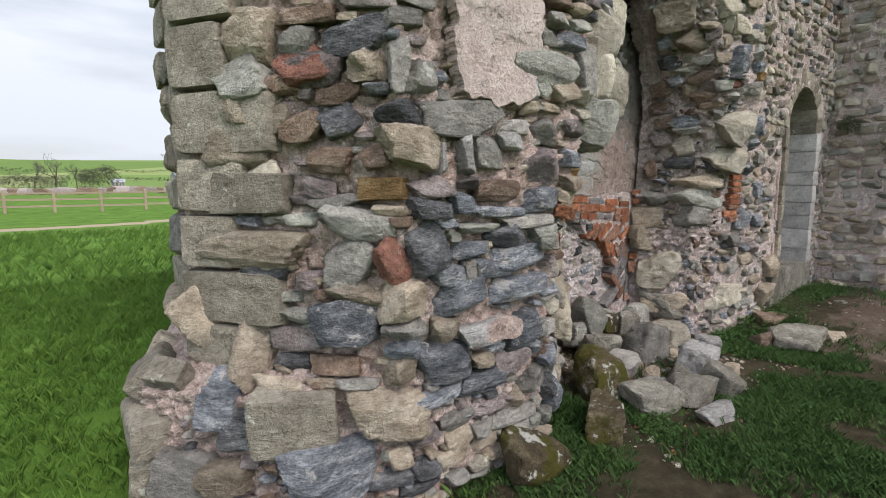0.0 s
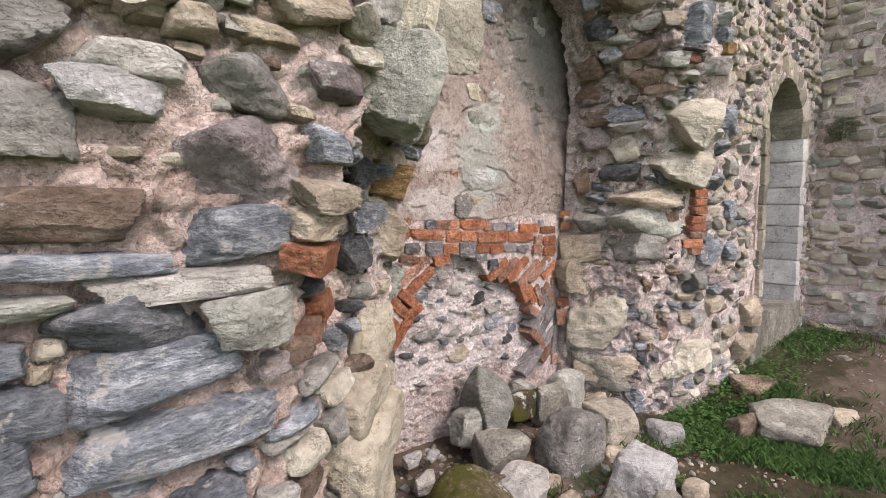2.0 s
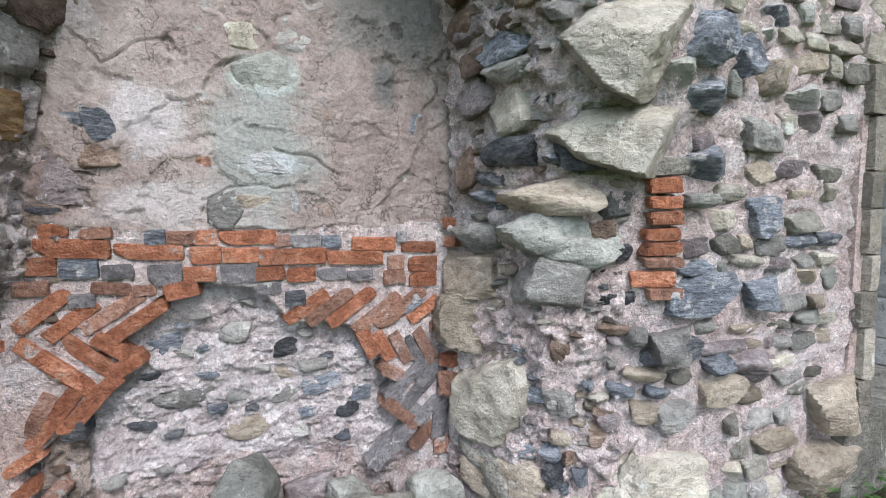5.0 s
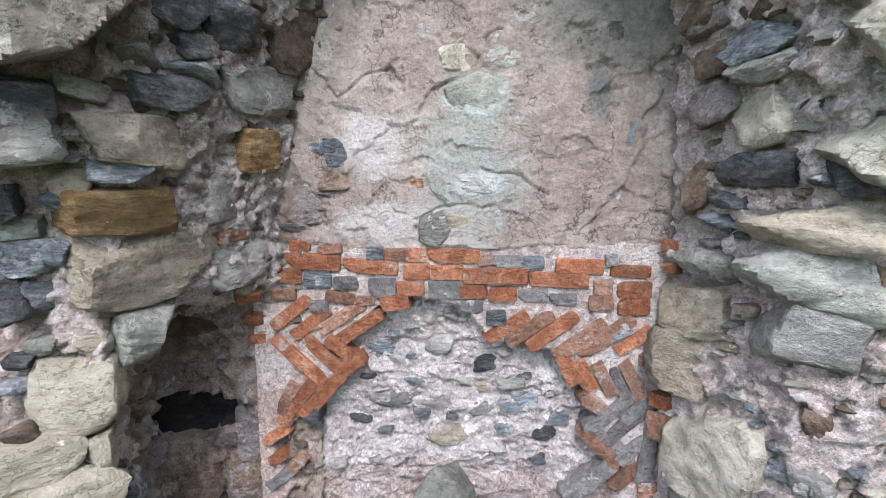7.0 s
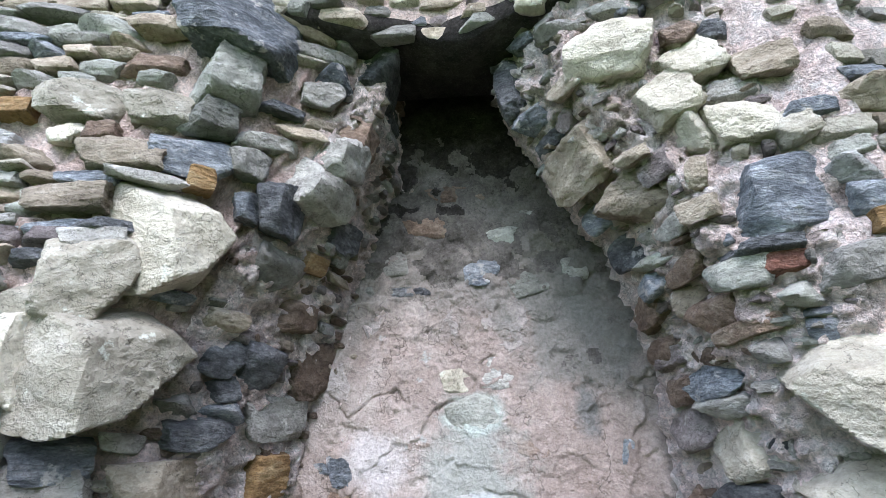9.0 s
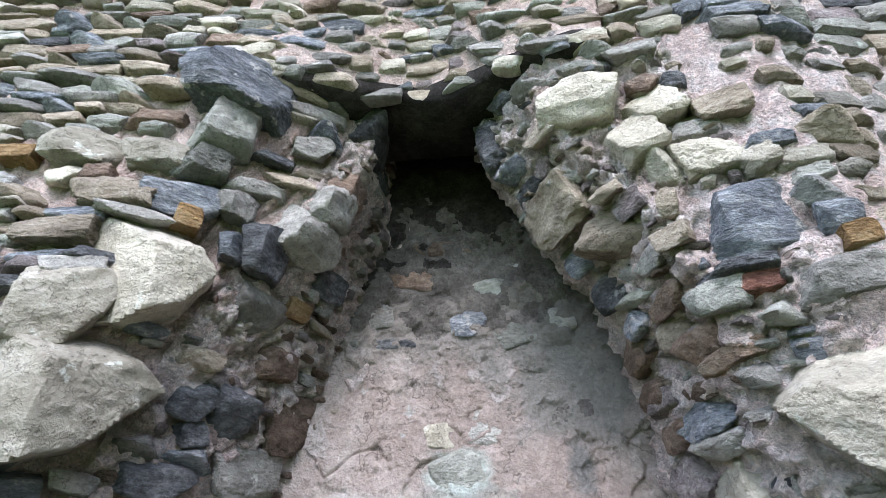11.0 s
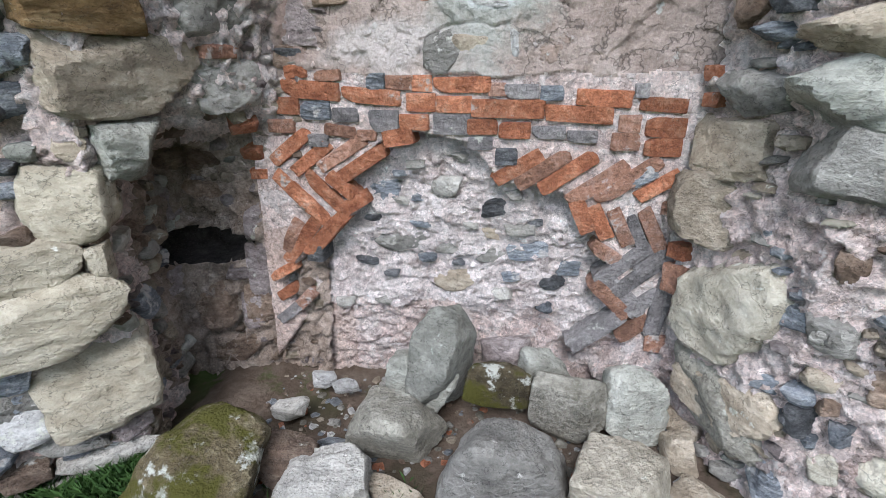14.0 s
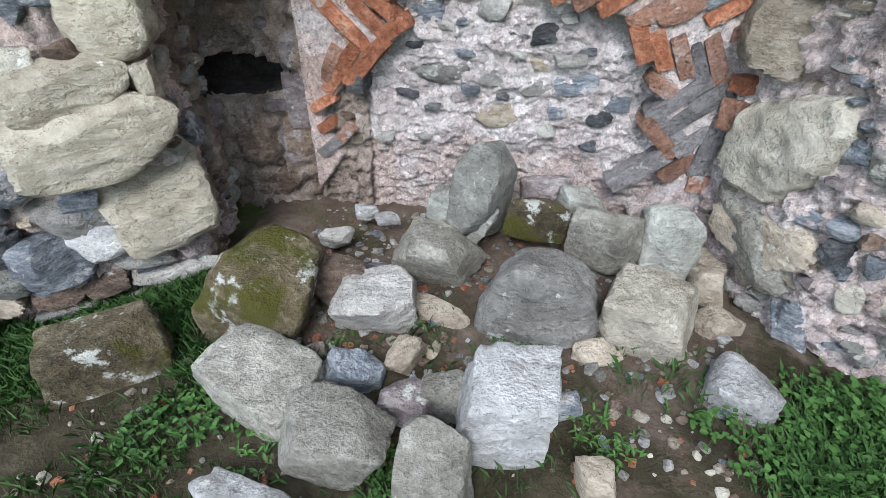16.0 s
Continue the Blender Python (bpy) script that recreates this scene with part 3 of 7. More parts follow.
def face_mesh(name, u0, u1, z0, z1, step, material, amp=0.02, sink=0.0, hole=None, back=0.75, fine_to=2.6):
    """The mortar core of a stretch of wall: a ragged face with a back and a top."""
    nu = max(2, round((u1 - u0) / step))
    zs = list(np.arange(z0, fine_to, step)) + list(np.linspace(fine_to, z1, max(2, round((z1 - fine_to) / 0.08))))
    nz = len(zs) - 1
    verts, faces = [], []
    for z in zs:
        for i in range(nu + 1):
            u = u0 + (u1 - u0) * i / nu
            p, _, _, out = wall_axes(u, z)
            k = amp * (fbm(p, 3.0) + 0.6 * fbm(p, 10.0) + 0.9 * fbm(p, 26.0, 4) - 1.1 * max(0.0, fbm(p, 7.0, 3) - 0.12) - 0.9 * step_up(fbm(p, 12.0, 3), 0.16, 0.22)) - sink
            for hu, hz, ha, hb, deep in HOLLOWS:
                q = ((u - hu) / ha) ** 2 + ((z - hz) / hb) ** 2
                if q < 1.3:
                    k *= 0.3
                    k -= deep * step_up(1.3 - q, 0.0, 0.5)
            verts.append(p + out * k)
    w = nu + 1
    for j in range(nz):
        for i in range(nu):
            u, z = u0 + (u1 - u0) * (i + 0.5) / nu, (zs[j] + zs[j + 1]) / 2
            if hole and hole(u, z):
                continue
            faces.append((j * w + i, j * w + i + 1, (j + 1) * w + i + 1, (j + 1) * w + i))
    if back is not None:
        base = len(verts)
        for i in range(nu + 1):
            x = verts[nz * w + i][0]
            verts.append(np.array((x, back, z1)))
        for i in range(nu):
            faces.append((nz * w + i, nz * w + i + 1, base + i + 1, base + i))
        # the far side, open where the doorway passes
        for i in range(nu):
            xa, xb = float(verts[base + i][0]), float(verts[base + i + 1][0])
            if xb <= xa or xa < float(verts[base][0]):
                continue
            open_here = 2.45 < (xa + xb) / 2 < 3.51
            for za, zb in (((z0, 0.5), (2.58, z1)) if open_here else ((z0, z1),)):
                k = len(verts)
                verts.extend([np.array((xa, back, za)), np.array((xb, back, za)), np.array((xb, back, zb)), np.array((xa, back, zb))])
                faces.append((k + 1, k, k + 3, k + 2))
    return raw_mesh(name, verts, faces, material, True)


# ---- ground: one sheet to the horizon ----
def ground_height(x, y):
    d = math.hypot(x, y)
    h = 0.03 * fbm((x, y, 0), 0.7, 3) + 0.012 * fbm((x, y, 3), 3.5, 2)
    if -1.2 < x < 1.2 and y > -1.2:
        h += 0.05 * max(0, min(1, (y + 1.2) / 0.6))
    h += 0.20 * max(0, min(1, (x - 1.4) / 1.6)) * max(0, min(1, (8 - x) / 2)) * max(0, min(1, (y + 3) / 1.5))
    if d > 90 and y > 0:
        h += 25 * (1 - math.cos(min(1, (d - 90) / 520) * math.pi)) / 2 * (0.8 + 0.5 * fbm((x, y, 9), 0.004, 2))
    return h


def grade(a, b, near, fine):
    """Steps that are fine near the wall and widen with distance."""
    out, v, s = [], 0.0, fine
    while v < b:
        out.append(v)
        if v > near:
            s *= 1.22
        v += s
    return sorted({-q for q in out if q < -a} | set(out))


def build_ground():
    xs, ys = grade(-2500, 2500, 5.0, 0.12), grade(-2500, 2500, 4.0, 0.12)
    verts = [(x, y, ground_height(x, y)) for y in ys for x in xs]
    w = len(xs)
    faces = [(j * w + i, j * w + i + 1, (j + 1) * w + i + 1, (j + 1) * w + i) for j in range(len(ys) - 1) for i in range(w - 1)]
    m = bpy.data.materials.new("turf_and_soil")
    m.use_nodes = True
    n, l = m.node_tree.nodes, m.node_tree.links
    b = n["Principled BSDF"]
    geo = n.new("ShaderNodeNewGeometry")

    def ns(s, detail=5, rough=0.65):
        t = n.new("ShaderNodeTexNoise")
        t.inputs["Scale"].default_value, t.inputs["Detail"].default_value, t.inputs["Roughness"].default_value = s, detail, rough
        l.new(geo.outputs["Position"], t.inputs["Vector"])
        return t.outputs["Fac"]

    def ramp(fac, *stops):
        q = n.new("ShaderNodeValToRGB")
        q.color_ramp.elements[0].position, q.color_ramp.elements[0].color = stops[0][0], (*stops[0][1], 1)
        q.color_ramp.elements[1].position, q.color_ramp.elements[1].color = stops[-1][0], (*stops[-1][1], 1)
        for p, c in stops[1:-1]:
            q.color_ramp.elements.new(p).color = (*c, 1)
        l.new(fac, q.inputs["Fac"])
        return q.outputs["Color"]

    def math_node(op, *ins):
        q = n.new("ShaderNodeMath")
        q.operation = op
        for i, v in enumerate(ins):
            if isinstance(v, (int, float)):
                q.inputs[i].default_value = v
            else:
                l.new(v, q.inputs[i])
        return q.outputs["Value"]

    def span(v, a, b_, c=0.0, d=1.0):
        q = n.new("ShaderNodeMapRange")
        for k, x in (("From Min", a), ("From Max", b_), ("To Min", c), ("To Max", d)):
            q.inputs[k].default_value = x
        l.new(v, q.inputs["Value"])
        return q.outputs["Result"]

    sep = n.new("ShaderNodeSeparateXYZ")
    l.new(geo.outputs["Position"], sep.inputs["Vector"])
    x, y = sep.outputs["X"], sep.outputs["Y"]
    turf = ramp(ns(1.1, 8), (0.3, (0.055, 0.12, 0.017)), (0.5, (0.088, 0.178, 0.028)), (0.72, (0.135, 0.24, 0.045)))
    soil = ramp(ns(5, 9, 0.72), (0.3, (0.07, 0.05, 0.038)), (0.5, (0.13, 0.097, 0.075)), (0.72, (0.215, 0.17, 0.138)))
    # worn earth: in the hearth and along the trodden line before the long wall
    hearth = math_node("MULTIPLY", span(y, -1.25, -0.75), math_node("MULTIPLY", span(x, -1.5, -0.9), span(x, 1.25, 0.85)))
    trod = math_node("MULTIPLY", span(math_node("ABSOLUTE", math_node("ADD", y, 1.95)), 1.05, 0.45), span(x, 0.9, 1.8))
    worn = math_node("ADD", math_node("MAXIMUM", hearth, trod), math_node("MULTIPLY", span(ns(2.2, 6), 0.42, 0.68, -0.55, 0.45), 1.0))
    near = span(y, 2.0, 1.0)
    # thin turf over dark earth by the wall
    humus = ramp(ns(7, 9, 0.75), (0.3, (0.03, 0.025, 0.015)), (0.5, (0.06, 0.05, 0.031)), (0.72, (0.11, 0.09, 0.06)))
    thin = n.new("ShaderNodeMix")
    thin.data_type = "RGBA"
    l.new(math_node("MULTIPLY", math_node("MULTIPLY", span(y, 0.4, -0.3), span(y, -5.0, -2.6)), math_node("MULTIPLY", span(x, 9, 6), span(x, -3.6, -2.9))), thin.inputs["Factor"])
    l.new(turf, thin.inputs["A"])
    l.new(humus, thin.inputs["B"])
    worn = math_node("MULTIPLY", span(worn, 0.35, 0.6), near)
    mix = n.new("ShaderNodeMix")
    mix.data_type = "RGBA"
    l.new(worn, mix.inputs["Factor"])
    l.new(thin.outputs["Result"], mix.inputs["A"])
    l.new(soil, mix.inputs["B"])
    # pale field track
    track = math_node("MULTIPLY", span(math_node("ABSOLUTE", math_node("ADD", math_node("ADD", y, math_node("MULTIPLY", x, -0.12)), -19.4)), 0.75, 0.5), span(y, 10, 12))
    wob = n.new("ShaderNodeMix")
    wob.data_type = "RGBA"
    wob.inputs["B"].default_value = (0.36, 0.29, 0.21, 1)
    l.new(track, wob.inputs["Factor"])
    l.new(mix.outputs["Result"], wob.inputs["A"])
    # far fields of different greens
    vor = n.new("ShaderNodeTexVoronoi")
    vor.inputs["Scale"].default_value = 0.011
    l.new(geo.outputs["Position"], vor.inputs["Vector"])
    hue = n.new("ShaderNodeSeparateColor")
    l.new(vor.outputs["Color"], hue.inputs["Color"])
    field = ramp(hue.outputs["Red"], (0.1, (0.10, 0.17, 0.04)), (0.5, (0.16, 0.24, 0.07)), (0.9, (0.25, 0.29, 0.12)))
    far = n.new("ShaderNodeMix")
    far.data_type = "RGBA"
    l.new(span(y, 60, 110), far.inputs["Factor"])
    l.new(wob.outputs["Result"], far.inputs["A"])
    l.new(field, far.inputs["B"])
    l.new(far.outputs["Result"], b.inputs["Base Color"])
    b.inputs["Roughness"].default_value = 1.0
    b.inputs["Specular IOR Level"].default_value = 0.1
    bp = n.new("ShaderNodeBump")
    bp.inputs["Strength"].default_value, bp.inputs["Distance"].default_value = 1.0, 0.03
    l.new(ns(28, 8, 0.75), bp.inputs["Height"])
    l.new(bp.outputs["Normal"], b.inputs["Normal"])
    ob = new("ground", raw_mesh("ground", verts, faces, m))
    return tagged(ob, "rough green turf with patches of bare brown soil", "ground", kind="structure")


build_ground()

# ---- the walls' cores ----
DOOR = (2.56, 3.42, 0.53, 2.06)


def in_door(u, z):
    x = on_wall(u, z)[0]
    x0, x1, s, spring = DOOR
    if z < spring:
        return x0 < x < x1 and z > s
    return math.hypot(x - (x0 + x1) / 2, (z - spring) * 0.9) < (x1 - x0) / 2


TOP = 6.4
wall_pier = structure("wall_pier", face_mesh("wall_pier", STATIONS[0], 3.30, -0.2, TOP, 0.012, MORTAR, 0.028, 0.03), "broken end of a rubble stone wall bedded in pink mortar")
wall_hearth = structure("wall_hearth", face_mesh("wall_hearth", 3.28, 6.50, -0.2, 4.6, 0.011, LIGHT_MORTAR, 0.030, 0.008, lambda u, z: 4.32 < u < 5.69, back=None, fine_to=3.7), "ruined fireplace recess of rubble, brick and pink plaster")
wall_long = structure("wall_long", face_mesh("wall_long", 6.48, STATIONS[-1], -0.2, TOP, 0.025, LIGHT_MORTAR, 0.022, 0.016, in_door), "long rubble stone wall with an arched doorway")

# the cheek's hole is painted near black for the shade of a deep hollow, and brown earthy render, darkened for shade,
# clings to the niche round it
wall_hearth.data.materials.append(SOOT_SHADE)
wall_hearth.data.materials.append(EARTHY_SHADE)
ROW = round((6.50 - 3.28) / 0.011) + 1
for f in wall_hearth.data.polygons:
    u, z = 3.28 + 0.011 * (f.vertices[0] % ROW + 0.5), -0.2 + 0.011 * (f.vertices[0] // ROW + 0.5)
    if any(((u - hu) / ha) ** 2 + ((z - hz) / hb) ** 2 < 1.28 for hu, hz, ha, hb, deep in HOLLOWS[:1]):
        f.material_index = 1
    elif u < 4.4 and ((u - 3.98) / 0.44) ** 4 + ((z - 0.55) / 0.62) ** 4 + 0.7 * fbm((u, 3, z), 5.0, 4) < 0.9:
        # this brown holds the niche's shade besides its earthy dirt
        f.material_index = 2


# the back of the recess: plaster above, brick and a rough filling of the broken arch below
ARCH = ((-0.96, 0.02), (-0.86, 0.15), (-0.73, 0.33), (-0.82, 0.46), (-0.82, 0.51), (-0.64, 0.71), (-0.44, 0.86), (-0.56, 0.94), (-0.34, 1.14), (-0.20, 1.18), (0.01, 1.14), (0.12, 1.00), (0.29, 0.98), (0.41, 0.95), (0.51, 0.79), (0.58, 0.73), (0.54, 0.65), (0.72, 0.40), (0.55, 0.17), (0.86, 0.02))


def in_arch(x, z):
    if z < -0.1 or z > 1.2:
        return False
    inside, j = False, len(ARCH) - 1
    for i in range(len(ARCH)):
        (xi, zi), (xj, zj) = ARCH[i], ARCH[j]
        if (zi > z) != (zj > z) and x < (xj - xi) * (z - zi) / (zj - zi) + xi:
            inside = not inside
        j = i
    return inside or (z <= 0.02 and abs(x) < 0.72)


CRACKS = (((-0.59, 2.09), (-0.48, 1.99), (-0.38, 2.06), (-0.29, 2.09), (-0.23, 2.04)), ((-0.09, 2.22), (-0.04, 2.18), (0.06, 2.13), (0.07, 2.06)), ((0.09, 2.15), (0.10, 2.20), (0.17, 2.23)), ((-0.18, 1.45), (-0.18, 1.51), (-0.11, 1.54), (0.00, 1.56), (0.14, 1.55)), ((-0.09, 2.00), (-0.04, 2.04), (0.08, 2.05), (0.16, 2.02)), ((0.09, 1.70), (0.22, 1.68), (0.35, 1.60)))


def cracked(x, z):
    """1 in the middle of a crack in the plaster, 0 away from all."""
    wx, wz = x + 0.022 * fbm((x, 31, z), 9.0, 3), z + 0.022 * fbm((x, 37, z), 9.0, 3)
    best = 1.0
    for line in CRACKS:
        for (ax, az), (bx, bz) in zip(line, line[1:]):
            dx, dz = bx - ax, bz - az
            t = max(0.0, min(1.0, ((wx - ax) * dx + (wz - az) * dz) / (dx * dx + dz * dz)))
            best = min(best, math.hypot(wx - ax - t * dx, wz - az - t * dz))
    return 1 - step_up(best, 0.002, 0.0075)


def panel_depth(x, z):
    """How far the back's face lies behind the plane y = 0."""
    q = (x, 0, z)
    if in_arch(x, z):
        ledge = (z * 11 + 1.6 * fbm((x, 5, z), 3.0, 3)) % 1.0
        crumb = step_up(fbm((x, 8, z * 1.5), 8.0, 4), 0.05, 0.075) * 0.011 + step_up(fbm((x, 11, z * 1.8), 14.0, 3), 0.08, 0.11) * 0.009
        return 0.105 + 0.045 * fbm(q, 4.0) + 0.007 * (ledge if ledge < 0.85 else (1 - ledge) * 5.6) + crumb + 0.024 * abs(fbm((x, 3, z * 1.3), 21.0, 3)) - 0.035
    if z < 1.385 + 0.03 * fbm(q, 6.0):
        return 0.003 + 0.007 * fbm(q, 14.0) + 0.004 * fbm(q, 40.0, 2)
    lost = step_up(fbm((x, 4, z), 2.3, 5), 0.12, 0.135) * 0.011 + step_up(fbm((x, 9, z * 1.3), 4.5, 5), 0.20, 0.212) * 0.009
    lost += 0.016 * cracked(x, z)
    return -0.012 + lost + 0.016 * fbm(q, 2.0) + 0.007 * fbm(q, 18.0) + (0.02 * fbm(q, 8.0) if z > 2.5 else 0.0)


def back_panel():
    step = 0.0068
    xs, zs = np.arange(-0.88, 1.08, step), np.arange(-0.1, 4.6, step)
    zs = np.concatenate((zs[zs < 3.7], np.arange(3.7, 4.6, 0.08)))
    verts, faces, kind = [], [], []
    for z in zs:
        for x in xs:
            verts.append((x, panel_depth(x, z), z))
    w = len(xs)
    for j in range(len(zs) - 1):
        for i in range(w - 1):
            faces.append((j * w + i, j * w + i + 1, (j + 1) * w + i + 1, (j + 1) * w + i))
            x, z = xs[i] + step / 2, zs[j] + step / 2
            # darkens with height: the flue's shade painted in along with soot
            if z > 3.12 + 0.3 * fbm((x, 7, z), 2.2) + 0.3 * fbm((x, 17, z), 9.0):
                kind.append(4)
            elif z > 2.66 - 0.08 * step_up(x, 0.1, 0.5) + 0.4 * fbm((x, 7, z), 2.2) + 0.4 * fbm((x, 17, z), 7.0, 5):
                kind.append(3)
            elif in_arch(x, z) and z > 0.38 + 0.12 * fbm((x, 0, z), 3.0):
                kind.append(1)
            elif x < -0.52 and z < 0.8 + 0.2 * fbm((x, 2, z), 4.0):
                kind.append(5)
            elif z < 0.45:
                kind.append(2)
            else:
                kind.append(2 if z < 1.385 + 0.03 * fbm((x, 0, z), 6.0) else 0)
    me = raw_mesh("plaster", verts, faces, None, True)
    for m in (PLASTER, WHITE_MORTAR, LIGHT_MORTAR, DARK_MORTAR, SOOT_SHADE, MORTAR):
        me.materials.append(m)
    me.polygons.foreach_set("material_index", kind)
    part("plaster", me, wall_hearth, None, "stained pinkish plaster and rough white lime mortar")


back_panel()


def flush(kind, x, z, w, h):
    """A stone that lies level with the back's face."""
    y = panel_depth(x, z)
    rough = in_arch(x, z)
    out_by, d = (0.022, 0.08) if rough else (0.006, 0.05)
    part("stone", rock(kind, 3, PICK.randrange(10)), wall_hearth, facing((x, y - out_by + d / 2, z), (1, 0, 0), (0, 0, 1), (0, -1, 0), w / 2, d / 2, h / 2, PICK.gauss(0, 5)))


BRICKS = {}


def brick(kind, x, z, w, h, tilt=0.0):
    key = (kind, PICK.randrange(5))
    if key not in BRICKS:
        BRICKS[key] = mesh_of(rock_bm(key[1] * 13 + 5, 3, 0.93, 2, 0.035, 0.0, 40.0), "brick", KINDS[kind], 40)
    proud = PICK.uniform(0.004, 0.014)
    part("brick", BRICKS[key], wall_hearth, facing((x, 0.055 - proud, z), (1, 0, 0), (0, 0, 1), (0, -1, 0), w / 2 * (1.07 if abs(tilt) < 15 else 1.03), 0.06, h / 2 * (1.12 if abs(tilt) < 15 else 0.98), tilt))


# the mass of wall that closes the recess above
def breast_axes(u, z):
    x = u - 0.85
    y = -0.84 + 0.26 * math.exp(-((x + 0.02) / 0.42) ** 2) * max(0.0, 1 - (z - 3.3) / 1.2)
    return np.array((x, y, z)), np.array((1.0, 0, 0)), np.array((0, 0, 1.0)), np.array((0, -1.0, 0))


def build_breast():
    verts, faces = [], []
    us, zs = np.arange(0, 2.22, 0.06), np.arange(3.46, TOP, 0.08)
    w = len(us)
    for z in zs:
        for u in us:
            p, _, _, out = breast_axes(u, z)
            sag = 0.10 * fbm((u, 0, 2), 2.5) if z < 3.52 else 0.0
            if u > 1.62:
                p[2] = max(z, 4.56)
            verts.append(p + out * 0.03 * fbm(p, 4.0) + np.array((0, 0, sag + 0.25 * abs(u - 0.83) * 0)))
    for j in range(len(zs) - 1):
        for i in range(w - 1):
            faces.append((j * w + i, j * w + i + 1, (j + 1) * w + i + 1, (j + 1) * w + i))
    base = len(verts)
    for k, (y, z) in enumerate(((-0.22, 3.48), (-0.20, 4.6))):
        for u in us:
            verts.append((u - 0.85, y + 0.04 * fbm((u, k, 0), 3.0), z))
    for i in range(w - 1):
        faces.append((i + 1, i, base + i, base + i + 1))
        faces.append((base + i + 1, base + i, base + w + i, base + w + i + 1))
    cap = len(verts)
    verts.extend([(-1.0, -0.84, TOP - 0.09), (1.36, -0.84, TOP - 0.09), (1.36, 0.74, TOP - 0.09), (-1.0, 0.74, TOP - 0.09), (-1.3, 0.74, -0.1), (1.45, 0.74, -0.1)])
    faces.extend([(cap, cap + 1, cap + 2, cap + 3), (cap + 3, cap + 2, cap + 5, cap + 4)])
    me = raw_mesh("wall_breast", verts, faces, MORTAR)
    me.materials.append(SOOT_SHADE)
    # underside and flue side blackened for the throat's shade as well as soot
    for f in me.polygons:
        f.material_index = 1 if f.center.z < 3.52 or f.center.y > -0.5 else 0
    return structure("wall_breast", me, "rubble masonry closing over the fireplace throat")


wall_breast = build_breast()

# the cross wall at the far end, with a square opening
CROSS_X, OPEN_Y, OPEN_Z = 3.95, (-1.38, -3.6), (0.1, 2.36)


def cross_axes(u, z):
    return np.array((CROSS_X, -0.5 - u, z)), np.array((0, -1.0, 0)), np.array((0, 0, 1.0)), np.array((-1.0, 0, 0))


def in_opening(u, z):
    y = -0.5 - u
    return OPEN_Y[1] < y < OPEN_Y[0] and OPEN_Z[0] < z < OPEN_Z[1]


def build_cross():
    us, zs = np.arange(0, 7.01, 0.08), np.arange(-0.1, TOP, 0.1)
    us = np.sort(np.append(us, (-OPEN_Y[0] - 0.5, -OPEN_Y[1] - 0.5)))
    zs = np.sort(np.append(zs, OPEN_Z))
    verts, faces = [], []
    w = len(us)
    for side in (0, 0.75):
        for z in zs:
            for u in us:
                p, _, _, out = cross_axes(u, z)
                verts.append(p + np.array((side, 0, 0)) + out * 0.03 * fbm(p, 3.0))
    half = len(zs) * w
    for j in range(len(zs) - 1):
        for i in range(w - 1):
            u, z = (us[i] + us[i + 1]) / 2, (zs[j] + zs[j + 1]) / 2
            if in_opening(u, z):
                continue
            a = (j * w + i, j * w + i + 1, (j + 1) * w + i + 1, (j + 1) * w + i)
            faces.append(a)
            faces.append(tuple(half + q for q in reversed(a)))
            for (du, dz, e) in ((-1, 0, (0, 3)), (1, 0, (1, 2)), (0, -1, (0, 1)), (0, 1, (3, 2))):
                i2, j2 = i + du, j + dz
                gone = not (0 <= i2 < w - 1 and 0 <= j2 < len(zs) - 1) or in_opening((us[i2] + us[i2 + 1]) / 2, (zs[j2] + zs[j2 + 1]) / 2)
                if gone:
                    faces.append((a[e[0]], a[e[1]], half + a[e[1]], half + a[e[0]]))
    return structure("wall_cross", raw_mesh("wall_cross", verts, faces, LIGHT_MORTAR), "rubble cross wall with a square opening and patches of plaster")


wall_cross = build_cross()
BLOCK = {}


def block(wall, kind, x0, x1, y0, y1, z0, z1, name="ashlar_block", label=""):
    """A dressed block filling a box."""
    v = PICK.randrange(6)
    if (kind, v) not in BLOCK:
        BLOCK[kind, v] = mesh_of(rock_bm(v * 11 + 2, 3, 0.96, 0, 0.015, 0.0, 50.0), "dressed_block", KINDS[kind], 40)
    m = pose((x0 + x1) / 2, (y0 + y1) / 2, (z0 + z1) / 2) @ Matrix.Diagonal(((x1 - x0) / 2 * 0.985, (y1 - y0) / 2, (z1 - z0) / 2 * 0.985, 1))
    return part(name, BLOCK[kind, v], wall, m, label)


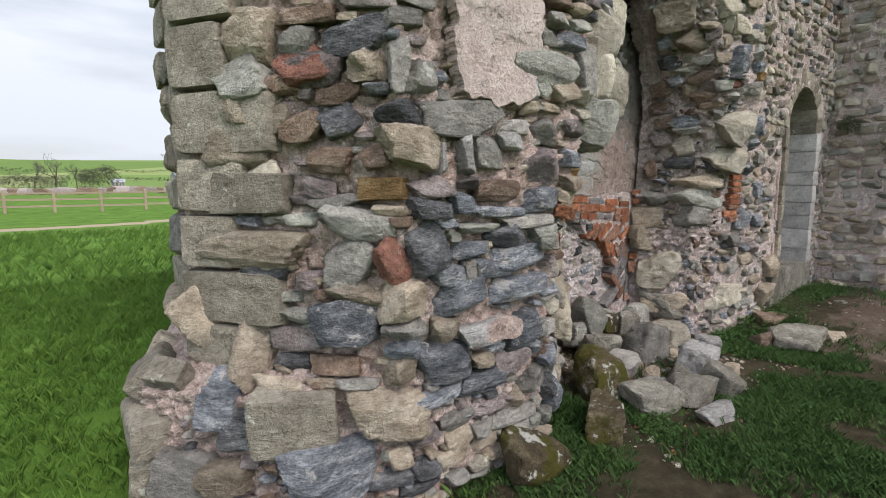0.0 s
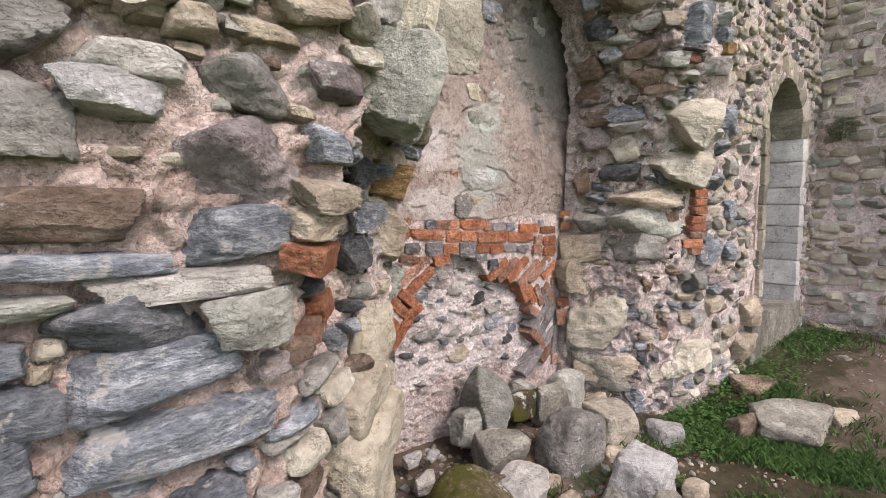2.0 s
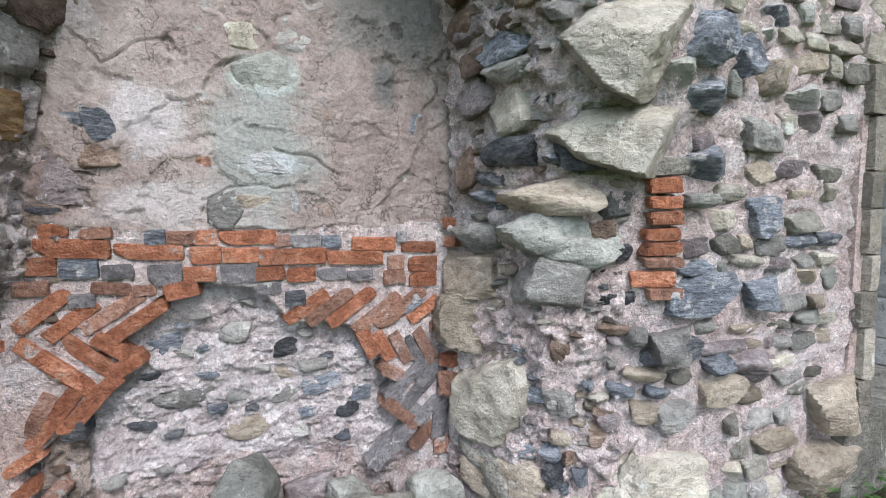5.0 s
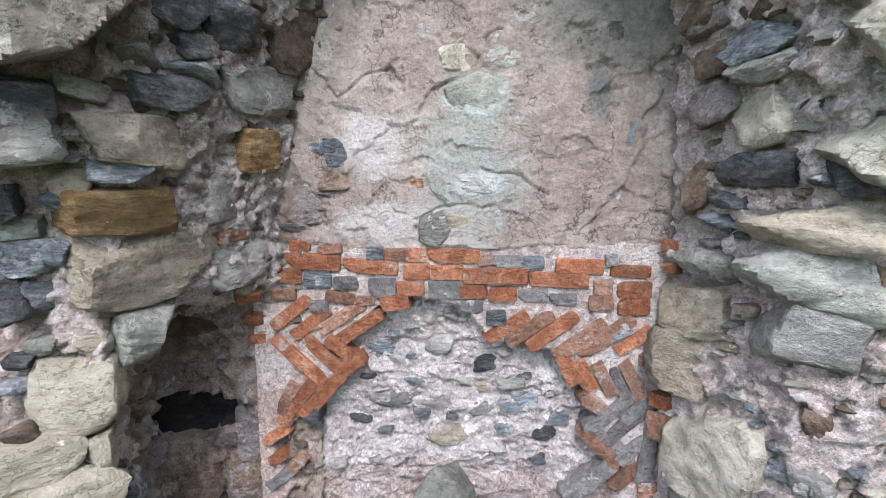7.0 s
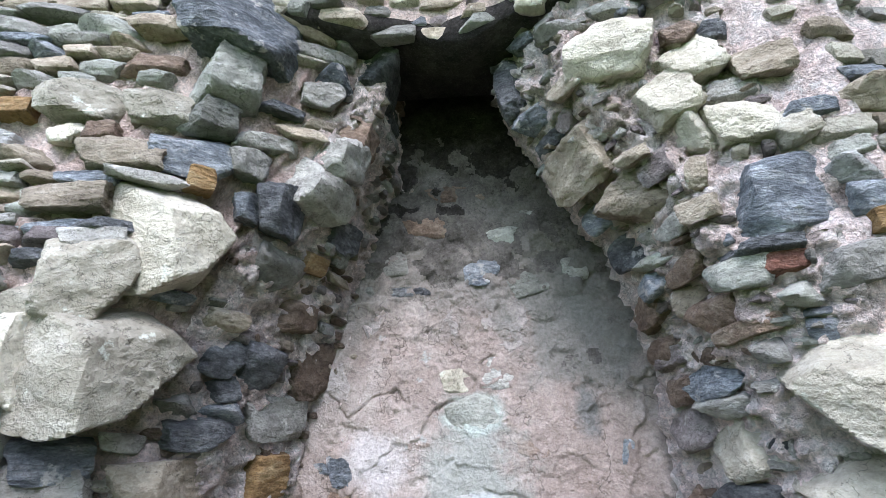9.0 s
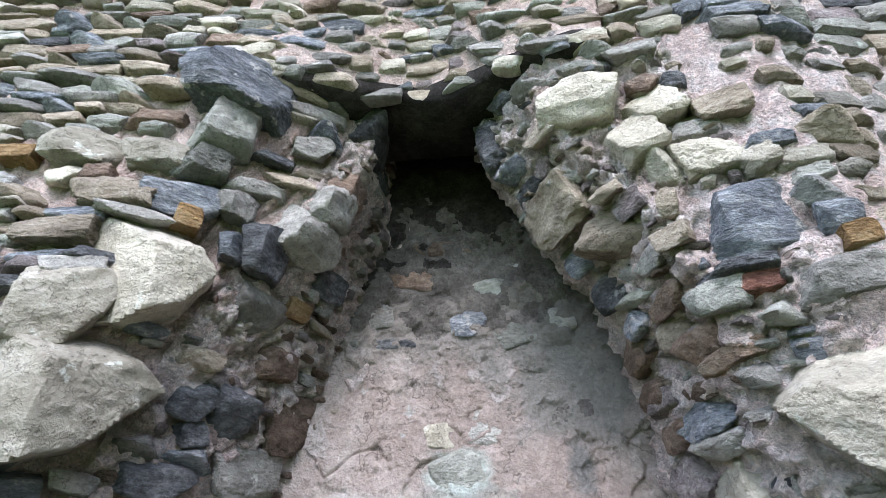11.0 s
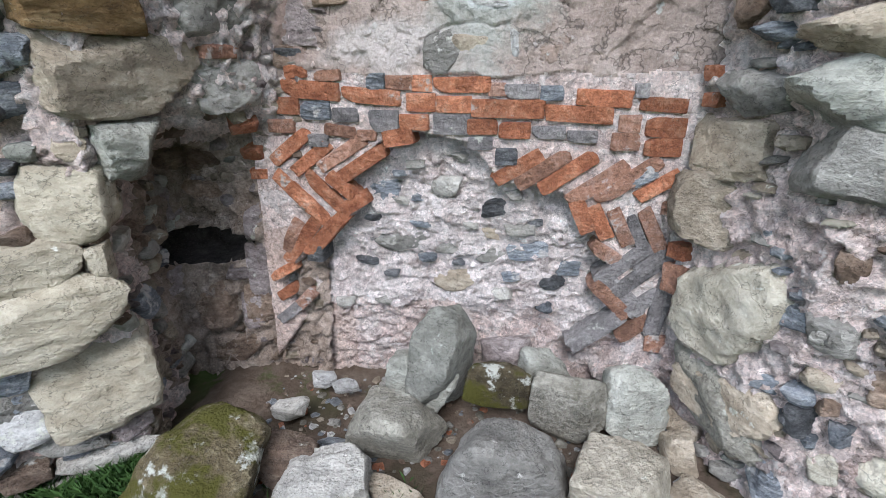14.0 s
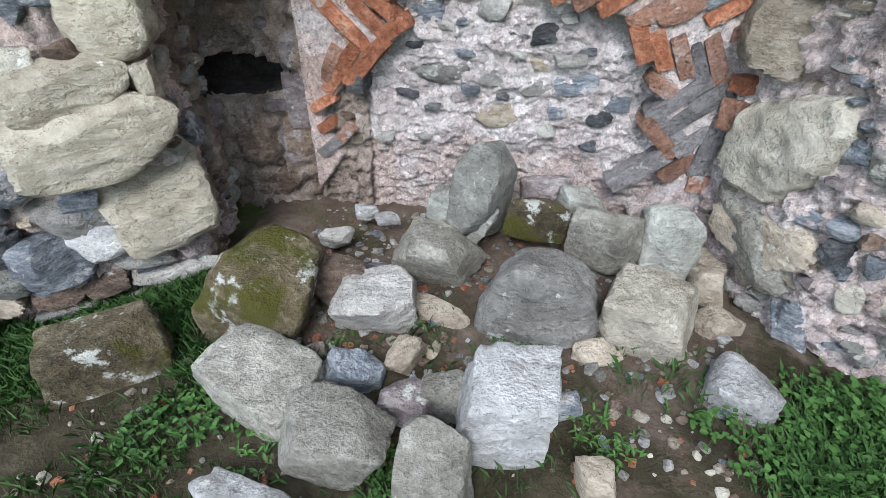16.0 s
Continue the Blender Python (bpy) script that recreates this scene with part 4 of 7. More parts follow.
def doorway():
    x0, x1, s, spring = DOOR
    r, z = random.Random(4), s
    while z < spring - 0.02:
        h = min(r.choice((0.16, 0.2, 0.24)), spring - z)
        if spring - z - h < 0.06:
            h = spring - z
        cut = r.uniform(-0.46, -0.30)
        for a, b in ((-0.74, cut), (cut, 0.08), (0.08, 0.42), (0.42, 0.74)):
            block(wall_long, "ashlar", x1, x1 + r.uniform(0.10, 0.16), a, b, z, z + h)
            block(wall_long, "quoin", x0 - r.uniform(0.05, 0.12), x0, a, b, z, z + h)
        z += h
    # bedding behind the dressed blocks
    for xa in (x0 - 0.02, x1 + 0.02):
        sign = -1 if xa < (x0 + x1) / 2 else 1
        verts = [(xa + sign * q, y, z) for q in (0, 0.09) for y, z in ((-0.70, s - 0.1), (0.75, s - 0.1), (0.75, spring + 0.1), (-0.70, spring + 0.1))]
        part("bedding", raw_mesh("bedding", verts, [(0, 1, 2, 3), (7, 6, 5, 4), (0, 3, 7, 4), (1, 5, 6, 2), (3, 2, 6, 7), (0, 4, 5, 1)], MORTAR, False), wall_long)
    n, rad, mid = 11, (x1 - x0) / 2, (x0 + x1) / 2
    ring = [(mid + (rad + 0.03) * math.cos(math.pi * k / 24), spring + (rad + 0.03) * math.sin(math.pi * k / 24) * 1.1) for k in range(25)]
    verts = [(x, y, z) for y in (-0.68, 0.75) for x, z in ring]
    part("bedding", raw_mesh("bedding", verts, [(k, k + 1, 25 + k + 1, 25 + k) for k in range(24)], MORTAR), wall_long)
    for k in range(n):
        a = math.pi * (k + 0.5) / n
        for y in (-0.50, -0.04, 0.42):
            m = pose(mid + (rad + 0.07) * math.cos(a), y, spring + (rad + 0.07) * math.sin(a) * 1.1, 0, 90 - math.degrees(a), 0)
            block(wall_long, "quoin", -1, 1, -1, 1, -1, 1, "voussoir").matrix_basis = m @ Matrix.Diagonal((rad * math.pi / n * 0.62, 0.23, 0.085, 1))
    for a, b in ((2.40, 2.80), (2.80, 3.20), (3.20, 3.62)):
        block(wall_long, "field", a, b, -0.735, -0.4, 0.12, s + 0.01, "doorstep")
    block(wall_long, "field", 2.42, 3.56, -0.4, 0.74, 0.1, s, "doorstep")


doorway()
block(wall_cross, "ashlar", CROSS_X - 0.03, CROSS_X + 0.78, OPEN_Y[1] - 0.2, OPEN_Y[0] + 0.22, OPEN_Z[1], OPEN_Z[1] + 0.09, "lintel", "long pale stone lintel")


def plaster_patch(y, z, w, h, seed):
    """A ragged sheet of old plaster on the cross wall."""
    r, n = random.Random(seed), 40
    ring = [(math.cos(a) * (1 + 0.25 * noise.noise(Vector((math.cos(a) * 2 + seed, math.sin(a) * 2, 0)))), math.sin(a) * (1 + 0.25 * noise.noise(Vector((math.cos(a) * 2, math.sin(a) * 2 + seed, 5))))) for a in (2 * math.pi * k / n for k in range(n))]
    verts = [(CROSS_X - 0.055, y, z)] + [(CROSS_X - 0.05, y + a * w / 2, z + b * h / 2) for a, b in ring] + [(CROSS_X + 0.02, y + a * w / 2 * 1.02, z + b * h / 2 * 1.02) for a, b in ring]
    faces = [(0, 1 + (k + 1) % n, 1 + k) for k in range(n)] + [(1 + k, 1 + (k + 1) % n, 1 + n + (k + 1) % n, 1 + n + k) for k in range(n)]
    part("plaster_patch", raw_mesh("plaster_patch", verts, faces, WHITE_MORTAR, True, 40), wall_cross, None, "pale flaking plaster")


plaster_patch(-2.15, 3.2, 1.3, 1.0, 3)


def skin(wall, u, z, w, h, material, proud=0.03, seed=1, label="flat remnant of pale old plaster", step=0.0065):
    """A ragged sheet of plaster left on the face of a wall."""
    k = stretch(u, z)
    nu, nz = max(4, round(w / step)), max(4, round(h / step))
    verts, faces, at = [], [], {}

    def vert(i, j, deep):
        if (i, j, deep) not in at:
            cu, cz = u + (i / nu - 0.5) * w / k, z + (j / nz - 0.5) * h
            p, _, _, out = wall_axes(cu, cz)
            lay = 0.007 * step_up(fbm((cu, seed, cz), 4.0, 5), 0.0, 0.02)
            at[i, j, deep] = len(verts)
            verts.append(p + out * ((proud + 0.008 * fbm(p, 3.0) + 0.003 * fbm(p, 25.0, 2) + lay) if not deep else -0.03))
        return at[i, j, deep]

    def kept(i, j):
        if not (0 <= i < nu and 0 <= j < nz):
            return False
        a, b = (i + 0.5) / nu * 2 - 1, (j + 0.5) / nz * 2 - 1
        return a ** 4 + b ** 4 + max(-0.26, 0.5 * fbm((a * w * 2.2, seed * 3.1, b * h * 2.2), 2.6, 3)) < 0.72

    for i in range(nu):
        for j in range(nz):
            if kept(i, j):
                faces.append((vert(i, j, 0), vert(i + 1, j, 0), vert(i + 1, j + 1, 0), vert(i, j + 1, 0)))
                for di, dj, a, b in ((-1, 0, (i, j + 1), (i, j)), (1, 0, (i + 1, j), (i + 1, j + 1)), (0, -1, (i, j), (i + 1, j)), (0, 1, (i + 1, j + 1), (i, j + 1))):
                    if not kept(i + di, j + dj):
                        faces.append((vert(*b, 0), vert(*a, 0), vert(*a, 1), vert(*b, 1)))
    # a worn, flowing edge
    deep_ones = {q for (_, _, low), q in at.items() if low}
    beside = {}
    for f in faces:
        if len(f) == 4 and f[2] in deep_ones:
            beside.setdefault(f[0], set()).add(f[1])
            beside.setdefault(f[1], set()).add(f[0])
    for _ in range(6):
        moved = {q: sum((verts[o] for o in near), verts[q] * 1.0) / (len(near) + 1) for q, near in beside.items()}
        for q, p in moved.items():
            verts[q] = p
    TAKEN.append((u, z, w / k * 0.9, h * 0.9))
    part("plaster_remnant", raw_mesh("plaster_remnant", verts, faces, material, True, 50), wall, None, label)


skin(wall_pier, 2.097, 2.135, 0.60, 0.62, KINDS["render"], 0.030, 3, "flat remnant of pale pink plaster on the pier")
skin(wall_pier, 2.280, 0.799, 0.26, 0.11, MORTAR, 0.048, 5, "white lime smeared over a stone")


def quoins():
    """Dressed blocks stacked at the field end of the wall."""
    r, z, k = random.Random(21), 0.66, 0
    while z < TOP - 0.3:
        h = r.choice((0.2, 0.24, 0.27))
        (ax, ay), (bx, by) = corner(1, z + h / 2), corner(2, z + h / 2)
        yaw = math.atan2(by - ay, bx - ax)
        nx, ny = math.sin(yaw), -math.cos(yaw)
        if nx > 0:
            nx, ny = -nx, -ny
        span = math.hypot(bx - ax, by - ay)
        w = span * (0.62, 0.95, 0.50)[k % 3]
        mx, my = ax + (bx - ax) * w / 2 / span, ay + (by - ay) * w / 2 / span
        d = 0.40
        q = block(wall_pier, "quoin", -1, 1, -1, 1, -1, 1, "quoin")
        q.matrix_basis = pose(mx - nx * (d / 2 - 0.045), my - ny * (d / 2 - 0.045), z + h / 2, 0, 0, math.degrees(yaw) + r.uniform(-3, 3)) @ Matrix.Diagonal((w / 2 + 0.02, d / 2, h / 2 * 0.96, 1))
        TAKEN.append((STATIONS[1] + w / 2, z + h / 2, w * 0.95, h))
        z += h + 0.012
        k += 1


quoins()
# stones seen from the hearth, middle height
stone(wall_pier, "slate", 3.078, 1.841, 0.198, 0.104, 0.050, 0, levels=4)
stone(wall_pier, "dark", 2.974, 1.918, 0.127, 0.047, 0.030, 0)
stone(wall_hearth, "dark", 3.504, 1.911, 0.223, 0.086, 0.060, 0, levels=4)
stone(wall_hearth, "slate", 3.589, 1.984, 0.161, 0.073, 0.050, 0, levels=4)
stone(wall_hearth, "dark", 3.549, 2.058, 0.114, 0.072, 0.030, 0)
stone(wall_hearth, "dark", 3.657, 2.155, 0.219, 0.180, 0.050, 0, levels=4)
stone(wall_hearth, "brown", 3.995, 2.187, 0.254, 0.249, 0.040, 0, levels=4)
stone(wall_hearth, "grey", 3.866, 1.987, 0.334, 0.180, 0.030, 0, levels=4)
stone(wall_hearth, "tan", 3.474, 1.757, 0.342, 0.149, 0.032, 0, levels=4)
stone(wall_hearth, "slate", 3.402, 1.674, 0.147, 0.052, 0.060, 0, levels=4)
stone(wall_pier, "grey", 3.090, 1.766, 0.242, 0.146, 0.040, 0, levels=4)
stone(wall_hearth, "ochre", 3.468, 1.558, 0.347, 0.156, 0.032, 0, levels=4)
stone(wall_hearth, "grey", 3.848, 1.578, 0.413, 0.206, 0.060, 0, levels=4)
stone(wall_hearth, "ochre", 3.940, 1.764, 0.228, 0.174, 0.040, 0, levels=4)
stone(wall_hearth, "tan", 3.556, 1.386, 0.404, 0.205, 0.035, 0, levels=4)
stone(wall_hearth, "grey", 3.922, 1.349, 0.290, 0.173, 0.050, 0, levels=4)
stone(wall_hearth, "brick_dull", 3.875, 1.456, 0.180, 0.054, 0.030, 0, levels=4, name="brick")
stone(wall_pier, "slate", 3.283, 1.445, 0.093, 0.084, 0.030, 0)
stone(wall_pier, "slate", 3.242, 1.321, 0.113, 0.102, 0.030, 0, levels=4)
stone(wall_pier, "brick", 3.089, 1.409, 0.072, 0.058, 0.030, 0, name="brick")
stone(wall_pier, "slate", 3.201, 1.066, 0.089, 0.049, 0.030, 0)
stone(wall_hearth, "brick", 3.979, 1.194, 0.137, 0.049, 0.020, 0, name="brick")
stone(wall_hearth, "brick", 4.041, 1.075, 0.119, 0.061, 0.020, 0, name="brick")
stone(wall_hearth, "brick", 4.071, 0.992, 0.095, 0.048, 0.020, 0, name="brick")
stone(wall_hearth, "grey", 3.409, 1.994, 0.144, 0.064, 0.030, 0, levels=4)
stone(wall_pier, "tan", 3.288, 1.638, 0.101, 0.063, 0.030, 0)
stone(wall_pier, "dark", 3.128, 1.581, 0.112, 0.083, 0.030, 0)
stone(wall_hearth, "purple", 3.961, 0.530, 0.155, 0.062, 0.030, 0, levels=4)
stone(wall_hearth, "purple", 4.040, 0.773, 0.126, 0.174, 0.030, 0, levels=4)
stone(wall_hearth, "purple", 4.046, 0.561, 0.129, 0.226, 0.030, 0, levels=4)
stone(wall_hearth, "purple", 3.744, 0.494, 0.274, 0.144, 0.030, 0, levels=4)
stone(wall_hearth, "brown", 3.859, 0.355, 0.221, 0.176, 0.030, 0, levels=4)
stone(wall_hearth, "brown", 4.033, 0.392, 0.158, 0.173, 0.030, 0, levels=4)
stone(wall_hearth, "brown", 3.865, 1.049, 0.190, 0.151, 0.030, 0, levels=4)
stone(wall_hearth, "brown", 5.843, 2.032, 0.164, 0.096, 0.030, 0, levels=4)
stone(wall_hearth, "slate", 5.978, 2.032, 0.271, 0.091, 0.030, 0, levels=4)
stone(wall_hearth, "grey", 6.043, 1.961, 0.231, 0.080, 0.050, 0, levels=4)
stone(wall_hearth, "pale", 6.038, 1.821, 0.208, 0.153, 0.040, 0, levels=4)
stone(wall_hearth, "purple", 5.826, 1.894, 0.217, 0.119, 0.030, 0, levels=4)
stone(wall_hearth, "dark", 6.036, 1.679, 0.266, 0.120, 0.050, 0, levels=4)
stone(wall_hearth, "slate", 6.232, 1.637, 0.081, 0.039, 0.030, 0)
stone(wall_hearth, "dark", 6.363, 1.648, 0.217, 0.091, 0.050, 0, levels=4)
stone(wall_hearth, "tan", 6.172, 1.494, 0.371, 0.105, 0.050, 0, levels=4)
stone(wall_hearth, "slate", 5.877, 1.509, 0.139, 0.051, 0.030, 0)
stone(wall_hearth, "brown", 5.792, 1.613, 0.129, 0.144, 0.030, 0, levels=4)
stone(wall_hearth, "dark", 5.920, 1.578, 0.133, 0.060, 0.030, 0, levels=4)
stone(wall_hearth, "green", 6.165, 1.342, 0.408, 0.205, 0.035, 0, levels=4)
stone(wall_hearth, "grey", 5.873, 1.341, 0.217, 0.133, 0.050, 0, levels=4)
stone(wall_hearth, "grey", 6.231, 1.181, 0.276, 0.197, 0.060, -10, levels=4)
stone(wall_hearth, "tan", 5.826, 1.180, 0.290, 0.194, 0.030, 0, levels=4)
stone(wall_hearth, "tan", 5.802, 0.961, 0.274, 0.243, 0.030, 0, levels=4)
stone(wall_hearth, "brick", 5.695, 1.397, 0.090, 0.058, 0.000, 0, name="brick")
stone(wall_hearth, "brick", 5.701, 1.316, 0.074, 0.053, 0.000, 0, name="brick")
stone(wall_hearth, "brick", 5.706, 0.777, 0.087, 0.062, 0.030, 0, name="brick")
stone(wall_hearth, "brick_dull", 5.702, 0.668, 0.081, 0.121, 0.030, 0, levels=4, name="brick")
stone(wall_hearth, "pale", 5.925, 0.664, 0.371, 0.325, 0.080, 0, levels=4)
stone(wall_hearth, "grey", 6.265, 0.719, 0.117, 0.111, 0.012, 0, levels=4)
stone(wall_hearth, "slate", 6.372, 0.791, 0.044, 0.033, 0.012, 0)
stone(wall_hearth, "slate", 6.486, 0.753, 0.047, 0.025, 0.012, 0)
stone(wall_hearth, "purple", 6.460, 0.648, 0.097, 0.094, 0.030, 0)
stone(wall_hearth, "slate", 6.096, 0.851, 0.046, 0.020, 0.012, 0)
stone(wall_hearth, "brown", 6.273, 0.912, 0.078, 0.101, 0.012, 0, levels=4)
stone(wall_hearth, "brown", 6.419, 1.387, 0.095, 0.071, 0.030, 0)
# dark sunk stone stands in for the shade of a small hole
stone(wall_hearth, "dark", 6.116, 2.072, 0.109, 0.032, -0.030, 0)
stone(wall_hearth, "brown", 5.788, 2.177, 0.199, 0.111, 0.030, 0, levels=4)
stone(wall_hearth, "grey", 6.240, 2.085, 0.088, 0.063, 0.030, 0)
# stones seen from the right cheek
stone(wall_long, "brick", 6.621, 1.539, 0.144, 0.056, 0.020, 0, name="brick")
stone(wall_long, "brick", 6.630, 1.479, 0.153, 0.048, 0.020, 0, name="brick")
stone(wall_long, "brick", 6.630, 1.423, 0.146, 0.049, 0.020, 0, name="brick")
stone(wall_long, "brick", 6.634, 1.364, 0.155, 0.053, 0.020, 0, name="brick")
stone(wall_long, "brick", 6.628, 1.311, 0.166, 0.053, 0.020, 0, levels=4, name="brick")
stone(wall_long, "brick_dull", 6.625, 1.262, 0.162, 0.046, 0.020, 0, name="brick")
stone(wall_long, "brick", 6.601, 1.202, 0.185, 0.061, 0.020, 0, levels=4, name="brick")
stone(wall_long, "brick_dull", 6.649, 1.147, 0.149, 0.047, 0.020, 0, name="brick")
stone(wall_long, "grey", 6.689, 0.944, 0.187, 0.125, 0.040, 0, levels=4)
stone(wall_long, "slate", 6.760, 2.016, 0.231, 0.179, 0.040, 0, levels=4)
stone(wall_long, "slate", 6.773, 1.844, 0.189, 0.106, 0.030, 0, levels=4)
stone(wall_long, "slate", 6.813, 1.619, 0.212, 0.128, 0.030, 0, levels=4)
stone(wall_long, "slate", 6.807, 1.137, 0.309, 0.139, 0.030, 0, levels=4)
stone(wall_long, "slate", 7.133, 1.113, 0.215, 0.130, 0.030, 0, levels=4)
stone(wall_long, "green", 6.794, 1.486, 0.153, 0.058, 0.030, 0, levels=4)
stone(wall_hearth, "dark", 6.484, 1.298, 0.089, 0.071, 0.030, 0)
stone(wall_hearth, "grey", 6.458, 1.470, 0.126, 0.104, 0.030, 0, levels=4)
stone(wall_long, "purple", 7.097, 0.828, 0.265, 0.145, 0.030, 0, levels=4)
stone(wall_long, "tan", 6.931, 0.744, 0.201, 0.091, 0.030, 0, levels=4)
stone(wall_long, "grey", 6.710, 0.669, 0.143, 0.090, 0.030, 0, levels=4)
stone(wall_long, "slate", 6.902, 0.857, 0.141, 0.064, 0.030, 0)
stone(wall_long, "grey", 6.552, 0.983, 0.076, 0.077, 0.030, 0)
stone(wall_long, "tan", 7.128, 1.960, 0.158, 0.150, 0.030, 0, levels=4)
stone(wall_long, "grey", 7.074, 1.726, 0.181, 0.122, 0.030, 0, levels=4)
stone(wall_long, "slate", 7.125, 1.431, 0.144, 0.159, 0.030, 0, levels=4)
stone(wall_long, "slate", 6.937, 1.998, 0.155, 0.122, 0.030, 0, levels=4)
# stones seen from the corner of the pier
stone(wall_pier, "brick", 2.734, 1.349, 0.281, 0.073, 0.050, 0, levels=4, name="brick")
stone(wall_pier, "dark", 2.845, 1.264, 0.259, 0.038, 0.030, 0, levels=4)
stone(wall_pier, "brick", 2.885, 1.197, 0.227, 0.065, 0.040, 0, levels=4, name="brick")
stone(wall_pier, "brick_dull", 2.848, 1.153, 0.220, 0.071, 0.040, 0, levels=4, name="brick")
stone(wall_pier, "brown", 2.735, 1.121, 0.143, 0.055, 0.030, 0)
stone(wall_pier, "slate", 2.639, 1.618, 0.093, 0.091, 0.032, 0, levels=4)
stone(wall_pier, "slate", 3.223, 1.437, 0.112, 0.090, 0.040, 0, levels=4)
stone(wall_pier, "dark", 3.194, 1.313, 0.114, 0.113, 0.040, 0, levels=4)
stone(wall_pier, "tan", 2.678, 1.498, 0.173, 0.070, 0.050, 0, levels=4)
stone(wall_pier, "tan", 2.677, 1.434, 0.131, 0.069, 0.030, 0, levels=4)
stone(wall_pier, "slate", 3.117, 1.041, 0.059, 0.064, 0.030, 0)
stone(wall_pier, "purple", 2.621, 1.102, 0.087, 0.060, 0.030, 0)
stone(wall_pier, "brick_dull", 3.073, 1.400, 0.055, 0.059, 0.030, 0, name="brick")
stone(wall_pier, "dark", 3.205, 1.134, 0.085, 0.049, 0.030, 0)
# cream sandstone ledges and the column above them at the foot of the pier
stone(wall_pier, "cream", 3.174, 0.836, 0.318, 0.145, 0.070, 0, levels=4)
stone(wall_pier, "cream", 3.183, 0.686, 0.451, 0.203, 0.120, 0, levels=4)
stone(wall_hearth, "cream", 3.329, 0.395, 0.363, 0.297, 0.100, 0, levels=4)
stone(wall_hearth, "cream", 3.397, 0.831, 0.102, 0.122, 0.040, 0, levels=4)
stone(wall_hearth, "cream", 3.440, 1.014, 0.201, 0.229, 0.050, 0, levels=4)
stone(wall_hearth, "green", 3.567, 1.178, 0.286, 0.185, 0.060, 0, levels=4)
# stones seen from the foot of the hearth
stone(wall_pier, "slate", 3.085, 0.478, 0.123, 0.087, 0.030, 0, levels=4)
stone(wall_pier, "slate", 2.903, 0.559, 0.095, 0.129, 0.030, 0, levels=4)
stone(wall_pier, "white", 3.073, 0.324, 0.189, 0.145, 0.030, 0, levels=4)
stone(wall_pier, "slate", 2.919, 0.272, 0.238, 0.193, 0.030, 0, levels=4)
stone(wall_pier, "dark", 2.780, 0.345, 0.116, 0.092, 0.030, 0, levels=4)
stone(wall_pier, "slate", 3.101, 0.403, 0.081, 0.068, 0.030, 0)
stone(wall_hearth, "field", 5.955, 0.323, 0.388, 0.299, 0.040, 0, levels=4)
stone(wall_hearth, "grey", 6.294, 0.718, 0.097, 0.089, 0.012, 0, levels=4)
stone(wall_hearth, "slate", 6.265, 0.068, 0.095, 0.253, 0.012, 28, levels=4)
stone(wall_long, "pale", 6.543, 0.375, 0.090, 0.222, 0.030, 0, levels=4)
stone(wall_long, "grey", 6.528, 0.228, 0.105, 0.143, 0.012, 0, levels=4)
stone(wall_hearth, "slate", 6.391, 0.785, 0.034, 0.040, 0.012, 0)
stone(wall_hearth, "dark", 6.265, 0.428, 0.079, 0.088, 0.012, 0, levels=4)
stone(wall_hearth, "slate", 6.127, 0.487, 0.087, 0.066, 0.012, 0, levels=4)
stone(wall_hearth, "slate", 6.369, 0.421, 0.071, 0.060, 0.012, 0)
stone(wall_hearth, "tan", 5.855, 0.061, 0.161, 0.170, 0.030, 0, levels=4)
stone(wall_hearth, "brown", 6.420, 0.605, 0.068, 0.094, 0.012, 0, levels=4)
stone(wall_hearth, "brown", 6.319, 0.495, 0.061, 0.055, 0.012, 0)
stone(wall_hearth, "slate", 6.075, 0.816, 0.048, 0.023, 0.012, 0)
stone(wall_hearth, "brown", 3.915, 0.151, 0.218, 0.116, 0.030, 0, levels=4)
stone(wall_hearth, "purple", 4.001, 0.351, 0.104, 0.166, 0.030, 0, levels=4)
stone(wall_hearth, "brown", 3.782, 1.026, 0.169, 0.139, 0.030, 0, levels=4)
stone(wall_hearth, "brown", 3.874, 0.906, 0.161, 0.107, 0.030, 0, levels=4)
stone(wall_hearth, "purple", 3.745, 0.863, 0.139, 0.146, 0.030, 0, levels=4)
# stones seen from the throat above
corbel(wall_pier, 3.067, 2.490, 0.27, 0.35, 0.150, -38, 8, 41, 0.7)
corbel(wall_pier, 3.135, 2.095, 0.47, 0.35, 0.165, -38, 6, 47, 0.64, 0.82, 0.46)
stone(wall_pier, "pale", 2.764, 2.340, 0.225, 0.227, 0.080, 0, levels=4)
stone(wall_pier, "grey", 2.597, 2.120, 0.127, 0.278, 0.030, 0, levels=4)
stone(wall_pier, "pale", 2.739, 2.085, 0.134, 0.254, 0.040, 0, levels=4)
stone(wall_pier, "green", 2.783, 1.833, 0.196, 0.285, 0.080, 0, levels=4)
stone(wall_hearth, "dark", 3.338, 2.691, 0.200, 0.203, 0.050, 0, levels=4)
stone(wall_pier, "slate", 3.203, 2.675, 0.109, 0.107, 0.030, 0, levels=4)
stone(wall_hearth, "grey", 3.481, 2.794, 0.300, 0.220, 0.050, 0, levels=4)
stone(wall_hearth, "grey", 3.526, 2.505, 0.251, 0.179, 0.050, 0, levels=4)
stone(wall_hearth, "grey", 3.415, 2.953, 0.253, 0.218, 0.050, 0, levels=4)
stone(wall_hearth, "dark", 3.589, 3.411, 0.431, 0.178, 0.050, 0, levels=4)
stone(wall_hearth, "dark", 3.843, 3.418, 0.220, 0.194, 0.050, 0, levels=4)
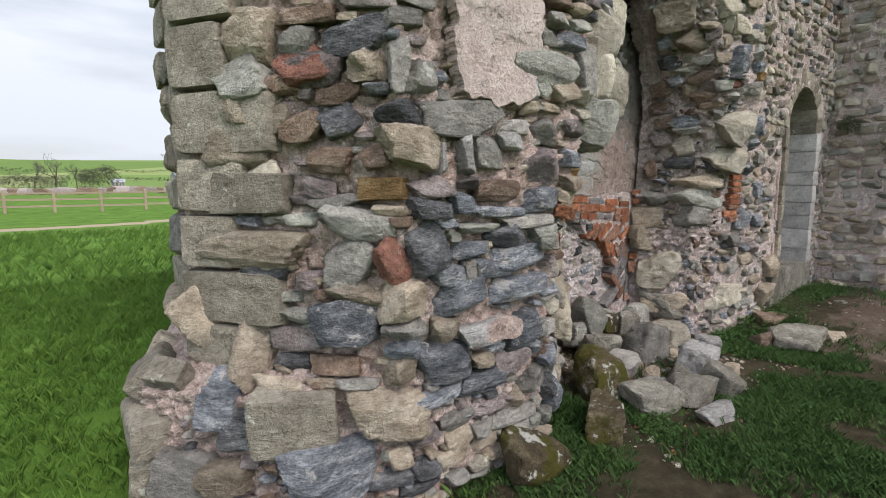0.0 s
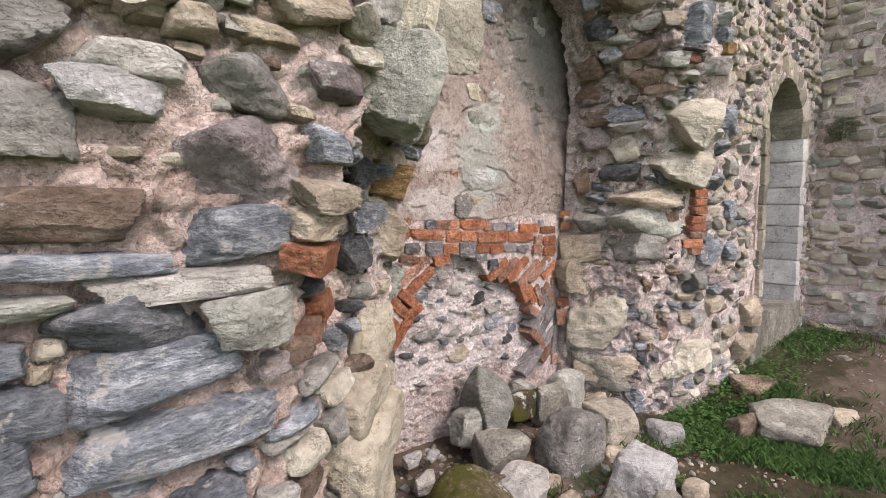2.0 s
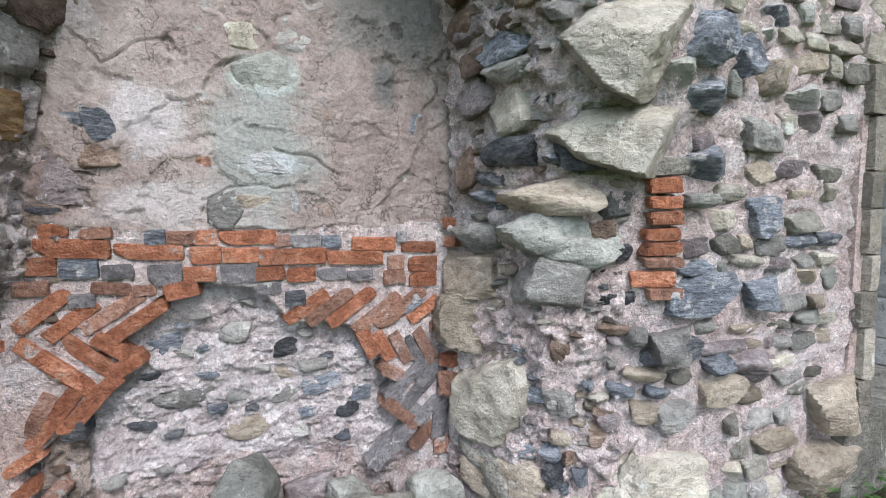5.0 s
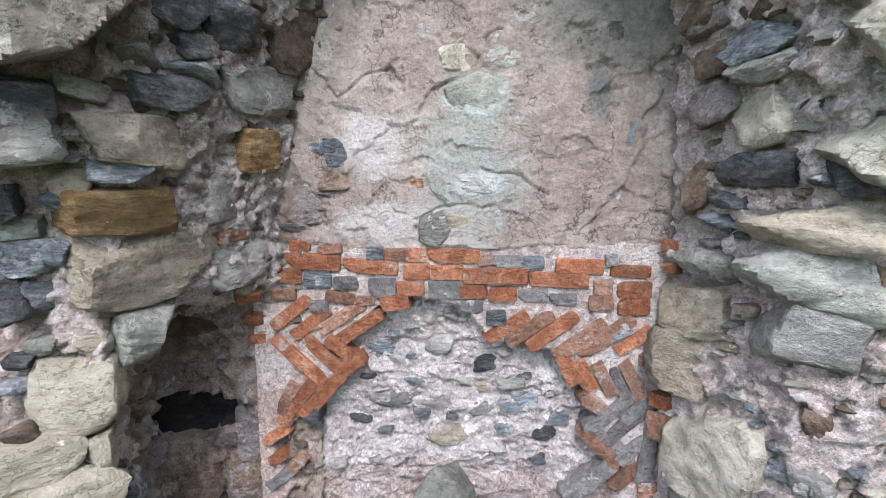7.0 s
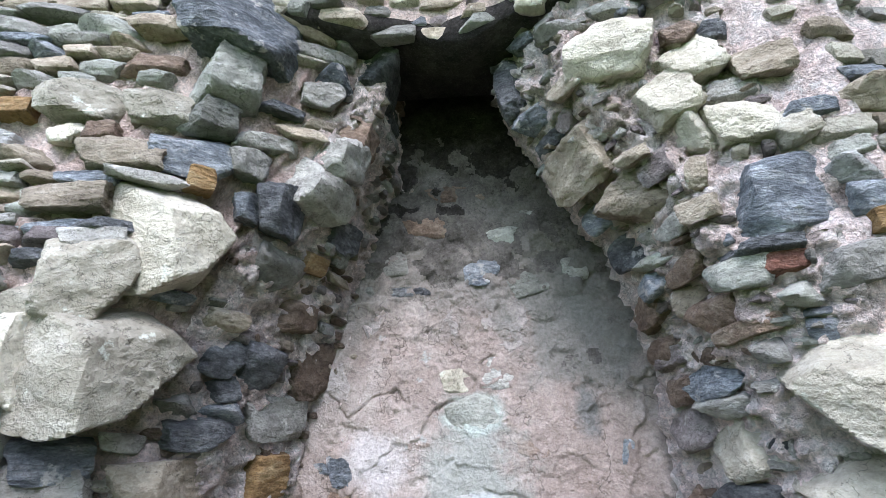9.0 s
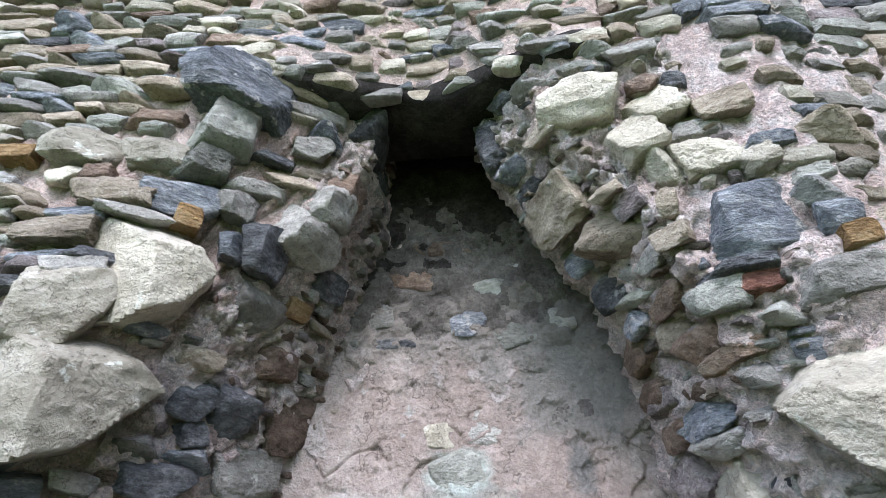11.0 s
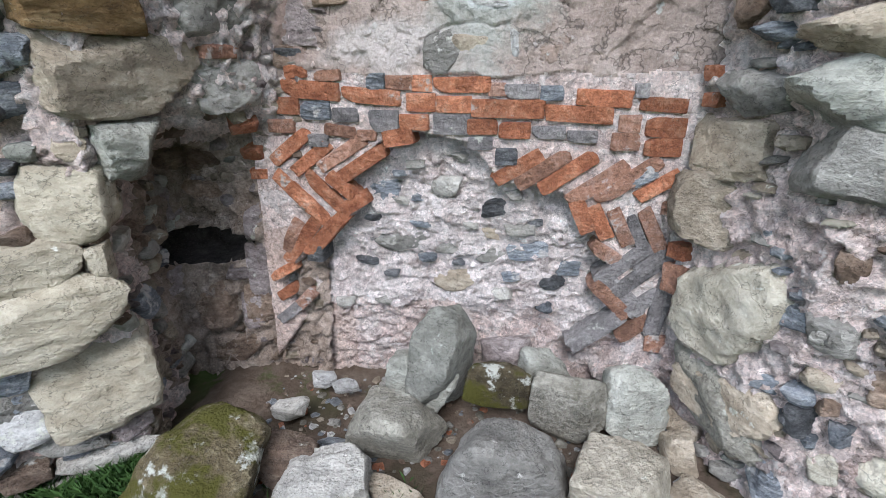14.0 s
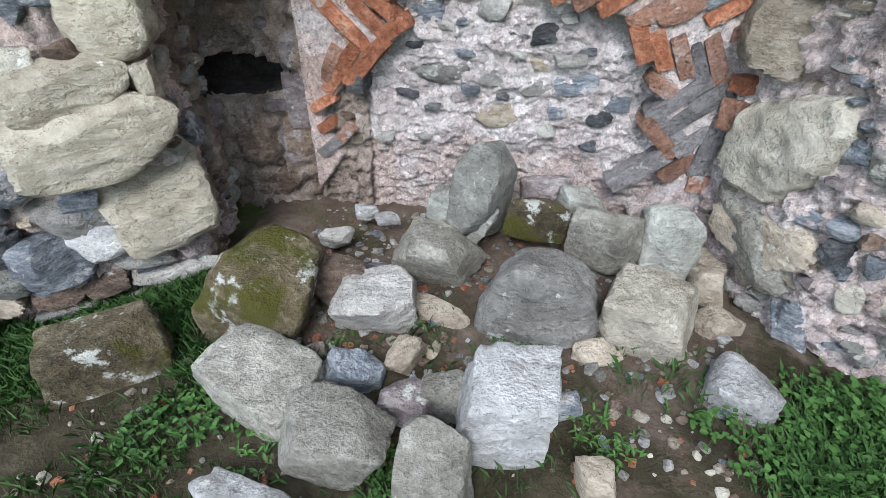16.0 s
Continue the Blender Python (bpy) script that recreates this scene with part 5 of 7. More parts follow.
stone(wall_hearth, "brown", 3.471, 3.059, 0.213, 0.164, 0.030, 0, levels=4)
stone(wall_pier, "green", 2.743, 3.149, 0.241, 0.237, 0.080, 0, levels=4)
stone(wall_pier, "green", 2.804, 2.978, 0.185, 0.138, 0.050, 0, levels=4)
stone(wall_pier, "pale", 2.610, 2.998, 0.236, 0.158, 0.030, 0, levels=4)
stone(wall_pier, "pale", 2.456, 3.011, 0.296, 0.157, 0.030, 0, levels=4)
stone(wall_pier, "ochre", 2.319, 2.993, 0.162, 0.084, 0.030, 0, levels=4)
stone(wall_pier, "tan", 2.618, 2.787, 0.287, 0.136, 0.030, 0, levels=4)
stone(wall_pier, "slate", 2.849, 2.815, 0.277, 0.135, 0.030, 0, levels=4)
stone(wall_pier, "ochre", 2.953, 2.737, 0.101, 0.090, 0.040, 0, levels=4)
stone(wall_pier, "tan", 2.590, 2.617, 0.274, 0.106, 0.030, 0, levels=4)
stone(wall_pier, "grey", 3.096, 2.840, 0.145, 0.108, 0.030, 0, levels=4)
stone(wall_pier, "white", 2.303, 2.815, 0.231, 0.200, 0.030, 0, levels=4)
stone(wall_pier, "grey", 3.128, 3.201, 0.158, 0.110, 0.030, 0, levels=4)
stone(wall_pier, "slate", 3.180, 3.292, 0.142, 0.116, 0.030, 0, levels=4)
stone(wall_pier, "slate", 2.674, 3.382, 0.451, 0.279, 0.060, 0, levels=4)
stone(wall_hearth, "ochre", 3.650, 2.569, 0.154, 0.095, 0.030, 0, levels=4)
stone(wall_hearth, "dark", 3.771, 2.734, 0.240, 0.150, 0.040, 0, levels=4)
stone(wall_hearth, "brown", 3.720, 2.358, 0.214, 0.137, 0.030, 0, levels=4)
stone(wall_hearth, "tan", 3.439, 2.287, 0.165, 0.083, 0.030, 0, levels=4)
stone(wall_hearth, "dark", 3.489, 2.157, 0.145, 0.104, 0.030, 0, levels=4)
stone(wall_hearth, "dark", 5.924, 3.293, 0.109, 0.307, 0.050, 4, levels=4)
stone(wall_hearth, "pale", 6.297, 3.154, 0.331, 0.216, 0.080, 0, levels=4)
stone(wall_hearth, "pale", 6.335, 2.924, 0.213, 0.171, 0.060, 0, levels=4)
stone(wall_hearth, "tan", 5.994, 2.879, 0.316, 0.238, 0.080, 0, levels=4)
stone(wall_hearth, "tan", 6.019, 2.665, 0.269, 0.171, 0.080, 0, levels=4)
stone(wall_hearth, "pale", 6.422, 2.782, 0.187, 0.156, 0.050, 0, levels=4)
stone(wall_long, "pale", 6.511, 2.727, 0.137, 0.108, 0.030, 0, levels=4)
stone(wall_hearth, "slate", 6.427, 2.528, 0.319, 0.297, 0.040, 0, levels=4)
stone(wall_hearth, "dark", 6.324, 2.368, 0.202, 0.046, 0.060, 0, levels=4)
stone(wall_hearth, "red", 6.338, 2.317, 0.152, 0.070, 0.020, 0, levels=4)
stone(wall_hearth, "green", 6.351, 2.222, 0.103, 0.060, 0.050, 0)
corbel(wall_hearth, 6.395, 1.965, 0.34, 0.29, 0.145, 36, -8, 53, 0.64, 0.76)
corbel(wall_hearth, 6.400, 1.700, 0.40, 0.24, 0.135, 36, -4, 59, 0.85, 0.80)
stone(wall_long, "grey", 6.542, 2.290, 0.266, 0.136, 0.030, 0, levels=4)
stone(wall_hearth, "brown", 6.092, 2.219, 0.207, 0.125, 0.030, 0, levels=4)
stone(wall_hearth, "tan", 6.268, 2.637, 0.071, 0.117, 0.030, 0, levels=4)
stone(wall_hearth, "pale", 6.339, 2.802, 0.112, 0.138, 0.030, 0, levels=4)
stone(wall_hearth, "slate", 5.950, 3.095, 0.165, 0.112, 0.030, 0, levels=4)
stone(wall_hearth, "grey", 6.088, 2.922, 0.151, 0.085, 0.030, 0, levels=4)
stone(wall_long, "white", 6.577, 2.563, 0.119, 0.081, 0.030, 0, levels=4)
stone(wall_long, "slate", 6.599, 2.465, 0.120, 0.093, 0.030, 0, levels=4)
stone(wall_long, "ochre", 6.615, 2.396, 0.103, 0.074, 0.030, 0)
stone(wall_long, "tan", 6.531, 2.995, 0.188, 0.115, 0.030, 0, levels=4)
stone(wall_long, "slate", 6.558, 2.780, 0.179, 0.067, 0.030, 0, levels=4)
stone(wall_long, "tan", 6.700, 2.813, 0.196, 0.109, 0.030, 0, levels=4)
stone(wall_hearth, "pale", 6.415, 3.049, 0.221, 0.141, 0.030, 0, levels=4)
stone(wall_hearth, "brown", 5.781, 2.325, 0.212, 0.122, 0.030, 0, levels=4)
stone(wall_hearth, "purple", 5.801, 2.149, 0.215, 0.083, 0.030, 0, levels=4)
stone(wall_hearth, "brown", 6.149, 2.157, 0.220, 0.068, 0.030, 0, levels=4)
stone(wall_hearth, "brown", 6.040, 2.387, 0.180, 0.074, 0.030, 0, levels=4)
stone(wall_hearth, "dark", 5.853, 2.533, 0.190, 0.129, 0.030, 0, levels=4)
# stones seen from the wall end
stone(wall_pier, "tan", 1.053, 2.115, 0.231, 0.244, 0.040, 0, levels=4)
stone(wall_pier, "green", 1.008, 1.928, 0.292, 0.160, 0.050, 0, levels=4)
stone(wall_pier, "tan", 1.032, 1.812, 0.240, 0.142, 0.030, 0, levels=4)
stone(wall_pier, "tan", 0.940, 1.647, 0.380, 0.184, 0.060, 0, levels=4)
stone(wall_pier, "quoin", 1.001, 1.454, 0.446, 0.196, 0.060, 0, levels=4)
stone(wall_pier, "tan", 1.032, 1.213, 0.550, 0.188, 0.060, 0, levels=4)
stone(wall_pier, "tan", 0.708, 0.859, 0.296, 0.348, 0.060, 0, levels=4)
stone(wall_pier, "quoin", 0.722, 0.643, 0.226, 0.136, 0.050, 0, levels=4)
stone(wall_pier, "quoin", 1.308, 0.495, 0.432, 0.307, 0.080, 0, levels=4)
stone(wall_pier, "tan", 1.650, 0.512, 0.325, 0.234, 0.050, 0, levels=4)
stone(wall_pier, "grey", 0.851, 0.212, 0.353, 0.250, 0.080, 0, levels=4)
stone(wall_pier, "tan", 1.025, 0.238, 0.252, 0.185, 0.060, 0, levels=4)
stone(wall_pier, "slate", 1.010, 0.548, 0.194, 0.169, 0.030, 0, levels=4)
stone(wall_pier, "dark", 1.099, 0.450, 0.266, 0.191, 0.040, 0, levels=4)
stone(wall_pier, "slate", 0.983, 0.655, 0.191, 0.119, 0.030, 0, levels=4)
stone(wall_pier, "slate", 1.449, 0.288, 0.395, 0.246, 0.060, 0, levels=4)
stone(wall_pier, "brown", 1.273, 1.733, 0.184, 0.109, 0.030, 0, levels=4)
stone(wall_pier, "purple", 1.346, 1.960, 0.283, 0.150, 0.030, 0, levels=4)
stone(wall_pier, "tan", 1.568, 1.957, 0.131, 0.111, 0.030, 0, levels=4)
stone(wall_pier, "dark", 1.520, 2.077, 0.263, 0.129, 0.030, 0, levels=4)
stone(wall_pier, "grey", 1.284, 2.074, 0.159, 0.120, 0.030, 0, levels=4)
stone(wall_pier, "brown", 1.341, 2.171, 0.233, 0.073, 0.030, 0, levels=4)
stone(wall_pier, "brown", 1.192, 1.911, 0.170, 0.091, 0.030, 0, levels=4)
stone(wall_pier, "dark", 1.089, 1.119, 0.252, 0.087, 0.030, 0, levels=4)
stone(wall_pier, "brown", 1.429, 0.722, 0.228, 0.087, 0.030, 0, levels=4)
stone(wall_pier, "grey", 1.707, 1.958, 0.076, 0.174, 0.030, 0, levels=4)
# stones seen from the pier face
stone(wall_pier, "red", 1.290, 1.970, 0.284, 0.125, 0.030, 0, levels=4)
stone(wall_pier, "dark", 1.628, 1.870, 0.118, 0.051, 0.030, 0)
stone(wall_pier, "grey", 1.791, 1.928, 0.171, 0.129, 0.030, 0, levels=4)
stone(wall_pier, "tan", 1.570, 1.964, 0.142, 0.116, 0.030, 0, levels=4)
stone(wall_pier, "grey", 1.950, 1.785, 0.423, 0.146, 0.040, 0, levels=4)
stone(wall_pier, "green", 2.349, 2.068, 0.527, 0.179, 0.040, 0, levels=4)
stone(wall_pier, "dark", 1.704, 1.775, 0.162, 0.095, 0.030, 0, levels=4)
stone(wall_pier, "dark", 1.447, 1.756, 0.188, 0.131, 0.030, 0, levels=4)
stone(wall_pier, "brown", 1.445, 1.857, 0.178, 0.075, 0.030, 0, levels=4)
stone(wall_pier, "tan", 1.760, 1.642, 0.294, 0.156, 0.060, -6, levels=4)
stone(wall_pier, "white", 1.892, 1.601, 0.047, 0.143, 0.030, 0)
stone(wall_pier, "white", 2.014, 1.621, 0.081, 0.160, 0.030, 0, levels=4)
stone(wall_pier, "grey", 2.111, 1.634, 0.159, 0.159, 0.030, 0, levels=4)
stone(wall_pier, "grey", 2.237, 1.761, 0.215, 0.089, 0.030, 0, levels=4)
stone(wall_pier, "white", 2.228, 1.691, 0.182, 0.079, 0.030, 0, levels=4)
stone(wall_pier, "purple", 2.470, 1.577, 0.296, 0.182, 0.030, 0, levels=4)
stone(wall_pier, "grey", 2.412, 1.752, 0.195, 0.115, 0.030, 0, levels=4)
stone(wall_pier, "white", 2.270, 1.951, 0.159, 0.115, 0.030, 0, levels=4)
stone(wall_pier, "brown", 1.410, 1.596, 0.197, 0.118, 0.030, 0, levels=4)
stone(wall_pier, "brown", 1.604, 1.600, 0.143, 0.080, 0.030, 0, levels=4)
stone(wall_pier, "tan", 1.145, 1.767, 0.143, 0.101, 0.030, 0, levels=4)
stone(wall_pier, "ochre", 1.618, 1.477, 0.235, 0.102, 0.030, 0, levels=4)
stone(wall_pier, "purple", 1.356, 1.476, 0.135, 0.087, 0.030, 0, levels=4)
stone(wall_pier, "pale", 1.073, 1.519, 0.154, 0.129, 0.030, 0, levels=4)
stone(wall_pier, "purple", 1.845, 1.476, 0.235, 0.074, 0.030, 0, levels=4)
stone(wall_pier, "purple", 2.052, 1.498, 0.121, 0.056, 0.030, 0)
stone(wall_pier, "brown", 2.205, 1.464, 0.280, 0.110, 0.030, 0, levels=4)
stone(wall_pier, "slate", 2.521, 1.422, 0.257, 0.143, 0.030, 0, levels=4)
stone(wall_pier, "dark", 1.841, 1.388, 0.185, 0.089, 0.050, 0, levels=4)
stone(wall_pier, "slate", 2.019, 1.407, 0.113, 0.104, 0.030, 0, levels=4)
stone(wall_pier, "slate", 2.215, 1.365, 0.310, 0.051, 0.030, 0, levels=4)
stone(wall_pier, "grey", 2.451, 1.314, 0.338, 0.059, 0.030, 0, levels=4)
stone(wall_pier, "slate", 1.925, 1.331, 0.113, 0.049, 0.030, 0)
stone(wall_pier, "green", 2.128, 1.295, 0.257, 0.044, 0.030, 0, levels=4)
stone(wall_pier, "dark", 2.329, 1.246, 0.238, 0.118, 0.030, 0, levels=4)
stone(wall_pier, "green", 2.572, 1.223, 0.200, 0.122, 0.050, 0, levels=4)
stone(wall_pier, "grey", 1.539, 1.333, 0.323, 0.137, 0.050, -8, levels=4)
stone(wall_pier, "tan", 1.668, 1.386, 0.150, 0.055, 0.030, 0)
stone(wall_pier, "dark", 1.837, 1.221, 0.209, 0.190, 0.040, 0, levels=4)
stone(wall_pier, "slate", 2.092, 1.200, 0.170, 0.076, 0.040, 0, levels=4)
stone(wall_pier, "slate", 2.393, 1.135, 0.322, 0.123, 0.050, 6, levels=4)
stone(wall_pier, "red", 1.652, 1.184, 0.136, 0.192, 0.030, 0, levels=4)
stone(wall_pier, "grey", 1.468, 1.169, 0.205, 0.188, 0.030, 0, levels=4)
stone(wall_pier, "tan", 1.126, 1.201, 0.182, 0.159, 0.050, 0, levels=4)
stone(wall_pier, "slate", 1.960, 1.095, 0.162, 0.108, 0.030, 0, levels=4)
stone(wall_pier, "grey", 2.080, 1.110, 0.061, 0.102, 0.030, 0)
stone(wall_pier, "slate", 2.164, 1.106, 0.112, 0.097, 0.030, 0, levels=4)
stone(wall_pier, "slate", 2.435, 0.989, 0.437, 0.130, 0.050, 0, levels=4)
stone(wall_pier, "slate", 2.052, 0.995, 0.268, 0.148, 0.050, 5, levels=4)
stone(wall_pier, "tan", 1.755, 1.015, 0.207, 0.196, 0.050, 0, levels=4)
stone(wall_pier, "tan", 1.479, 1.035, 0.239, 0.084, 0.030, 0, levels=4)
stone(wall_pier, "slate", 1.465, 0.911, 0.270, 0.196, 0.050, 8, levels=4)
stone(wall_pier, "tan", 1.014, 0.751, 0.158, 0.380, 0.060, 0, levels=4)
stone(wall_pier, "grey", 1.740, 0.880, 0.182, 0.076, 0.030, 0, levels=4)
stone(wall_pier, "slate", 1.752, 0.788, 0.173, 0.095, 0.030, 0, levels=4)
stone(wall_pier, "tan", 1.955, 0.844, 0.167, 0.129, 0.030, 0, levels=4)
stone(wall_pier, "white", 2.188, 0.793, 0.290, 0.116, 0.030, 0, levels=4)
stone(wall_pier, "slate", 2.468, 0.751, 0.234, 0.212, 0.040, 10, levels=4)
stone(wall_pier, "slate", 1.938, 0.691, 0.262, 0.204, 0.050, 6, levels=4)
stone(wall_pier, "tan", 1.724, 0.709, 0.147, 0.137, 0.030, 0, levels=4)
stone(wall_pier, "slate", 2.202, 0.548, 0.300, 0.132, 0.030, 0, levels=4)
stone(wall_pier, "purple", 2.388, 0.606, 0.227, 0.094, 0.030, 0, levels=4)
stone(wall_pier, "grey", 2.593, 0.468, 0.205, 0.173, 0.030, 0, levels=4)
stone(wall_pier, "grey", 3.144, 0.375, 0.403, 0.161, 0.030, 0, levels=4)
stone(wall_pier, "tan", 2.196, 0.661, 0.161, 0.071, 0.030, 0, levels=4)
stone(wall_pier, "slate", 2.260, 0.715, 0.125, 0.052, 0.030, 0)
# stones seen from the long wall
stone(wall_long, "pale", 6.659, 0.399, 0.403, 0.230, 0.080, 0, levels=4)
stone(wall_long, "dark", 6.732, 0.926, 0.249, 0.112, 0.030, 0, levels=4)
stone(wall_hearth, "slate", 6.499, 0.769, 0.098, 0.046, 0.012, 0, levels=4)
stone(wall_hearth, "brown", 6.443, 0.673, 0.088, 0.055, 0.012, 0, levels=4)
stone(wall_hearth, "grey", 6.279, 0.715, 0.104, 0.088, 0.012, 0, levels=4)
stone(wall_hearth, "grey", 5.951, 0.514, 0.209, 0.135, 0.012, 0, levels=4)
stone(wall_hearth, "tan", 5.986, 0.344, 0.398, 0.179, 0.050, 0, levels=4)
stone(wall_hearth, "dark", 6.237, 0.417, 0.061, 0.058, 0.012, 0)
stone(wall_long, "tan", 7.624, 0.590, 0.378, 0.234, 0.040, 0, levels=4)
stone(wall_long, "tan", 7.597, 0.295, 0.506, 0.290, 0.040, 0, levels=4)
# stones flush in the back of the recess and in the filling of its arch
flush("slate", 0.116, 2.633, 0.156, 0.117)
flush("green", 0.323, 2.569, 0.209, 0.125)
flush("dark", -0.288, 2.540, 0.161, 0.053)
flush("dark", -0.169, 2.542, 0.067, 0.045)
flush("grey", 0.539, 2.615, 0.132, 0.111)
flush("brown", -0.122, 2.874, 0.236, 0.116)
flush("green", 0.239, 2.795, 0.180, 0.100)
flush("brown", -0.012, 3.045, 0.242, 0.093)
flush("grey", -0.304, 2.688, 0.154, 0.109)
flush("grey", -0.430, 2.560, 0.127, 0.080)
flush("dark", 0.655, 2.827, 0.159, 0.168)
flush("grey", 0.327, 2.933, 0.211, 0.088)
flush("green", 0.059, 1.986, 0.236, 0.159)
flush("slate", -0.513, 1.773, 0.101, 0.136)
flush("slate", -0.592, 1.786, 0.061, 0.049)
flush("brick_dull", -0.176, 1.645, 0.057, 0.043)
flush("purple", -0.671, 1.580, 0.146, 0.203)
flush("dark", -0.685, 1.459, 0.096, 0.036)
flush("grey", -0.108, 1.464, 0.122, 0.111)
flush("tan", 0.005, 1.485, 0.128, 0.072)
flush("white", 0.154, 1.494, 0.030, 0.098)
flush("grey", 0.169, 2.149, 0.161, 0.142)
flush("pale", -0.010, 2.121, 0.126, 0.101)
flush("white", 0.048, 1.643, 0.140, 0.076)
flush("slate", 0.665, 1.822, 0.056, 0.109)
flush("slate", -0.354, 0.917, 0.129, 0.114)
flush("grey", -0.094, 0.958, 0.115, 0.088)
flush("dark", 0.107, 0.878, 0.116, 0.083)
flush("grey", -0.291, 0.701, 0.212, 0.083)
flush("grey", -0.073, 0.693, 0.141, 0.083)
flush("tan", 0.097, 0.756, 0.084, 0.056)
flush("slate", 0.256, 0.695, 0.165, 0.070)
flush("grey", 0.079, 0.668, 0.142, 0.062)
flush("dark", 0.353, 0.563, 0.098, 0.047)
flush("tan", -0.062, 0.535, 0.166, 0.072)
flush("dark", -0.343, 0.547, 0.075, 0.037)
flush("slate", -0.213, 0.904, 0.059, 0.032)
flush("slate", 0.419, 0.624, 0.099, 0.071)
flush("slate", -0.172, 0.637, 0.074, 0.037)
flush("dark", -0.456, 0.602, 0.085, 0.035)
flush("grey", 0.219, 0.792, 0.113, 0.045)
flush("grey", -0.286, 0.883, 0.068, 0.034)
flush("dark", -0.404, 0.807, 0.069, 0.030)
flush("grey", 0.006, 0.794, 0.054, 0.030)
flush("slate", 0.191, 0.574, 0.070, 0.033)
flush("slate", -0.208, 0.789, 0.077, 0.032)
flush("grey", -0.039, 1.074, 0.088, 0.037)
flush("grey", -0.215, 1.047, 0.075, 0.032)
flush("dark", 0.275, 0.821, 0.059, 0.029)
flush("dark", -0.038, 0.621, 0.064, 0.027)
flush("grey", 0.147, 0.495, 0.093, 0.039)
flush("slate", 0.335, 0.443, 0.072, 0.040)
flush("grey", -0.372, 0.424, 0.081, 0.041)
flush("grey", -0.544, 0.413, 0.073, 0.042)
flush("grey", 0.182, 0.938, 0.067, 0.029)
flush("slate", -0.284, 1.001, 0.058, 0.023)
# bricks over and beside the broken arch
brick("brick", -0.664, 1.393, 0.082, 0.044, 2)
brick("brick_dull", -0.538, 1.380, 0.093, 0.035, 2)
brick("slate", -0.352, 1.361, 0.065, 0.052, 0)
brick("brick_dull", -0.263, 1.357, 0.099, 0.047, 0)
brick("brick", -0.176, 1.355, 0.073, 0.052, 0)
brick("brick", -0.027, 1.352, 0.196, 0.051, 1)
brick("brick_dull", 0.103, 1.337, 0.064, 0.043, 0)
brick("brick_grey", 0.188, 1.331, 0.115, 0.047, 0)
brick("slate", 0.297, 1.327, 0.078, 0.047, 0)
brick("brick", 0.475, 1.313, 0.179, 0.052, -2)
brick("brick", 0.680, 1.293, 0.149, 0.043, -3)
brick("brick_grey", 0.600, 1.339, 0.045, 0.043, 0)
brick("brick", -0.613, 1.327, 0.217, 0.062, -4)
brick("brick", -0.373, 1.307, 0.214, 0.052, -4)
brick("brick", -0.182, 1.288, 0.104, 0.061, 0)
brick("brick", -0.058, 1.283, 0.124, 0.056, 0)
brick("brick", 0.138, 1.271, 0.249, 0.060, 0)
brick("brick", 0.397, 1.256, 0.227, 0.052, -2)
brick("brick_dull", 0.572, 1.228, 0.071, 0.054, 0)
brick("brick", 0.698, 1.217, 0.128, 0.061, -2)
brick("brick", -0.711, 1.267, 0.092, 0.058, 0)
brick("slate", -0.595, 1.253, 0.112, 0.062, 0)
brick("brick_grey", -0.476, 1.237, 0.098, 0.049, 0)
brick("brick_grey", -0.325, 1.217, 0.110, 0.074, 0)
brick("brick", -0.206, 1.216, 0.108, 0.052, 0)
brick("brick_grey", -0.066, 1.211, 0.129, 0.069, 0)
brick("brick", 0.053, 1.205, 0.107, 0.052, 0)
brick("brick", 0.171, 1.195, 0.108, 0.052, 0)
brick("brick_grey", 0.295, 1.190, 0.113, 0.043, 0)
brick("brick_grey", 0.414, 1.178, 0.101, 0.039, 0)
brick("brick_dull", 0.567, 1.165, 0.094, 0.057, 0)
brick("brick", 0.697, 1.148, 0.119, 0.057, 0)
brick("brick_dull", -0.744, 1.190, 0.103, 0.049, 0)
brick("brick_dull", -0.500, 1.176, 0.116, 0.040, -8)
brick("brick_dull", -0.394, 1.162, 0.071, 0.038, 0)
brick("brick", -0.271, 1.158, 0.113, 0.058, 10)
brick("brick_grey", -0.593, 1.138, 0.077, 0.045, 0)
brick("brick_grey", 0.045, 1.145, 0.087, 0.044, 0)
brick("dark", 0.146, 1.097, 0.078, 0.057, 0)
brick("brick", -0.712, 1.110, 0.196, 0.057, 38)
brick("brick", -0.631, 1.066, 0.194, 0.055, 38)
brick("brick_dull", -0.504, 1.088, 0.226, 0.056, 33)
brick("brick", -0.425, 1.048, 0.223, 0.059, 33)
brick("brick", -0.711, 0.922, 0.227, 0.061, -44)
brick("brick", -0.654, 0.876, 0.221, 0.056, -44)
brick("brick", -0.581, 0.928, 0.222, 0.058, -44)
brick("brick", -0.509, 0.958, 0.137, 0.055, -40)
brick("brick", -0.465, 0.884, 0.114, 0.060, 30)
brick("brick_dull", -0.744, 0.734, 0.150, 0.054, 62)
brick("brick", -0.688, 0.732, 0.192, 0.059, 52)
brick("brick", -0.611, 0.727, 0.199, 0.063, 48)
brick("brick", -0.539, 0.809, 0.116, 0.057, 40)
brick("brick", -0.801, 0.565, 0.125, 0.042, 30)
brick("brick", -0.742, 0.660, 0.122, 0.055, 50)
brick("dark", -0.645, 0.660, 0.072, 0.064, 0)
brick("brick", -0.800, 0.459, 0.076, 0.047, 30)
brick("brick_dull", -0.739, 0.409, 0.151, 0.054, 45)
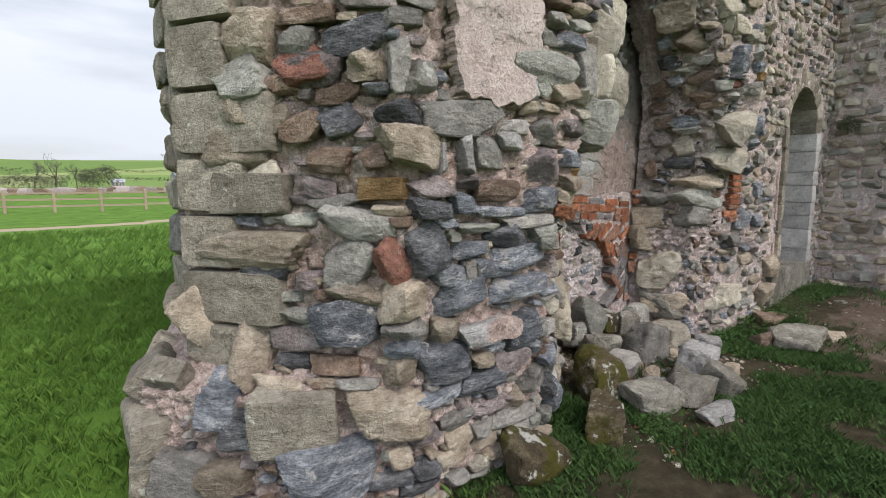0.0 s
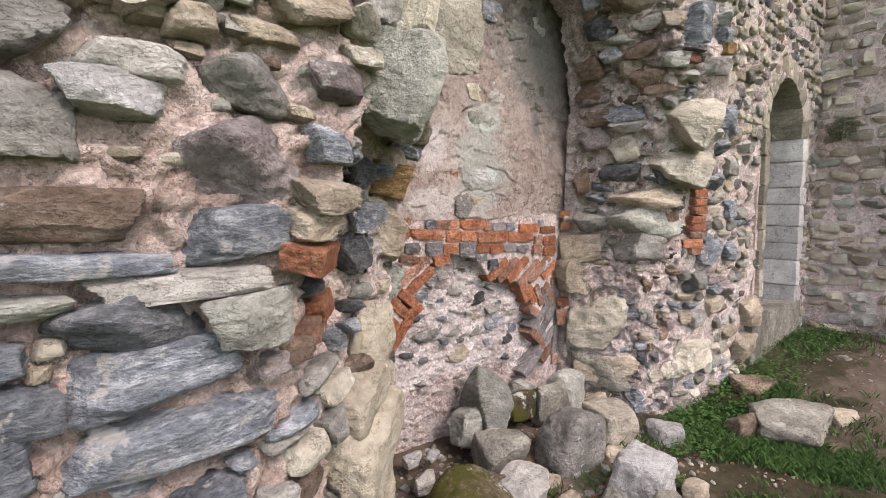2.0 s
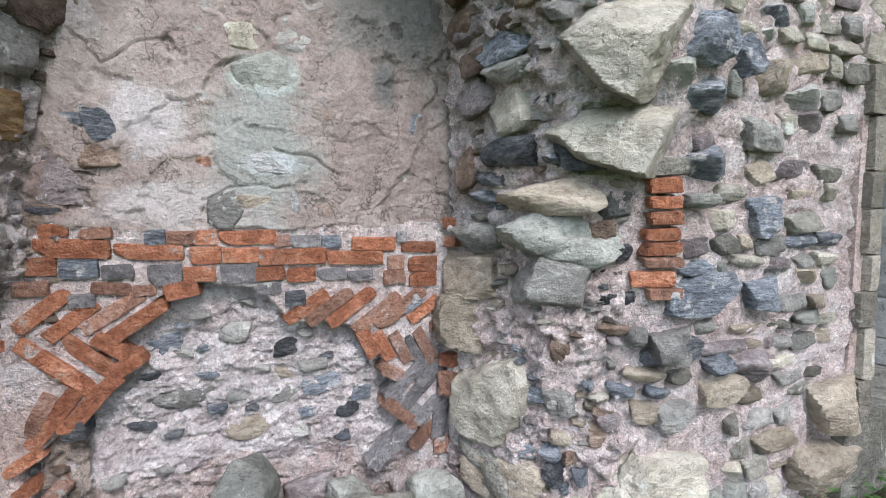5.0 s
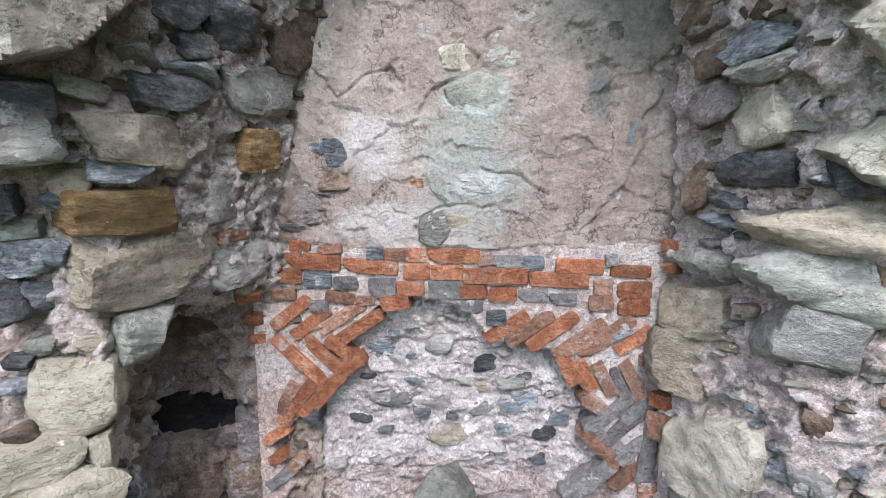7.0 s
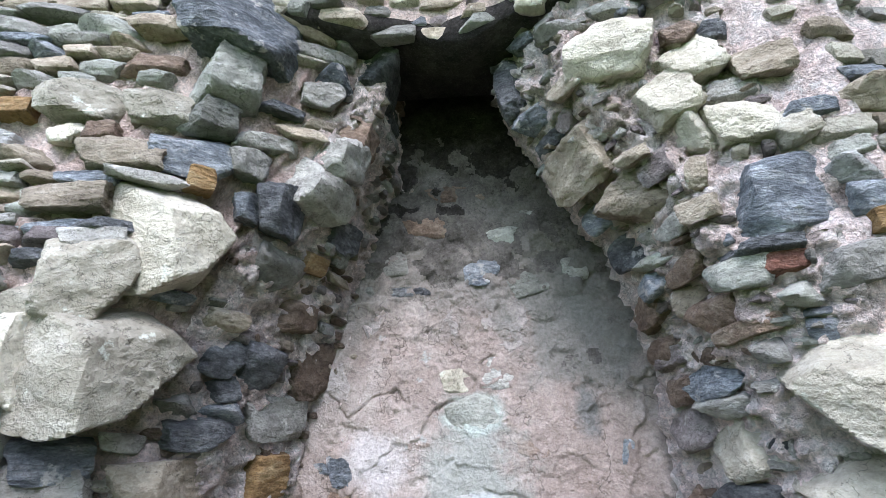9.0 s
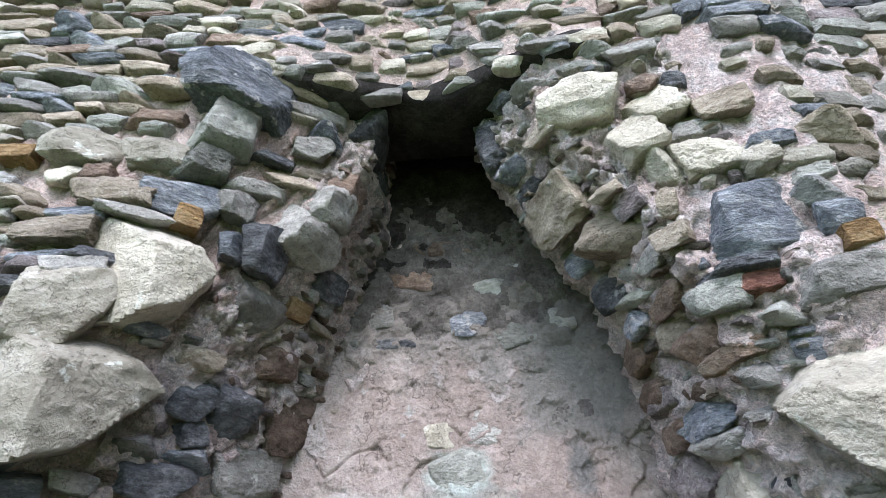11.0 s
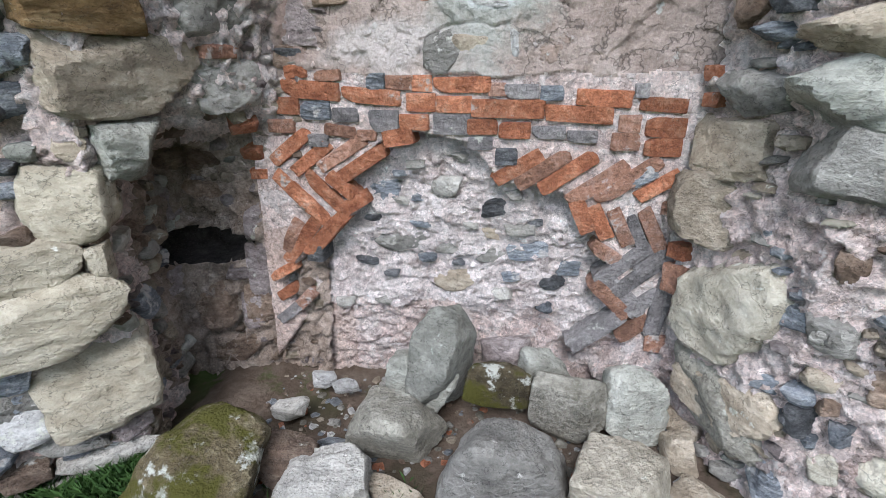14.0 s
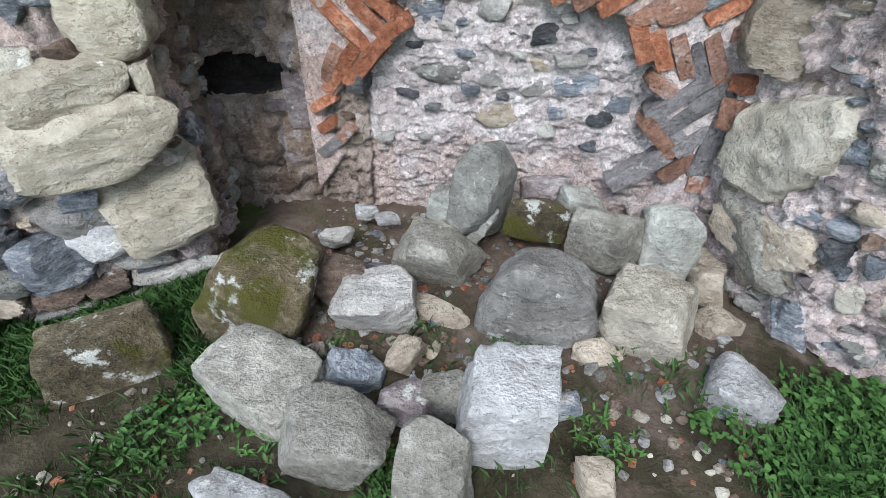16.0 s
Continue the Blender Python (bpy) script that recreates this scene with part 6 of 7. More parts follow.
brick("brick_grey", -0.795, 0.361, 0.128, 0.050, 40)
brick("brick", 0.191, 1.057, 0.201, 0.057, 32)
brick("brick_dull", 0.284, 1.053, 0.220, 0.058, 34)
brick("brick", 0.376, 1.045, 0.234, 0.060, 35)
brick("brick_dull", 0.486, 1.007, 0.242, 0.061, 36)
brick("brick_dull", 0.593, 1.021, 0.255, 0.058, 38)
brick("brick", 0.703, 1.009, 0.168, 0.050, 35)
brick("slate", 0.645, 1.043, 0.092, 0.054, 35)
brick("brick", 0.444, 0.880, 0.140, 0.064, -64)
brick("brick", 0.512, 0.860, 0.142, 0.060, -62)
brick("brick_dull", 0.589, 0.845, 0.153, 0.055, -62)
brick("brick_grey", 0.650, 0.825, 0.141, 0.047, -62)
brick("brick_dull", 0.706, 0.838, 0.175, 0.056, -62)
brick("brick_dull", 0.758, 0.929, 0.061, 0.051, 0)
brick("brick_dull", 0.547, 0.736, 0.117, 0.057, -30)
brick("brick_grey", 0.622, 0.700, 0.256, 0.060, 42)
brick("brick_grey", 0.686, 0.653, 0.269, 0.061, 42)
brick("brick_grey", 0.723, 0.714, 0.144, 0.053, 42)
brick("brick_dull", 0.589, 0.540, 0.201, 0.060, -44)
brick("brick_grey", 0.649, 0.553, 0.203, 0.060, -44)
brick("brick_grey", 0.707, 0.536, 0.147, 0.055, 44)
brick("brick_grey", 0.543, 0.392, 0.253, 0.073, 42)
brick("brick_dull", 0.689, 0.421, 0.148, 0.063, 42)
brick("brick_grey", 0.776, 0.523, 0.065, 0.229, -8)
brick("brick_dull", 0.781, 0.362, 0.077, 0.069, 0)
# ---- rubble that fills the rest of the walls ----
RUBBLE = {"tan": 3, "green": 1.5, "grey": 3, "slate": 1.8, "purple": 2, "dark": 0.6, "brown": 1.2, "pale": 1}
WEATHERED = {"green": 2, "grey": 4, "tan": 3, "slate": 1.6, "pale": 2.2, "purple": 1, "brown": 0.8, "dark": 0.4}
LIMED = {"grey": 4, "tan": 2.5, "pale": 2, "slate": 0.8, "green": 1.5, "purple": 1, "field": 1.5}
SHADY = {"brown": 3, "purple": 3, "tan": 1.5, "grey": 1}
QUOIN = {"quoin": 4, "tan": 1.5, "grey": 1}
FAR = {"tan": 5, "pale": 3, "quoin": 3, "grey": 1.5, "green": 2}


def not_door(u, z):
    x0, x1, s, spring = DOOR
    x = on_wall(u, z)[0]
    return not (x0 - 0.2 < x < x1 + 0.28 and s - 0.1 < z < spring) and not (z >= spring and math.hypot(x - (x0 + x1) / 2, z - spring) < (x1 - x0) / 2 + 0.24)


courses(wall_pier, STATIONS[0], 0.9, 0.0, 6.3, (0.25, 0.45), (0.16, 0.30), QUOIN, 0.012, (0.02, 0.05), 0.0, 2, 60, 3)
courses(wall_pier, 0.85, 3.3, 0.0, 2.5, (0.08, 0.22), (0.045, 0.09), RUBBLE, 0.022, (0.0, 0.04), 0.12, 3, 140, 3)
courses(wall_pier, 0.85, 3.3, 2.5, 6.3, (0.09, 0.24), (0.035, 0.08), WEATHERED, 0.009, (0.0, 0.035), 0.04, 4, 300, 3)
courses(wall_long, 6.5, STATIONS[-1], 0.0, 3.3, (0.06, 0.17), (0.04, 0.09), LIMED, 0.022, (-0.006, 0.012), 0.16, 5, 240, 3, where=not_door)
courses(wall_long, 6.5, STATIONS[-1], 3.3, 6.3, (0.10, 0.26), (0.06, 0.12), WEATHERED, 0.006, (0.0, 0.035), 0.02, 6, 0, 1)
courses(wall_hearth, 3.3, 3.92, 0.0, 3.7, (0.06, 0.16), (0.04, 0.09), RUBBLE, 0.02, (0.0, 0.03), 0.66, 7, 80, 3)
courses(wall_hearth, 3.92, 4.3, 1.2, 3.7, (0.07, 0.16), (0.045, 0.09), SHADY, 0.012, (0.0, 0.02), 0.75, 17, 60, 3)
courses(wall_hearth, 5.8, 6.5, 0.0, 2.0, (0.05, 0.13), (0.03, 0.07), RUBBLE, 0.02, (0.0, 0.015), 0.78, 8, 80, 3)
courses(wall_hearth, 5.8, 6.5, 2.0, 3.7, (0.07, 0.18), (0.04, 0.09), RUBBLE, 0.012, (0.0, 0.05), 0.34, 9, 80, 3)
courses(wall_hearth, 3.3, 4.3, 3.7, 4.5, (0.08, 0.2), (0.05, 0.10), WEATHERED, 0.012, (0.0, 0.04), 0.1, 10, 0, 1)
courses(wall_hearth, 5.8, 6.5, 3.7, 4.5, (0.08, 0.2), (0.05, 0.10), WEATHERED, 0.012, (0.0, 0.04), 0.1, 12, 0, 1)
courses(wall_breast, 0.02, 1.58, 3.46, 6.3, (0.08, 0.22), (0.05, 0.10), WEATHERED, 0.006, (0.0, 0.04), 0.0, 13, 200, 2, axes=breast_axes)
courses(wall_cross, 0.0, 6.9, 0.0, 6.2, (0.08, 0.20), (0.06, 0.13), FAR, 0.025, (0.015, 0.04), 0.04, 14, 300, 2, where=lambda u, z: not in_opening(u, z) and not (OPEN_Z[1] - 0.05 < z < OPEN_Z[1] + 0.14 and 0.7 < u < 3.3), axes=cross_axes)
# small stones pinned into the wider joints
courses(wall_pier, 0.85, 3.3, 0.0, 2.4, (0.04, 0.09), (0.025, 0.05), RUBBLE, 0.03, (-0.005, 0.012), 0.6, 21, 0, 1)
courses(wall_hearth, 3.3, 4.3, 0.0, 3.6, (0.03, 0.08), (0.025, 0.05), SHADY, 0.02, (-0.005, 0.012), 0.65, 22, 0, 1)
courses(wall_hearth, 5.8, 6.5, 0.0, 3.6, (0.03, 0.08), (0.02, 0.04), RUBBLE, 0.02, (-0.005, 0.012), 0.6, 23, 0, 1)


def boulder(x, y, z, w, d, h, kind, label="", tilt=(0, 0), spin=None, seed=None, sink=0.12, levels=4, tidy=None, edge=None):
    r = random.Random(seed if seed is not None else round(x * 97 + y * 31 + w * 1000))
    bm = rock_bm(r.randrange(900), levels, tidy or r.uniform(0.15, 0.5), r.randint(6, 10), r.uniform(0.05, 0.085), 0.0, edge or r.uniform(16, 34))
    ob = new("boulder", mesh_of(bm, "boulder", KINDS[kind], 28))
    w, d, h = w * 0.94, d * 1.05, h * 1.04
    m = pose(x, y + 0.02, z + h * (0.5 - sink), tilt[0], tilt[1], r.uniform(-20, 20) if spin is None else spin)
    ob.matrix_basis = m @ Matrix.Diagonal((w / 2, d / 2, h / 2, 1))
    return tagged(ob, label or "loose " + KINDS[kind].name.replace("_", " ") + " boulder lying on the ground", "boulder", "fallen stones")



def gravel(name, count, box, sizes, kinds, seed, label):
    r = random.Random(seed)
    items = []
    while len(items) < count:
        x, y, s = r.uniform(box[0], box[1]), r.uniform(box[2], box[3]), r.uniform(*sizes) * r.choice((0.5, 0.7, 1.0))
        m = pose(x, y, ground_height(x, y) + s * 0.15, r.uniform(-20, 20), r.uniform(-20, 20), r.uniform(0, 360)) @ Matrix.Diagonal((s, s * r.uniform(0.6, 1), s * r.uniform(0.4, 0.7), 1))
        items.append((rock(r.choice(kinds), 1, r.randrange(10)), m))
    ob = joined(name, items, None, label)
    return tagged(ob, label, "gravel", kind="stuff")


gravel("gravel", 900, (-0.85, 0.85, -1.05, 0.02), (0.006, 0.026), ("tan", "field", "grey", "brick", "brown", "white", "slate"), 61, "small stone chips and brick crumbs on the hearth soil")
gravel("gravel", 260, (1.1, 3.4, -2.4, -1.0), (0.006, 0.018), ("tan", "field", "grey", "brown"), 62, "small stones scattered on the trodden soil")
gravel("gravel", 420, (-1.2, 1.2, -1.6, -0.85), (0.005, 0.018), ("tan", "pale", "grey", "brown", "brick"), 63, "small stone chips in the grass")
boulder(-3.04, -0.40, 0.30, 0.26, 0.26, 0.30, "brown", "reddish brown foundation stone jutting from the wall end", sink=0.2)
boulder(0.66, -0.66, 0.0, 0.12, 0.08, 0.06, "brown")
boulder(-0.75, -0.81, 0.00, 0.36, 0.30, 0.33, 'moss', 'large angular boulder grown over with olive moss', spin=0, tidy=0.4)
boulder(-0.60, -1.10, 0.00, 0.36, 0.26, 0.17, 'field', 'flat grey boulder split by a crack', spin=-18, tidy=0.75)
boulder(-1.17, -1.12, 0.00, 0.40, 0.20, 0.22, 'moss', 'elongated mossy brown boulder lying in the grass', spin=38, tidy=0.7)
boulder(-1.80, -1.13, 0.00, 0.34, 0.24, 0.22, 'moss')
boulder(0.21, -0.58, 0.02, 0.43, 0.30, 0.30, 'grey', 'large rounded grey and buff boulder', spin=0, tidy=0.6, seed=5, edge=7)
boulder(0.57, -0.61, 0.02, 0.29, 0.25, 0.28, 'quoin', 'pale lichened block leaning on the pile', spin=-12, tidy=0.8)
boulder(0.14, -1.06, 0.00, 0.27, 0.24, 0.29, 'white', 'whitish squared block standing in the soil', spin=4, tidy=0.78)
boulder(-0.31, -1.26, 0.00, 0.28, 0.19, 0.21, 'field')
boulder(-0.02, -1.31, 0.00, 0.20, 0.19, 0.22, 'field')
boulder(-0.15, -1.07, 0.00, 0.17, 0.12, 0.13, 'purple')
boulder(-0.36, -0.99, 0.00, 0.21, 0.11, 0.12, 'slate')
boulder(-0.05, -1.01, 0.00, 0.15, 0.12, 0.14, 'field')
boulder(-0.36, -0.71, 0.02, 0.31, 0.19, 0.21, 'grey')
boulder(-0.54, -0.63, 0.04, 0.23, 0.15, 0.17, 'brown')
boulder(-0.21, -0.43, 0.06, 0.30, 0.21, 0.23, 'field')
boulder(-0.15, -0.19, 0.10, 0.31, 0.21, 0.23, 'green')
boulder(-0.07, -0.18, 0.20, 0.22, 0.28, 0.32, 'green')
boulder(0.16, -0.24, 0.18, 0.29, 0.11, 0.12, 'moss')
boulder(0.17, -0.02, 0.20, 0.18, 0.11, 0.13, 'purple')
boulder(0.33, -0.10, 0.20, 0.18, 0.12, 0.13, 'green')
boulder(0.44, -0.25, 0.10, 0.28, 0.19, 0.22, 'field')
boulder(0.67, -0.22, 0.10, 0.24, 0.18, 0.20, 'green')
boulder(-0.15, -0.66, 0.00, 0.21, 0.08, 0.09, 'tan')
boulder(-0.22, -0.89, 0.00, 0.11, 0.11, 0.12, 'tan')
boulder(0.42, -0.72, 0.00, 0.20, 0.08, 0.09, 'tan')
boulder(0.85, -0.52, 0.02, 0.14, 0.10, 0.11, 'tan')
boulder(0.83, -0.34, 0.05, 0.11, 0.13, 0.14, 'tan')
boulder(0.83, -0.81, 0.00, 0.20, 0.14, 0.15, 'white')
boulder(0.40, -1.19, 0.00, 0.11, 0.10, 0.11, 'tan')
boulder(-0.44, -1.46, 0.00, 0.28, 0.11, 0.12, 'white')
boulder(-0.41, -0.51, 0.05, 0.13, 0.06, 0.07, 'slate')
boulder(-0.66, -0.36, 0.08, 0.13, 0.07, 0.07, 'grey')
boulder(-0.60, -0.17, 0.10, 0.09, 0.06, 0.07, 'white')
boulder(-0.48, -0.20, 0.10, 0.11, 0.04, 0.05, 'white')
boulder(-0.53, -0.91, 0.00, 0.09, 0.04, 0.05, 'tan')
boulder(0.07, -0.70, 0.00, 0.08, 0.07, 0.08, 'white')
boulder(0.33, -0.96, 0.00, 0.07, 0.07, 0.07, 'slate')
boulder(-0.15, -0.84, 0.00, 0.07, 0.05, 0.05, 'tan')
boulder(1.32, -1.08, 0.00, 0.22, 0.13, 0.14, 'brown')
boulder(2.01, -0.91, 0.00, 0.26, 0.19, 0.19, 'brown')
boulder(1.58, -1.26, 0.00, 0.49, 0.39, 0.19, 'field')
boulder(1.92, -1.42, 0.00, 0.19, 0.15, 0.14, 'tan')
boulder(3.0, -1.25, 0.10, 0.17, 0.14, 0.12, 'field')
boulder(3.25, -1.05, 0.10, 0.21, 0.17, 0.12, 'tan')

# ---- grass, weeds and the country beyond ----
def plain(name, dark, light, rough=0.8, scale=3.0):
    m = bpy.data.materials.new(name)
    m.use_nodes = True
    n, l = m.node_tree.nodes, m.node_tree.links
    geo, tex, ramp = n.new("ShaderNodeNewGeometry"), n.new("ShaderNodeTexNoise"), n.new("ShaderNodeMix")
    ramp.data_type = "RGBA"
    tex.inputs["Scale"].default_value, tex.inputs["Detail"].default_value = scale, 4
    l.new(geo.outputs["Position"], tex.inputs["Vector"])
    isl = n.new("ShaderNodeMath")
    isl.operation = "MULTIPLY_ADD"
    isl.inputs[1].default_value = 0.6
    l.new(geo.outputs["Random Per Island"], isl.inputs[0])
    sub = n.new("ShaderNodeMath")
    sub.operation = "SUBTRACT"
    sub.inputs[1].default_value = 0.3
    l.new(tex.outputs["Fac"], sub.inputs[0])
    l.new(sub.outputs["Value"], isl.inputs[2])
    l.new(isl.outputs["Value"], ramp.inputs["Factor"])
    ramp.inputs["A"].default_value, ramp.inputs["B"].default_value = (*dark, 1), (*light, 1)
    l.new(ramp.outputs["Result"], n["Principled BSDF"].inputs["Base Color"])
    n["Principled BSDF"].inputs["Roughness"].default_value = rough
    n["Principled BSDF"].inputs["Specular IOR Level"].default_value = 0.2
    return m


BLADE = plain("grass_blade", (0.018, 0.045, 0.013), (0.062, 0.125, 0.033), 0.7, 2.0)
MEADOW = plain("meadow_blade", (0.034, 0.085, 0.012), (0.11, 0.205, 0.036), 0.7, 2.0)
LEAF = plain("weed_leaf", (0.02, 0.055, 0.014), (0.07, 0.145, 0.034), 0.6, 6.0)
BARK = plain("grey_bark", (0.06, 0.05, 0.04), (0.14, 0.12, 0.10))
TWIG = plain("bare_twigs", (0.07, 0.06, 0.05), (0.15, 0.135, 0.115))
HEDGE = plain("far_hedge", (0.04, 0.045, 0.028), (0.11, 0.11, 0.075))
TIMBER = plain("weathered_timber", (0.22, 0.17, 0.12), (0.36, 0.29, 0.21))
BUSH = plain("dark_bush_leaf", (0.02, 0.03, 0.015), (0.06, 0.075, 0.035))


def is_soil(x, y):
    if -1.0 < x < 1.0 and y > -0.95:
        return True
    if -0.75 < x < 1.0 and -1.45 < y <= -0.95 and fbm((x, y, 6), 2.6, 3) < 0.12:
        return True
    return (x > 1.5 and abs(y + 1.95) < 0.85) or math.hypot(x - 0.55, (y + 0.95) * 1.5) < 0.2


def in_wall(x, y):
    return (-3.3 < x < 3.95 and -0.25 < y < 0.8 and not (-0.9 < x < 0.9)) or (-2.9 < x < -1.45 and -0.98 < y < 0.8) or (0.95 < x < 3.95 and -0.70 < y < 0.8) or (3.9 < x < 4.75 and y < -0.5 and not -3.6 < y < -1.38)


def grass(name, count, box, height, seed, keep, label, material=None):
    r = random.Random(seed)
    verts, faces = [], []
    x0, x1, y0, y1 = box
    while len(faces) < count:
        x, y = r.uniform(x0, x1), r.uniform(y0, y1)
        tuft = fbm((x, y, 1), 1.8, 3)
        if in_wall(x, y) or tuft < keep + r.uniform(-0.25, 0.25) or (is_soil(x, y) and r.random() < 0.9):
            continue
        z = ground_height(x, y) - 0.006
        for _ in range(5):
            a, h = r.uniform(0, 2 * math.pi), height * r.uniform(0.45, 1.25) * (1 + 0.6 * max(0, tuft))
            px, py = x + r.gauss(0, 0.018), y + r.gauss(0, 0.018)
            lean, w = r.uniform(0.15, 0.9) * h, r.uniform(0.0011, 0.0024)
            dx, dy = math.cos(a), math.sin(a)
            b = len(verts)
            verts += [(px - dy * w, py + dx * w, z), (px + dy * w, py - dx * w, z), (px + dx * lean * 0.35 + dy * w * 0.8, py + dy * lean * 0.35 - dx * w * 0.8, z + h * 0.65), (px + dx * lean, py + dy * lean, z + h)]
            faces += [(b, b + 1, b + 2), (b, b + 2, b + 3)]
    ob = new(name, raw_mesh(name, verts, faces, material or BLADE))
    return tagged(ob, label, "grass", kind="stuff")


grass("grass", 130000, (-2.6, 2.2, -2.6, -0.6), 0.05, 1, -0.06, "short green grass at the foot of the wall")
grass("grass", 80000, (0.9, 8.0, -4.5, -0.6), 0.05, 2, 0.06, "patchy green grass on trodden soil")
grass("grass", 130000, (-7.0, -2.2, -2.6, 6.5), 0.075, 3, -0.6, "lush green meadow grass beside the wall end", MEADOW)
grass("grass", 30000, (-10.0, 1.5, 5.0, 16.0), 0.14, 4, -0.6, "lush green meadow grass in the field", MEADOW)


def leaf_mesh(stems, spread, height, size, seed, blade=1.0, material=None):
    """Stems with rounded, cupped leaves."""
    r = random.Random(seed)
    verts, faces = [], []

    def leaf(p, a, tilt, s):
        ca, sa = math.cos(a), math.sin(a)
        b = len(verts)
        for k, (u, v, d) in enumerate(((0, 0, 0), (0.45, 0.42, 0.10), (0.9, 0.30, 0.02), (1.25, 0, -0.12), (0.9, -0.30, 0.02), (0.45, -0.42, 0.10), (0.62, 0, -0.02))):
            v *= blade
            x, z = u * math.cos(tilt) - d * math.sin(tilt), u * math.sin(tilt) + d
            verts.append((p[0] + s * (x * ca - v * sa), p[1] + s * (x * sa + v * ca), p[2] + s * z))
        faces.extend([(b, b + 6, b + 1), (b + 1, b + 6, b + 2), (b + 2, b + 6, b + 3), (b + 3, b + 6, b + 4), (b + 4, b + 6, b + 5), (b + 5, b + 6, b)])

    for _ in range(stems):
        a0, d = r.uniform(0, 2 * math.pi), spread * math.sqrt(r.random())
        x, y, h = d * math.cos(a0), d * math.sin(a0), height * r.uniform(0.35, 1.0) * (1.1 - 0.5 * d / spread)
        b = len(verts)
        verts.extend([(x - 0.0015, y, -0.02), (x + 0.0015, y, -0.02), (x, y + 0.001, h)])
        faces.append((b, b + 1, b + 2))
        for _ in range(r.randint(2, 4)):
            leaf((x, y, h * r.uniform(0.55, 1.0)), r.uniform(0, 2 * math.pi), r.uniform(-0.35, 0.55), size * r.uniform(0.6, 1.25))
    return raw_mesh("weed", verts, faces, material or LEAF)


def weed(x, y, spread, height, size, stems, seed, label="low green broad-leaved weeds growing at the wall foot", blade=1.0):
    ob = new("weed")
    ob.matrix_basis = pose(x, y, ground_height(x, y))
    tagged(part("leaves", leaf_mesh(stems, spread, height, size, seed, blade), ob), kind="stuff")
    return tagged(ob, label, "plant", "weeds")


weed(2.30, -0.86, 0.30, 0.20, 0.023, 117, 1)
weed(1.80, -0.90, 0.26, 0.18, 0.021, 99, 2)
weed(2.65, -0.92, 0.24, 0.22, 0.022, 72, 3)
weed(1.15, -0.82, 0.20, 0.10, 0.021, 99, 4)
weed(1.03, -0.90, 0.20, 0.09, 0.020, 99, 5)
weed(1.30, -0.98, 0.22, 0.10, 0.021, 99, 6)
weed(0.82, -0.95, 0.14, 0.07, 0.018, 63, 19)
weed(1.48, -0.86, 0.20, 0.14, 0.021, 81, 20)
weed(0.44, -1.02, 0.10, 0.05, 0.022, 45, 7, "rosette of toothed green dandelion leaves in bare soil", 0.45)
weed(-0.51, -1.23, 0.13, 0.06, 0.021, 54, 8, "rosette of green dandelion leaves between stones", 0.45)
weed(-0.29, -0.62, 0.05, 0.05, 0.020, 21, 9, "small green weed between fallen stones", 0.5)
weed(0.17, -0.76, 0.12, 0.03, 0.009, 135, 10, "tiny green creeping weed under a boulder")
weed(-0.05, -0.95, 0.08, 0.03, 0.009, 60, 11, "tiny green creeping weed on bare soil")
weed(-0.85, -1.26, 0.14, 0.06, 0.016, 90, 12)
weed(-0.73, -1.14, 0.12, 0.06, 0.015, 75, 13)
weed(-1.35, -0.95, 0.14, 0.07, 0.015, 75, 14)
weed(3.30, -0.98, 0.30, 0.14, 0.020, 90, 15)
weed(3.60, -0.90, 0.2, 0.16, 0.020, 75, 16)
weed(-0.12, -1.26, 0.10, 0.05, 0.016, 51, 17)
weed(-0.45, -0.84, 0.06, 0.03, 0.009, 36, 18, "tiny green creeping weed on bare soil")


def hanging_bush():
    ob = new("wall_bush")
    tagged(part("leaves", leaf_mesh(260, 0.11, 0.2, 0.020, 40, 0.3, BUSH), ob), kind="stuff")
    ob.matrix_basis = pose(3.86, -0.93, 2.12, 0, -50, 0)
    tagged(ob, "dark wiry bush rooted high in the corner of the walls", "plant")


hanging_bush()


# ---- the field fence ----
def fence():
    root = tagged(new("fence"), "weathered timber post and rail fence across the field", "fence")
    post_bm = bmesh.new()
    bmesh.ops.create_cube(post_bm, size=1)
    bmesh.ops.bevel(post_bm, geom=post_bm.edges[:], offset=0.06, segments=1, affect="EDGES")
    me = mesh_of(post_bm, "post", TIMBER, 30)
    y0, slope = 29.0, 0.25
    for k in range(16):
        x = -24 + k * 2.0
        y = y0 - slope * x
        part("post", me, root, pose(x, y, ground_height(x, y) + 0.55) @ Matrix.Diagonal((0.13, 0.11, 1.2, 1)))
        for z in (0.35, 0.70, 1.02):
            part("rail", me, root, pose(x + 1.0, y - slope, ground_height(x, y) + z, 0, 0, math.degrees(math.atan(-slope))) @ Matrix.Diagonal((2.10, 0.04, 0.10, 1)))


fence()


